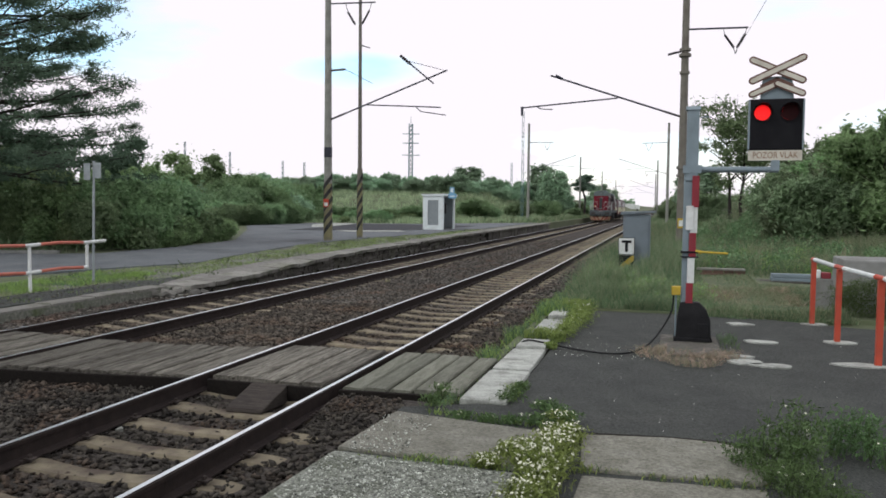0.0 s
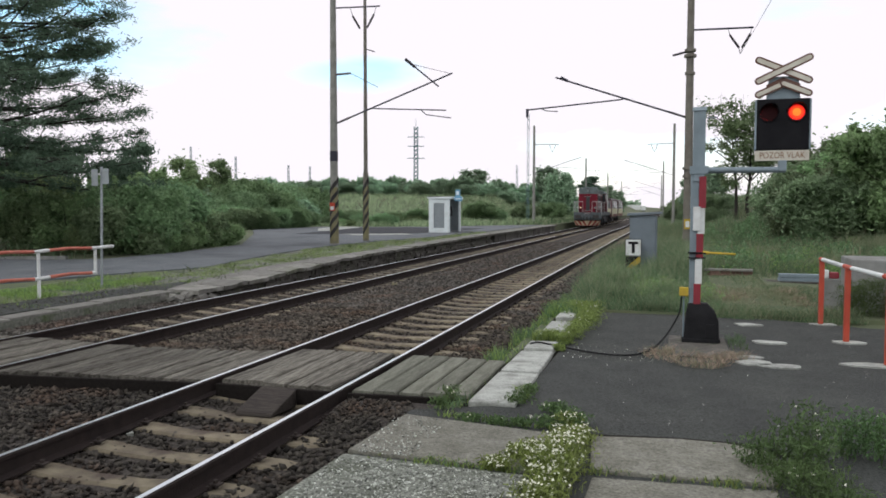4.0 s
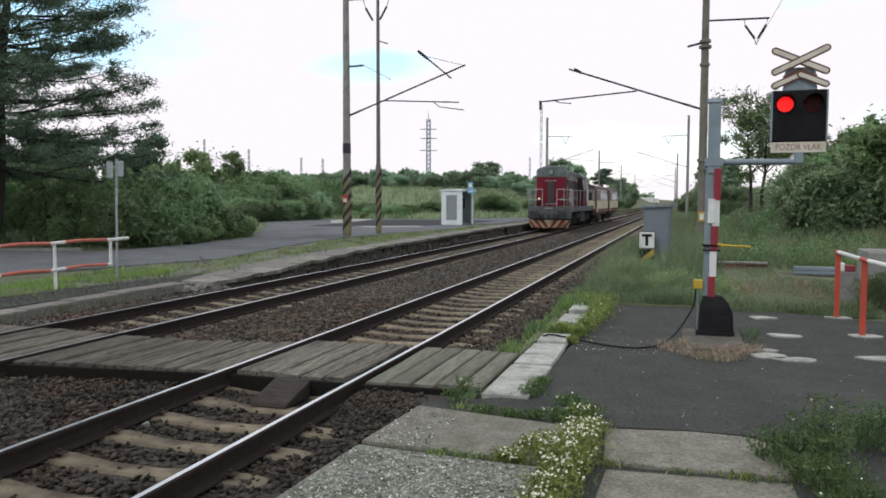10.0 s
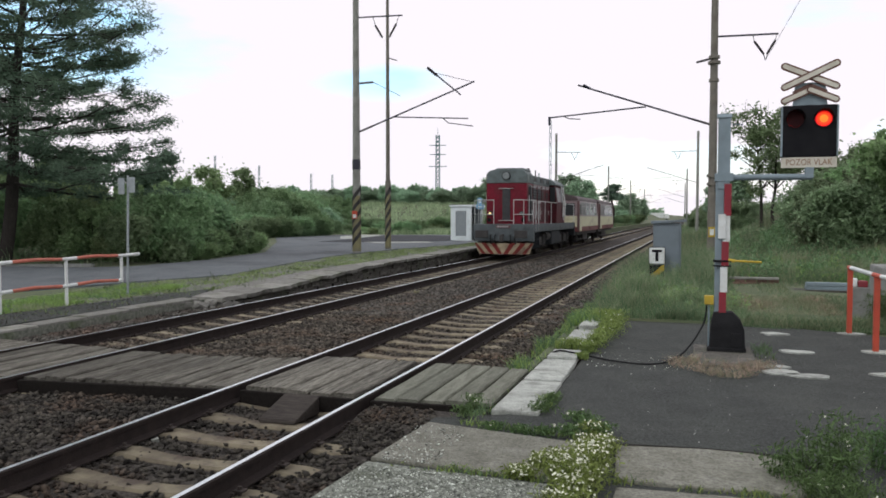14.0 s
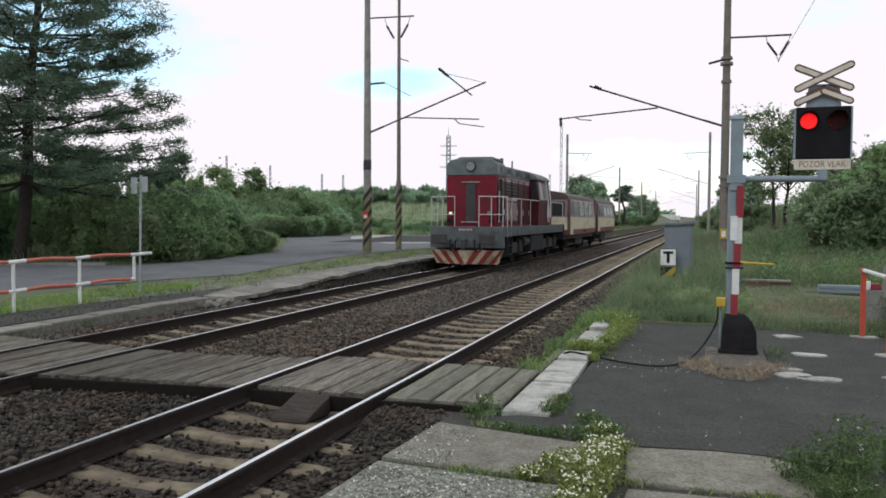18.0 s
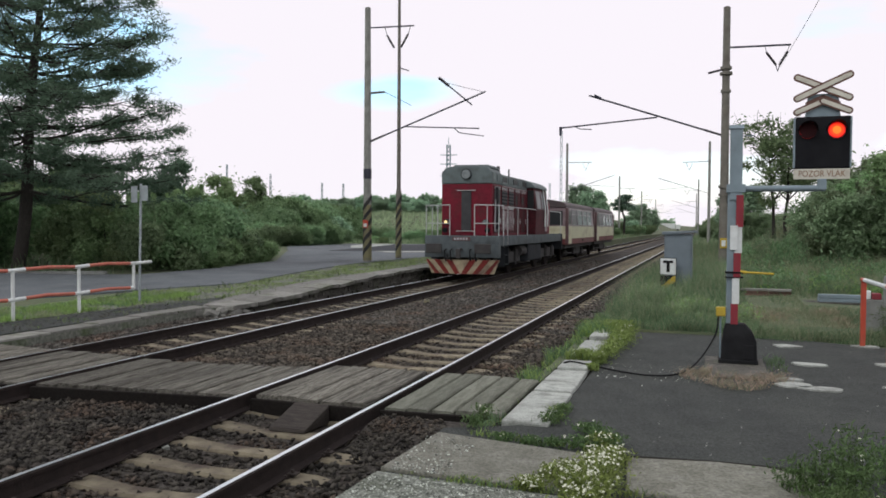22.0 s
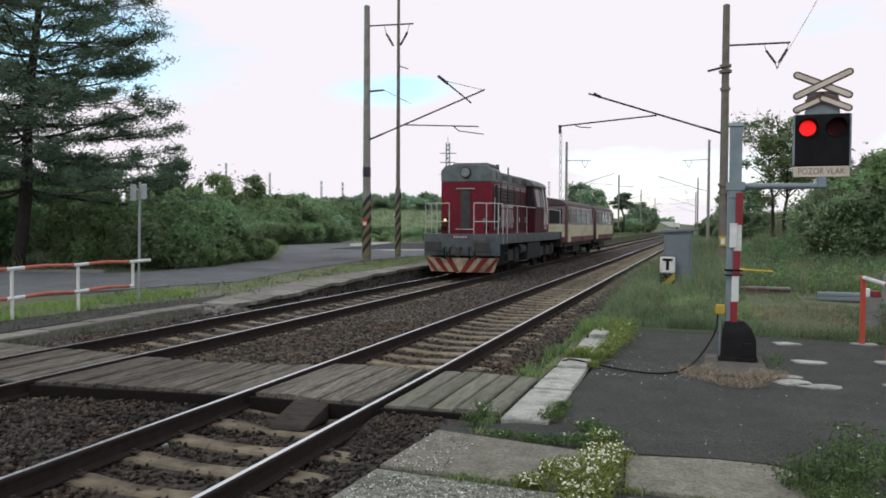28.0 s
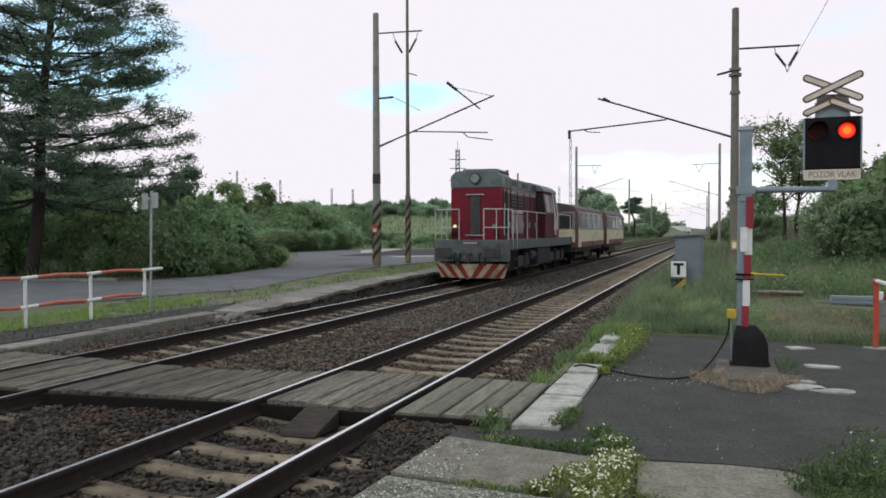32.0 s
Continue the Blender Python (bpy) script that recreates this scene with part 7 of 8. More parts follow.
small = tree_proto(210, 4.6, 2.9, 0.11, 9000, LEAF_B, "small light green tree above the thicket", core=0.36, name="small_tree", group="")
small.matrix_basis = pose(-34.2, 49.4, float(lay(-34.2, 49.4)), 0, 0, 30)
dark_tree = tree_proto(212, 4.4, 2.0, 0.085, 9000, NEEDLES, "small dense dark tree beside the pine", core=0.42, low=0.35, name="small_tree", group="")
dark_tree.matrix_basis = pose(-24.1, 30.0, float(lay(-24.1, 30.0)), 0, 0, 60)
slim = tree_proto(211, 5.2, 2.5, 0.11, 7000, LEAF_C, "slim airy young tree above the thicket", core=0.3, low=0.2, name="small_tree", group="")
slim.matrix_basis = pose(-35.7, 55.5, float(lay(-35.7, 55.5)), 0, 0, 120)
put(trees[0], -32.6, 128, 0.7, 20).scale = (0.86, 0.86, 0.56)
put(trees[2], -28.4, 128, 0.5, 80).scale = (0.56, 0.56, 0.44)
put(trees[2], -24.5, 130, 0.4, 10)
for x, y, s, k in ((-16.6, 117, 0.86, 0), (-18.4, 120, 0.78, 0), (-14.9, 121, 0.62, 1), (-20.6, 122, 0.5, 1), (-13.4, 150, 0.5, 1), (-15.0, 160, 0.6, 1), (-19, 150, 0.8, 1), (-15.5, 190, 0.8, 0), (-17, 205, 0.9, 1), (-14.5, 220, 0.8, 0)):
    put(trees[k], x, y, s, r3.uniform(0, 360), float(lay(x, y)) - 0.9 * s, "leafy green tree beside the far end of the platform track")

def flat_pine(at):
    """A leaning pine with a few flat tiers of needles."""
    rng, r2 = np.random.default_rng(5), random.Random(5)
    t = thing("umbrella_pine", "leaning dark pine with a flat arching crown far down the line", "tree", at=at)
    g, cs, us, vs = Geo(), [], [], []
    stem = [Vector((0, 0, -0.4)), Vector((0.1, 0, 2.2)), Vector((-0.5, 0, 4.2)), Vector((-0.7, 0, 5.6))]
    for a, b, r in zip(stem, stem[1:], (0.2, 0.16, 0.11)):
        g.tube(a, b, r, r * 0.75, 7)
    for b in range(17):
        root = stem[2].lerp(stem[3], r2.uniform(-0.6, 1))
        ax = r2.uniform(0, 6.283)
        ln = r2.uniform(1.0, 3.0) * (1.0 if math.cos(ax) > 0 else 0.75)
        end = root + Vector((math.cos(ax) * ln, math.sin(ax) * ln, 0.55 - 0.17 * ln * ln * 0.5))
        mid = root.lerp(end, 0.5) + Vector((0, 0, 0.35))
        g.tube(root, mid, 0.06, 0.04, 5).tube(mid, end, 0.04, 0.015, 5)
        for _ in range(9):
            q = r2.uniform(0.25, 1)
            c = (root.lerp(mid, q * 2) if q < 0.5 else mid.lerp(end, q * 2 - 1))
            m = 46
            p_ = np.array(c) + rng.normal(size=(m, 3)) * np.array([0.3, 0.3, 0.13])
            d = rng.normal(size=(m, 3))
            d /= np.linalg.norm(d, axis=1)[:, None]
            w = np.cross(d, rng.normal(size=(m, 3)))
            w /= np.linalg.norm(w, axis=1)[:, None]
            cs.append(p_), us.append(w * 0.06), vs.append(d * 0.11)
    part("trunk", g, BARK, t, "dark leaning trunk and limbs")
    part("needles", quads("needles", np.concatenate(cs), np.concatenate(us), np.concatenate(vs), [NEEDLES]), None, t, "dark needle tiers")


flat_pine((-12.5, 125, 0.9))
for x, y, s_, k in ((-12.9, 128, 0.8, 2), (-11.6, 132, 0.7, 3), (-14.2, 126, 0.9, 3), (-11.9, 145, 0.8, 2), (-11.3, 160, 0.9, 3), (-12.6, 112, 0.7, 2)):
    put(bushes[k], x, y, s_, r3.uniform(0, 360), label="bush beside the far end of the platform track")
for i in range(100):
    x = -170 + 1.5 * i + r3.uniform(-0.8, 0.8)
    y = 132 + 18 * math.sin(0.21 * i) * 0.4 + r3.uniform(-5, 10)
    put(trees[r3.choice((1, 1, 0, 2))], x, y, r3.uniform(0.30, 0.46) * (1.25 if x < -105 else 1.0), r3.uniform(0, 360), float(lay(x, y)) - 1.0, "distant tree in the hedge along the horizon")
for i in range(26):
    x, y = -150 + 4.6 * i + r3.uniform(-1, 1), 92 + r3.uniform(-6, 6) - 0.22 * i
    if x < -42:
        put(trees[r3.choice((1, 0))], x, y, r3.uniform(0.32, 0.5), r3.uniform(0, 360), float(lay(x, y)) - 0.9, "distant tree behind the thicket")

for i in range(70):
    x = -128 + 1.62 * i + r3.uniform(-0.5, 0.5)
    put(r3.choice(hedge), x, 112 + 0.02 * abs(x + 60) * 10 * r3.uniform(0, 1) + r3.uniform(-2, 4), r3.uniform(0.68, 0.98), r3.uniform(0, 360), label="distant bush in the hedge on the bank's crest")

# trees and thicket on the near-side bank
tw = tree_proto(301, 6.3, 4.2, 0.105, 7200, LEAF_C, "airy twin-trunk tree on the grassy bank", 2, 0.26, 0.16, "twin_tree", "")
tw.matrix_basis = pose(3.95, 48.0, float(lay(3.95, 48)), 0, 0, 10)
right = [(bush_proto(311, 3.5, 4.6, 0.078, 60000, LEAF_D, "tall dense olive bush on the bank behind the signal", group="bushes on the near bank", shoots=26, stretch=2.3), [True]),
         (bush_proto(312, 3.7, 4.4, 0.078, 60000, LEAF_D, "tall dark olive bush on the bank behind the signal", group="bushes on the near bank", shoots=16, stretch=2.0), [True]),
         (bush_proto(313, 4.1, 4.2, 0.08, 58000, LEAF_B, "tall light green bush with pointed shoots on the bank", group="bushes on the near bank", shoots=44, stretch=2.2), [True])]
for x, y, s, k in ((6.4, 35.5, 0.86, 1), (6.3, 33.0, 0.8, 0), (5.5, 37.2, 0.72, 1), (6.5, 38.6, 0.95, 0), (8.4, 32.5, 1.08, 2), (10.4, 31.5, 1.2, 2), (12.6, 30.5, 1.2, 0), (7.6, 37, 1.05, 2), (9.8, 36, 1.1, 1), (12.4, 35, 1.15, 0), (15, 31, 1.1, 1), (15.5, 36, 1.2, 2),
                   (18, 33, 1.2, 0), (7.6, 41, 0.95, 1), (8.5, 44, 1.1, 1), (20, 30, 1.1, 2), (11.5, 27.5, 0.55, 0), (14, 26.5, 0.75, 1), (12.2, 24.6, 0.42, 2), (10.2, 25.5, 0.32, 0), (2.55, 53, 0.56, 1), (9.4, 34.2, 1.15, 2), (11.6, 33.4, 1.2, 2)):
    put(right[k], x, y, s, r3.uniform(0, 360))
for x, y, s in ((2.2, 85, 0.6), (4.5, 92, 0.7), (3.2, 130, 0.7), (6, 150, 0.8)):
    put(trees[1], x, y, s, r3.uniform(0, 360), label="distant tree on the near-side bank")

for x, y, s_, k in ((1.6, 62, 0.4, 0), (2.6, 70, 0.45, 1), (0.9, 98, 0.6, 1), (2.2, 112, 0.7, 0), (1.2, 128, 0.7, 2), (3.5, 104, 0.8, 2), (9.6, 62, 0.8, 0), (-0.2, 160, 0.8, 1), (1.0, 185, 0.9, 0)):
    put(right[k], x, y, s_, r3.uniform(0, 360), label="leafy bush on the near bank far down the line")

# woods on the horizon
rngw = np.random.default_rng(8)
blobs = []
for i in range(420):
    a = radians(-75 + 140 * (i + rngw.uniform(0, 1)) / 420)
    d = rngw.uniform(520, 680)
    if abs(math.sin(a) * d + 8) < 14:
        continue
    s = rngw.uniform(5, 9)
    blobs.append(((math.sin(a) * d, math.cos(a) * d, rngw.uniform(0.5, 3.0)), (s, s, s * rngw.uniform(0.7, 1.1))))
p, u, v = leaf_shell(rngw, blobs, 45000, 2.0)
p[:, 2] = np.maximum(p[:, 2], 0)
tagged(new("far_woods", quads("far_woods", p, u, v, [LEAF_HAZED])), "haze-tinted green woods along the horizon", "woods", kind="stuff")

# ---- grass and weeds ----
def turf(name, n, region, hgt, wid, mats, label, seed, keep=None, dry=0.0, lean=0.48, z=None, bias=1.0, category="grass", low=None, grain=0.9, gate=-0.18, up=0.0):
    rng = np.random.default_rng(seed)
    x = rng.uniform(region[0], region[1], n)
    y = region[2] + (region[3] - region[2]) * rng.uniform(0, 1, n) ** bias
    clump = np.array([noise.noise(Vector((a * grain, b * grain, seed))) for a, b in zip(x, y)])
    ok = clump + rng.uniform(-0.45, 0.45, n) > gate
    if keep is not None:
        ok &= keep(x, y)
    x, y, clump = x[ok], y[ok], clump[ok]
    zz = lay(x, y) - 0.02 + up if z is None else np.full(len(x), z)
    h = hgt * rng.uniform(0.45, 1.2, len(x)) * np.clip(0.85 + 0.9 * clump, 0.25, 2)
    if low is not None:
        h = h * low(x, y)
    slot = (rng.uniform(0, 1, len(x)) < dry * (1 + 1.5 * clump)).astype(int)
    me = blades(name, np.stack([x, y, zz], 1), h, wid * rng.uniform(0.6, 1.3, len(x)), mats, lean, slot, seed)
    return tagged(new(name, me), label, category, kind="stuff")


G2 = [GRASS, GRASS_DRY]
def trodden(x, y):
    """Shorter grass along the asphalt, round the cabinet's sign and before the steel stack."""
    k = 0.45 + 0.55 * step(y, 14.0, 17.5)
    k = k * np.where((x > -1.4) & (x < -0.5) & (y > 17.5) & (y < 21.4), 0.55, 1.0)
    k = k * np.where((x > 0.5) & (x < 4.9) & (y > 14.2) & (y < 20.4), 0.4, 1.0)
    k = k * np.where((x > 0.5) & (x < 2.5) & (y > 15.0) & (y < 17.4), 0.6, 1.0)
    k = k * np.where((x > 0.5) & (x < 4.6) & (y > 17.4) & (y < 20.5), 0.55, 1.0)
    return k


turf("tall_grass", 60000, (-1.95, 0.9, 13.65, 30), 0.62, 0.008, G2, "tall green meadow grass beside the equipment cabinet", 51, dry=0.3, grain=1.1, gate=-0.12, bias=1.3, low=trodden)
turf("meadow_grass", 130000, (0.4, 12, 13.5, 30), 0.42, 0.009, grain=0.7, gate=-0.1, low=trodden, mats=G2, label="rough green and straw meadow grass on the bank", seed=52, dry=0.35, bias=1.4,
     keep=lambda x, y: ~((x > 2.95) & (y > 13.5) & (y < 15.8)) & ~((x > 2.0) & (x < 4.5) & (y > 18.1) & (y < 19.9)) & (y > 13.75 - 0.27 * x))
turf("seed_stalks", 3200, (-1.9, 8, 15, 30), 0.7, 0.006, [GRASS_DRY, DRY], "sparse ripe grass stalks standing above the meadow", 96, dry=0.3, lean=0.22, grain=0.8, gate=0.1, keep=lambda x, y: ~((x > 0.3) & (x < 4.9) & (y < 20.6)))
turf("meadow_grass", 90000, (-1.95, 26, 29, 75), 0.5, 0.02, G2, "rough green and straw meadow grass on the bank", 53, dry=0.3, bias=1.2)
turf("meadow_grass", 40000, (-2.2, 14, 72, 150), 0.6, 0.05, G2, "rough green and straw grass far down the line", 67, dry=0.3, bias=1.2)
turf("meadow_grass", 30000, (-26, -10.6, 66, 150), 0.5, 0.05, G2, "rough green and straw grass far down the line", 68, dry=0.3, bias=1.2, keep=lambda x, y: (y > np.interp(x, [-26, -18, -13, -10.6], [56, 58.5, 66, 68])))
turf("edge_grass", 12000, (-1.4, 3.0, 13.3, 14.2), 0.09, 0.008, [GRASS, GRASS_DRY], "short grass along the asphalt's broken edge", 69, dry=0.3, z=-0.02, keep=lambda x, y: y > 13.93 - 0.1 * (x + 1.3) - 0.06 * (x + 1.3) ** 2)
turf("verge_grass", 105000, (-13.6, -10.3, 5, 44), 0.065, 0.011, [WEED, GRASS_DRY], "short patchy green grass on the gravel verge", 54, dry=0.4, bias=1.3, grain=1.1, gate=0.0, up=0.035,
     keep=lambda x, y: ((x > np.interp(y, [5, 13.7, 16.2, 18.4, 22.7, 26.6, 31, 36, 40], [-13.6, -13.6, -13.4, -12.2, -12.4, -12.8, -12.5, -11.4, -11.2])) & ((x < -11.6) | (y > 14.6))
                        & (x < np.interp(y, [14, 16, 19, 20.5, 22, 24], [-10.75, -10.8, -10.82, -10.6, -10.42, -10.25]))))
turf("path_grass", 1900, (-11.7, -10.45, 7, 15), 0.06, 0.010, [GRASS, WEED], "thin grass tufts on the worn path", 97, dry=0.35, grain=1.8, gate=0.22, up=0.05)
turf("verge_grass", 20000, (-13.5, -11.75, 6, 16), 0.09, 0.011, [GRASS, WEED], "bright green grass under the barrier fence", 95, dry=0.6, grain=1.2, gate=-0.15, up=0.035)
turf("bank_grass", 110000, (-75, -12.4, 57, 112), 0.5, 0.05, [GRASS, GRASS_PALE], "tall pale green grass on the far bank", 55, dry=0.85, keep=lambda x, y: (y > np.interp(x, [-75, -26, -18, -13], [40, 56, 58.5, 66])), bias=1.2)
turf("bank_grass", 26000, (-60, -17, 14, 44), 0.6, 0.02, G2, "tall pale green grass among the bushes", 56, dry=0.2,
     keep=lambda x, y: (x < np.interp(y, [12, 18.2, 19.6, 22, 28, 36.5, 45], [-60, -24.5, -18.5, -16.9, -18, -22.6, -27])))
turf("edge_grass", 9000, (-2.14, -1.79, 7.0, 30), 0.15, 0.012, [WEED, GRASS], "yellow-green weeds between ballast and edging slabs", 57, grain=1.6, gate=0.0, dry=0.4, z=-0.12, bias=1.2, keep=lambda x, y: (y > 8.9) | (x > -1.8))
turf("edge_grass", 2200, (-1.42, -1.27, 6.9, 14), 0.07, 0.012, [WEED, GRASS], "yellow-green weeds along the edging slabs", 58, dry=0.3, z=-0.01, keep=lambda x, y: (y < 7.5) | (y > 9.9))
turf("edge_grass", 500, (-1.8, -1.3, 10.25, 10.62), 0.13, 0.012, [WEED, GRASS], "yellow-green weeds over the edging slabs", 59, dry=0.3, z=0.0)
turf("edge_grass", 900, (-2.1, -1.36, 12.9, 14.2), 0.2, 0.012, [WEED, GRASS], "yellow-green weeds at the edging slabs' end", 82, dry=0.3, z=-0.05)
turf("dry_grass", 5200, (-0.35, 1.1, 9.0, 10.7), 0.085, 0.006, [DRY, GRASS_DRY], "withered brown grass round the signal's foundation", 60, dry=0.3, lean=1.1, z=0.0,
     grain=2.6, gate=-0.1, keep=lambda x, y: (((x - 0.33) / 0.62) ** 2 + ((y - 9.72) / 0.68) ** 2 < 1 + 0.35 * np.sin(7 * x + 2) * np.sin(6 * y)) & ~((x > 0.08) & (x < 0.66) & (y > 9.78)))
turf("dry_grass", 7000, (0.5, 2.5, 14.9, 17.3), 0.12, 0.008, [GRASS_DRY, DRY], "withered straw grass at the asphalt's end", 61, dry=0.3, lean=1.0, grain=1.4, gate=-0.05)
turf("joint_weeds", 200, (0.74, 1.0, 10.3, 11.2), 0.10, 0.010, [WEED_DARK, GRASS], "green weeds at the signal's foot", 62, dry=0.5, z=0.0)
turf("joint_weeds", 700, (-2.05, -0.9, 5.03, 5.16), 0.035, 0.01, [WEED, GRASS], "mossy weeds in a slab joint", 63, dry=0.3, z=0.0, grain=4.0, gate=0.12)
turf("joint_weeds", 700, (-0.5, 0.9, 5.15, 5.27), 0.045, 0.01, [WEED, GRASS], "mossy weeds in a slab joint", 64, dry=0.3, z=0.0, grain=4.0, gate=0.2)
turf("joint_weeds", 900, (-1.9, -0.8, 6.12, 6.5), 0.06, 0.011, [WEED, WEED_DARK], "green weeds behind the brown slab", 65, dry=0.4, z=0.0, keep=lambda x, y: abs(y - 6.24 + 0.12 * (x + 1.4)) < 0.06)
turf("joint_weeds", 170, (-2.02, -1.78, 6.5, 6.95), 0.16, 0.010, [GRASS, WEED], "pale green weeds at the deck's corner", 66, dry=0.3, z=-0.05)


def herbs(name, label, count, region, r, seed, leaf, n, ok, mats):
    """Broad-leaved weeds: many small leafy clumps over a stretch of meadow."""
    rng = np.random.default_rng(seed)
    blobs = []
    while len(blobs) < count:
        x, y = rng.uniform(region[0], region[1]), rng.uniform(region[2], region[3])
        if not ok(x, y) or noise.noise(Vector((x * 0.5, y * 0.5, seed))) < rng.uniform(-0.3, 0.25):
            continue
        blobs.append((x, y, r * rng.uniform(0.4, 1.4), rng.uniform(0.6, 1.8)))
    sp = np.array(blobs)[rng.integers(0, count, n)]
    d = rng.normal(0, 1, (n, 2))
    p = np.concatenate([sp[:, :2] + d * sp[:, 2:3] * 0.55, (sp[:, 2] * sp[:, 3] * rng.uniform(0, 1, n) ** 0.7 * np.exp(-0.3 * (d ** 2).sum(1)))[:, None]], 1)
    p[:, 2] += lay(p[:, 0], p[:, 1])
    t = rng.normal(size=(n, 3)) + np.array([0, 0, 0.7])
    t /= np.linalg.norm(t, axis=1)[:, None]
    w = np.cross(t, rng.normal(size=(n, 3)))
    w /= np.linalg.norm(w, axis=1)[:, None]
    k = leaf * rng.uniform(0.4, 1.1, (n, 1))
    u, v = w * k * 0.28, t * k
    return tagged(new(name, quads(name, p, u, v, mats, rng.integers(0, len(mats), n))), label, "weeds", kind="stuff")


free = lambda x, y: not (2.9 < x and y < 16.0) and not (1.5 < x < 4.9 and 17.6 < y < 20.2) and not (-1.2 < x < 0.3 and 17.4 < y < 21.6)
herbs("meadow_weeds", "leafy green weeds among the rough meadow grass", 170, (0.6, 11, 15.2, 30), 0.3, 91, 0.034, 60000, lambda x, y: free(x, y) and not (0.4 < x < 2.8 and y < 20.8), [GRASS, WEED, WEED_DARK])
herbs("meadow_weeds", "leafy green weeds along the bank's slope", 190, (1.2, 15, 21.5, 46), 0.55, 92, 0.05, 80000, free, [WEED_DARK, GRASS, LEAF_A])
herbs("cabinet_weeds", "pale green weeds round the equipment cabinet", 80, (-1.8, 0.9, 14.4, 24), 0.26, 93, 0.028, 26000, free, [WEED, LEAF_B, GRASS_DRY])
turf("verge_weeds", 16000, (-13.4, -9.8, 13.5, 44), 0.13, 0.014, [WEED, WEED_DARK], "dark weeds on the verge and over the platform's edge", 94, dry=0.6, lean=0.8, grain=2.0, gate=0.42, up=0.04, category="weeds",
     keep=lambda x, y: x > np.interp(y, [13.7, 16.2, 18.4, 22.7, 26.6, 31, 36], [-13.6, -13.4, -12.1, -12.3, -12.7, -12.4, -11.3]))


def weed(name, label, at, spots, h, leaves, flowers, seed, dark=False, size=1.0):
    """A low leafy weed, with small white blossoms where it has them."""
    rng = np.random.default_rng(seed)
    t = thing(name, label, "weed", at=at)
    k = rng.integers(0, len(spots), leaves)
    sp = np.array(spots)
    p = np.stack([sp[k, 0] + rng.normal(0, 1, leaves) * sp[k, 2], sp[k, 1] + rng.normal(0, 1, leaves) * sp[k, 2], h * sp[k, 3] * rng.uniform(0, 1, leaves) ** 0.8], 1)
    d = rng.normal(size=(leaves, 3)) + np.array([0, 0, 0.6])
    d /= np.linalg.norm(d, axis=1)[:, None]
    w = np.cross(d, rng.normal(size=(leaves, 3)))
    w /= np.linalg.norm(w, axis=1)[:, None]
    s = size * rng.uniform(0.6, 1.3, (leaves, 1))
    part("leaves", quads("leaves", p, w * 0.005 * s, d * 0.018 * s, [WEED_DARK if dark else WEED]), None, t, "narrow green leaves")
    g = Geo()
    for i in range(40):
        c = sp[rng.integers(0, len(spots))]
        x, y = c[0] + rng.normal() * c[2] * 0.5, c[1] + rng.normal() * c[2] * 0.5
        g.tube((x, y, 0), (x + rng.normal() * 0.04, y + rng.normal() * 0.04, h * c[3] * rng.uniform(0.6, 1.1)), 0.004, 0.002, 4)
    tagged(part("stalk", g, WEED_DARK, t), kind="stuff")
    if flowers:
        k = rng.integers(0, len(spots), flowers)
        q = np.stack([sp[k, 0] + rng.normal(0, 0.85, flowers) * sp[k, 2], sp[k, 1] + rng.normal(0, 0.85, flowers) * sp[k, 2], h * sp[k, 3] * rng.uniform(0.55, 1.1, flowers)], 1)
        cs, us, vs = [], [], []
        for j in range(3):
            a = rng.uniform(0, 3.14, flowers)
            cs.append(q + rng.normal(0, 0.004, (flowers, 3)))
            tilt = rng.normal(0, 0.4, (flowers, 2))
            us.append(np.stack([np.cos(a), np.sin(a), tilt[:, 0]], 1) * 0.0072)
            vs.append(np.stack([-np.sin(a), np.cos(a), tilt[:, 1]], 1) * 0.0072)
        part("blossoms", quads("blossoms", np.concatenate(cs), np.concatenate(us), np.concatenate(vs), [PETAL]), None, t, "small white blossoms")
    return t


weed("flowering_weed", "low green weed with many small white blossoms in a slab joint", (0, 0, 0),
     [(-0.70, 5.72, 0.06, 0.9), (-0.70, 5.5, 0.075, 1.1), (-0.68, 5.25, 0.085, 1.2), (-0.68, 5.0, 0.085, 1.2), (-0.70, 4.75, 0.075, 1.1), (-0.72, 4.5, 0.07, 1.0), (-0.73, 4.2, 0.07, 0.9), (-0.75, 3.9, 0.07, 0.9),
      (-0.93, 5.42, 0.05, 0.7), (-1.02, 5.4, 0.04, 0.5), (-0.85, 5.2, 0.06, 0.8), (-1.12, 5.14, 0.05, 0.4), (-0.66, 5.95, 0.06, 0.6), (-0.78, 6.3, 0.05, 0.6)], 0.15, 12000, 950, 71)
weed("leafy_weed", "low dark green weed behind a concrete slab", (0, 0, 0), [(-0.72, 6.3, 0.07, 1.0), (-0.95, 6.22, 0.06, 0.8), (-1.15, 6.2, 0.05, 0.5), (-0.95, 6.72, 0.06, 0.7), (-0.82, 6.55, 0.06, 0.7), (-1.35, 6.2, 0.05, 0.4), (-1.6, 6.25, 0.05, 0.35)], 0.11, 1700, 18, 76, True)
weed("leafy_weed", "bushy dark green weed on the concrete slabs", (0, 0, 0), [(0.60, 5.66, 0.07, 0.7), (0.72, 5.6, 0.09, 1.0), (0.84, 5.62, 0.09, 1.3), (0.95, 5.72, 0.08, 1.7), (0.90, 5.5, 0.07, 1.0), (1.02, 5.62, 0.07, 1.4)], 0.27, 2400, 6, 72, True, 1.0)
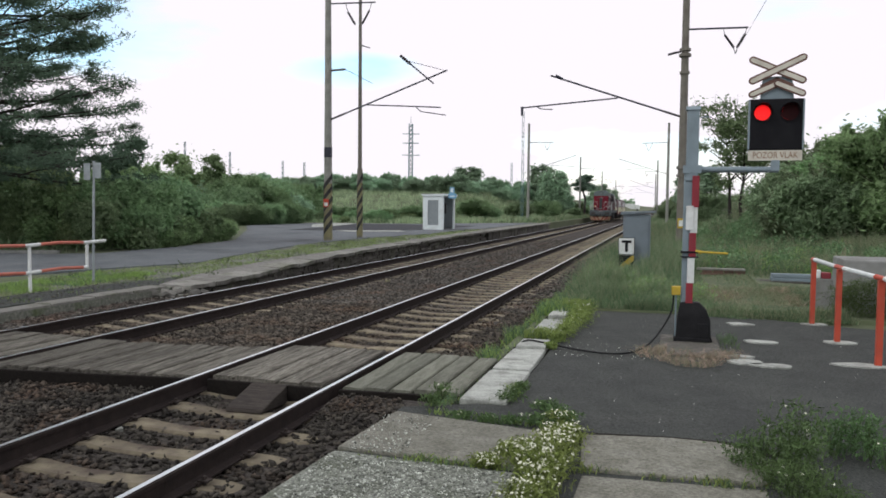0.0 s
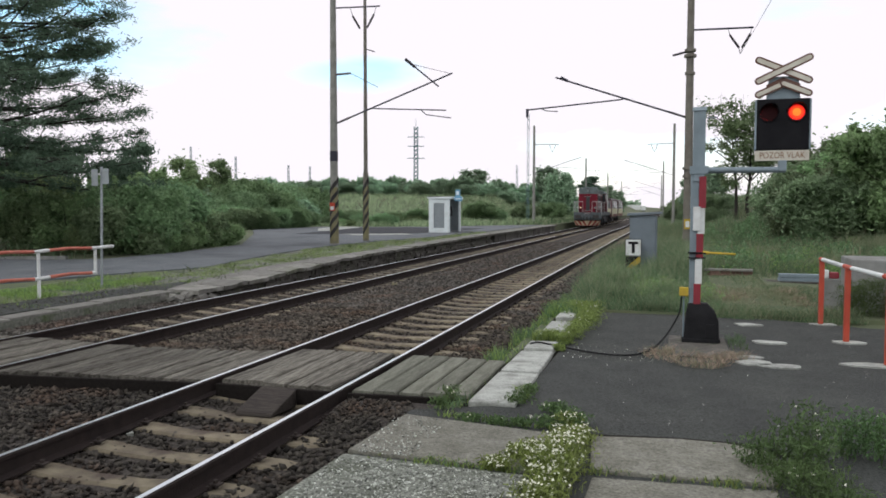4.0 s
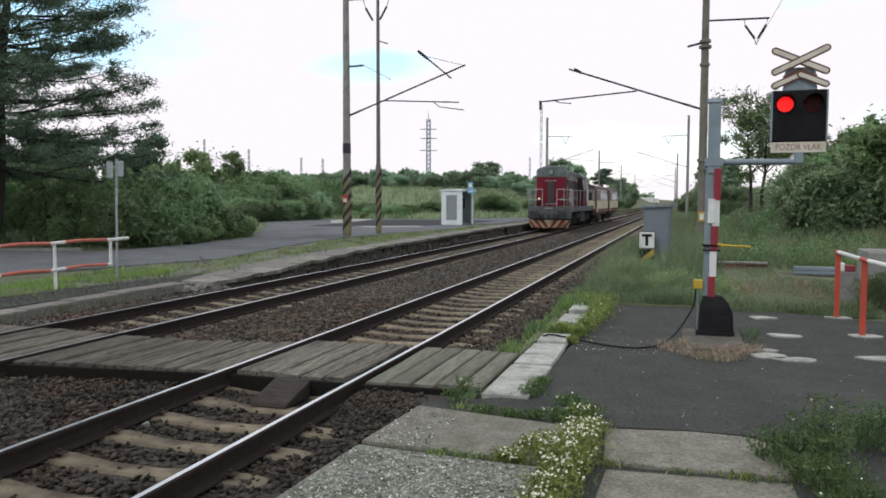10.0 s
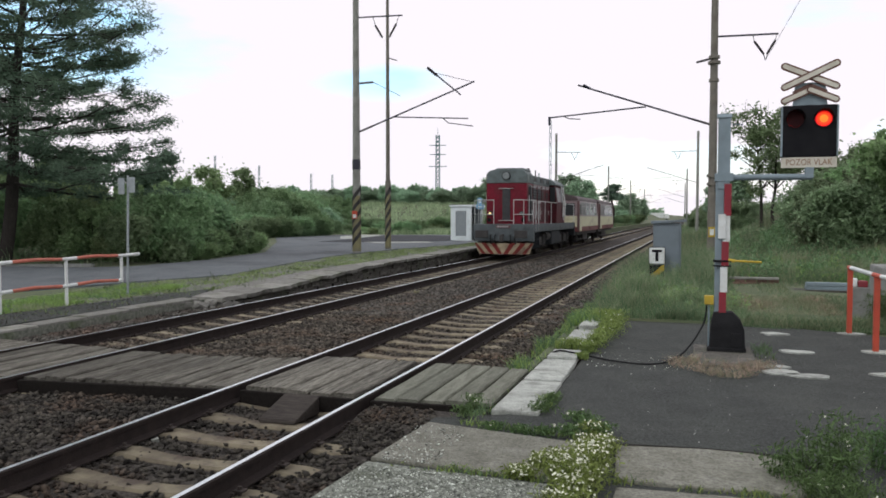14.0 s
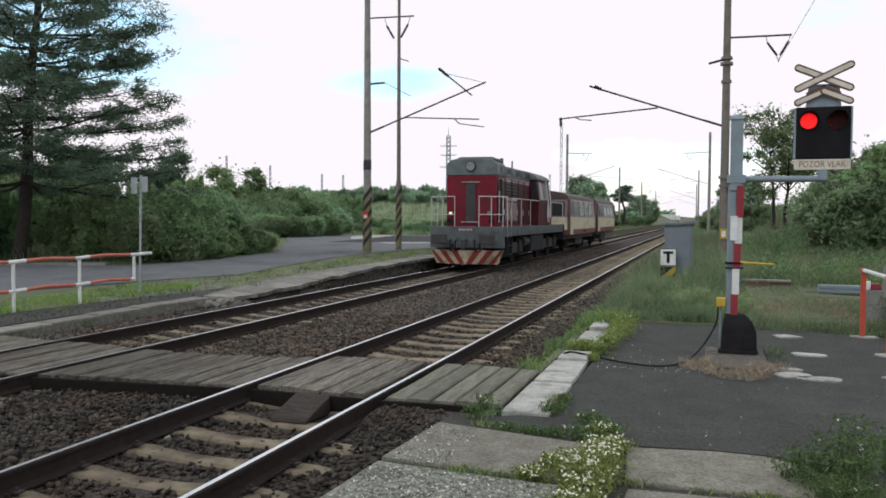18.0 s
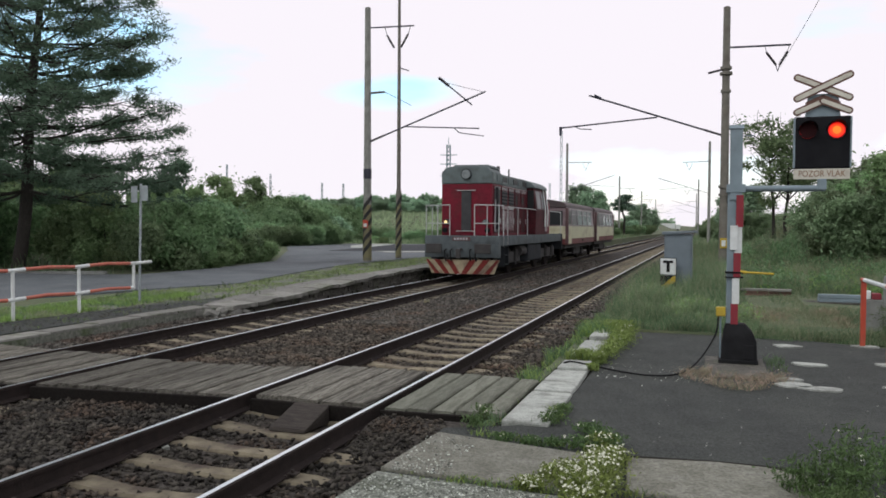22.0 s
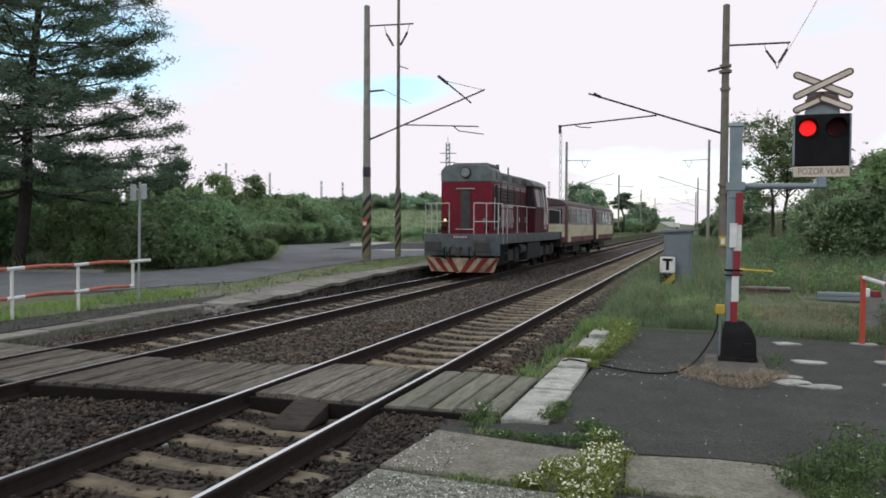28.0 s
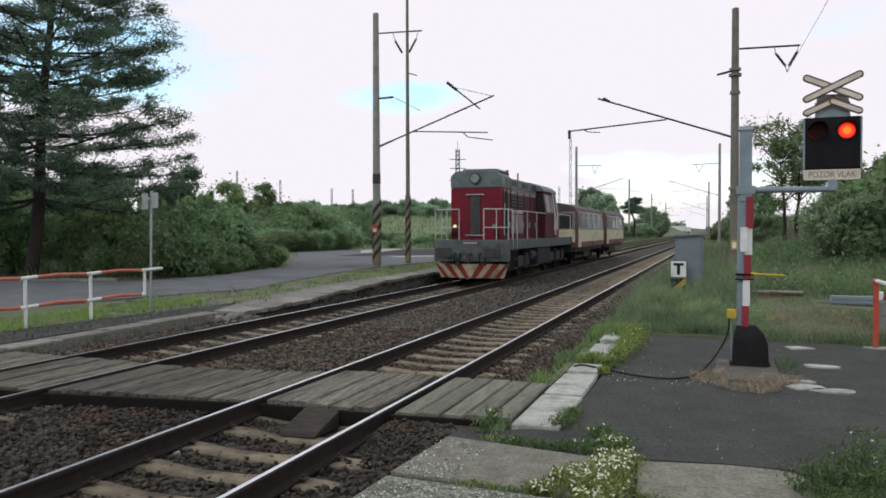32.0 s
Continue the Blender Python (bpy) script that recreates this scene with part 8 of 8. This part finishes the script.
weed("leafy_weed", "dark green weed in a slab joint", (0, 0, 0), [(0.72, 5.3, 0.06, 0.7), (0.82, 5.15, 0.07, 0.9), (0.92, 5.0, 0.08, 0.8), (0.98, 5.2, 0.07, 0.8), (1.06, 4.9, 0.07, 0.7), (0.9, 4.7, 0.08, 0.7)], 0.22, 2600, 10, 73, True, 0.8)
weed("leafy_weed", "bushy dark green weed on the concrete slabs", (0, 0, 0), [(1.26, 6.1, 0.07, 1.0), (1.36, 6.2, 0.08, 1.3), (1.46, 6.1, 0.07, 1.2), (1.56, 5.9, 0.08, 0.8)], 0.25, 1600, 4, 74, True, 1.0)
weed("leafy_weed", "yellow-green leafy weeds along the edging slabs", (0, 0, 0), [(-1.33, 9.7, 0.03, 0.3), (-1.32, 10.2, 0.05, 0.6), (-1.27, 10.6, 0.07, 0.8), (-1.24, 11.0, 0.07, 0.9), (-1.22, 11.5, 0.08, 0.9), (-1.2, 12.0, 0.09, 1.0), (-1.2, 12.5, 0.09, 1.0), (-1.25, 13.0, 0.1, 1.1), (-1.5, 13.2, 0.12, 1.0), (-1.55, 10.42, 0.07, 0.6)], 0.22, 7000, 60, 79)
weed("leafy_weed", "dark green shrubby weed before the concrete block", (0, 0, 0), [(2.95, 14.3, 0.12, 0.8), (3.1, 14.1, 0.14, 1.0), (3.35, 14.05, 0.15, 1.1), (3.65, 13.9, 0.16, 1.0), (4.0, 13.8, 0.16, 0.9)], 0.62, 9000, 0, 78, True)
weed("leafy_weed", "small green weed at the slab's edge", (0, 0, 0), [(-1.30, 7.05, 0.05, 0.6), (-1.34, 6.88, 0.05, 0.5), (-1.28, 7.3, 0.04, 0.6), (-1.92, 6.8, 0.05, 0.9), (-1.95, 6.55, 0.05, 0.6)], 0.16, 800, 6, 75, True)

# far white lorry on the road bridge beyond the line's end
lorry = thing("lorry", "tiny white lorry far off at the line's end", "lorry", at=(-18, 400, 0.3))
part("box_body", Geo().box(-5, 3, -1.2, 1.2, 1.0, 3.6), WHITE, lorry, "", 0.05)
part("driver_cab", Geo().box(3.3, 5.4, -1.2, 1.2, 0.8, 3.1), WHITE, lorry, "", 0.1)
for x in (-4, 4.3):
    part("wheel", Geo().tube((x, -1.25, 0.5), (x, 1.25, 0.5), 0.5, None, 14), RUBBER, lorry)


# ---- what moves ----
RUN = [(0, 100.6), (0.5, 97.5), (1, 94.5), (1.5, 91.5), (2, 88.5), (2.5, 85.6), (3, 82.7), (3.5, 79.9), (4.5, 74.8), (5.5, 70.1), (6, 67.3), (6.5, 64.6), (7, 61.9), (7.5, 59.4), (8, 57.0), (8.5, 54.5), (9, 51.9),
       (9.5, 49.6), (10, 47.3), (10.5, 45.0), (11, 42.9), (11.5, 41.0), (12, 39.1), (12.5, 37.4), (13, 35.8), (13.5, 34.3), (14, 32.88), (14.5, 31.6), (15.5, 29.35), (16.5, 27.56), (17, 26.84),
       (17.5, 26.27), (18, 25.8), (18.5, 25.48), (19, 25.29), (19.5, 25.26), (20, 25.26), (32, 25.26)]


def motions():
    for ob, back in ((loco, 0.0), (coach_a, 12.9), (coach_b, 12.9 + 9.4 + 1.05)):
        walk(ob, [(t, pose(FAR_C, y + back, 0)) for t, y in RUN])
    beat, on, phase = 1.127, 0.615, 5.91
    for k, (ob, x) in enumerate(rotors):
        home = Matrix.Translation((x, -0.062, 3.03))
        # the second lamp shows its bright face first in every beat, the first lamp after it
        marks = []
        n = -7
        while phase + n * beat < 33:
            start = phase + n * beat
            marks += [(start, k == 1), (start + on, k == 0)]
            n += 1
        rows, angle, bright = [], 0.0 if k == 0 else 180.0, k == 0
        rows.append((0.0, angle))
        for t, want in marks:
            if t < 0.1 or t > 31.9 or want == bright:
                continue
            for i in range(4):
                rows.append((t + (i - 1) / 30, angle + 60.0 * i))
            angle += 180.0
            bright = want
        rows.append((32.0, angle))
        walk(ob, [(t, home @ pose(0, 0, 0, 0, 0, a)) for t, a in rows])


motions()
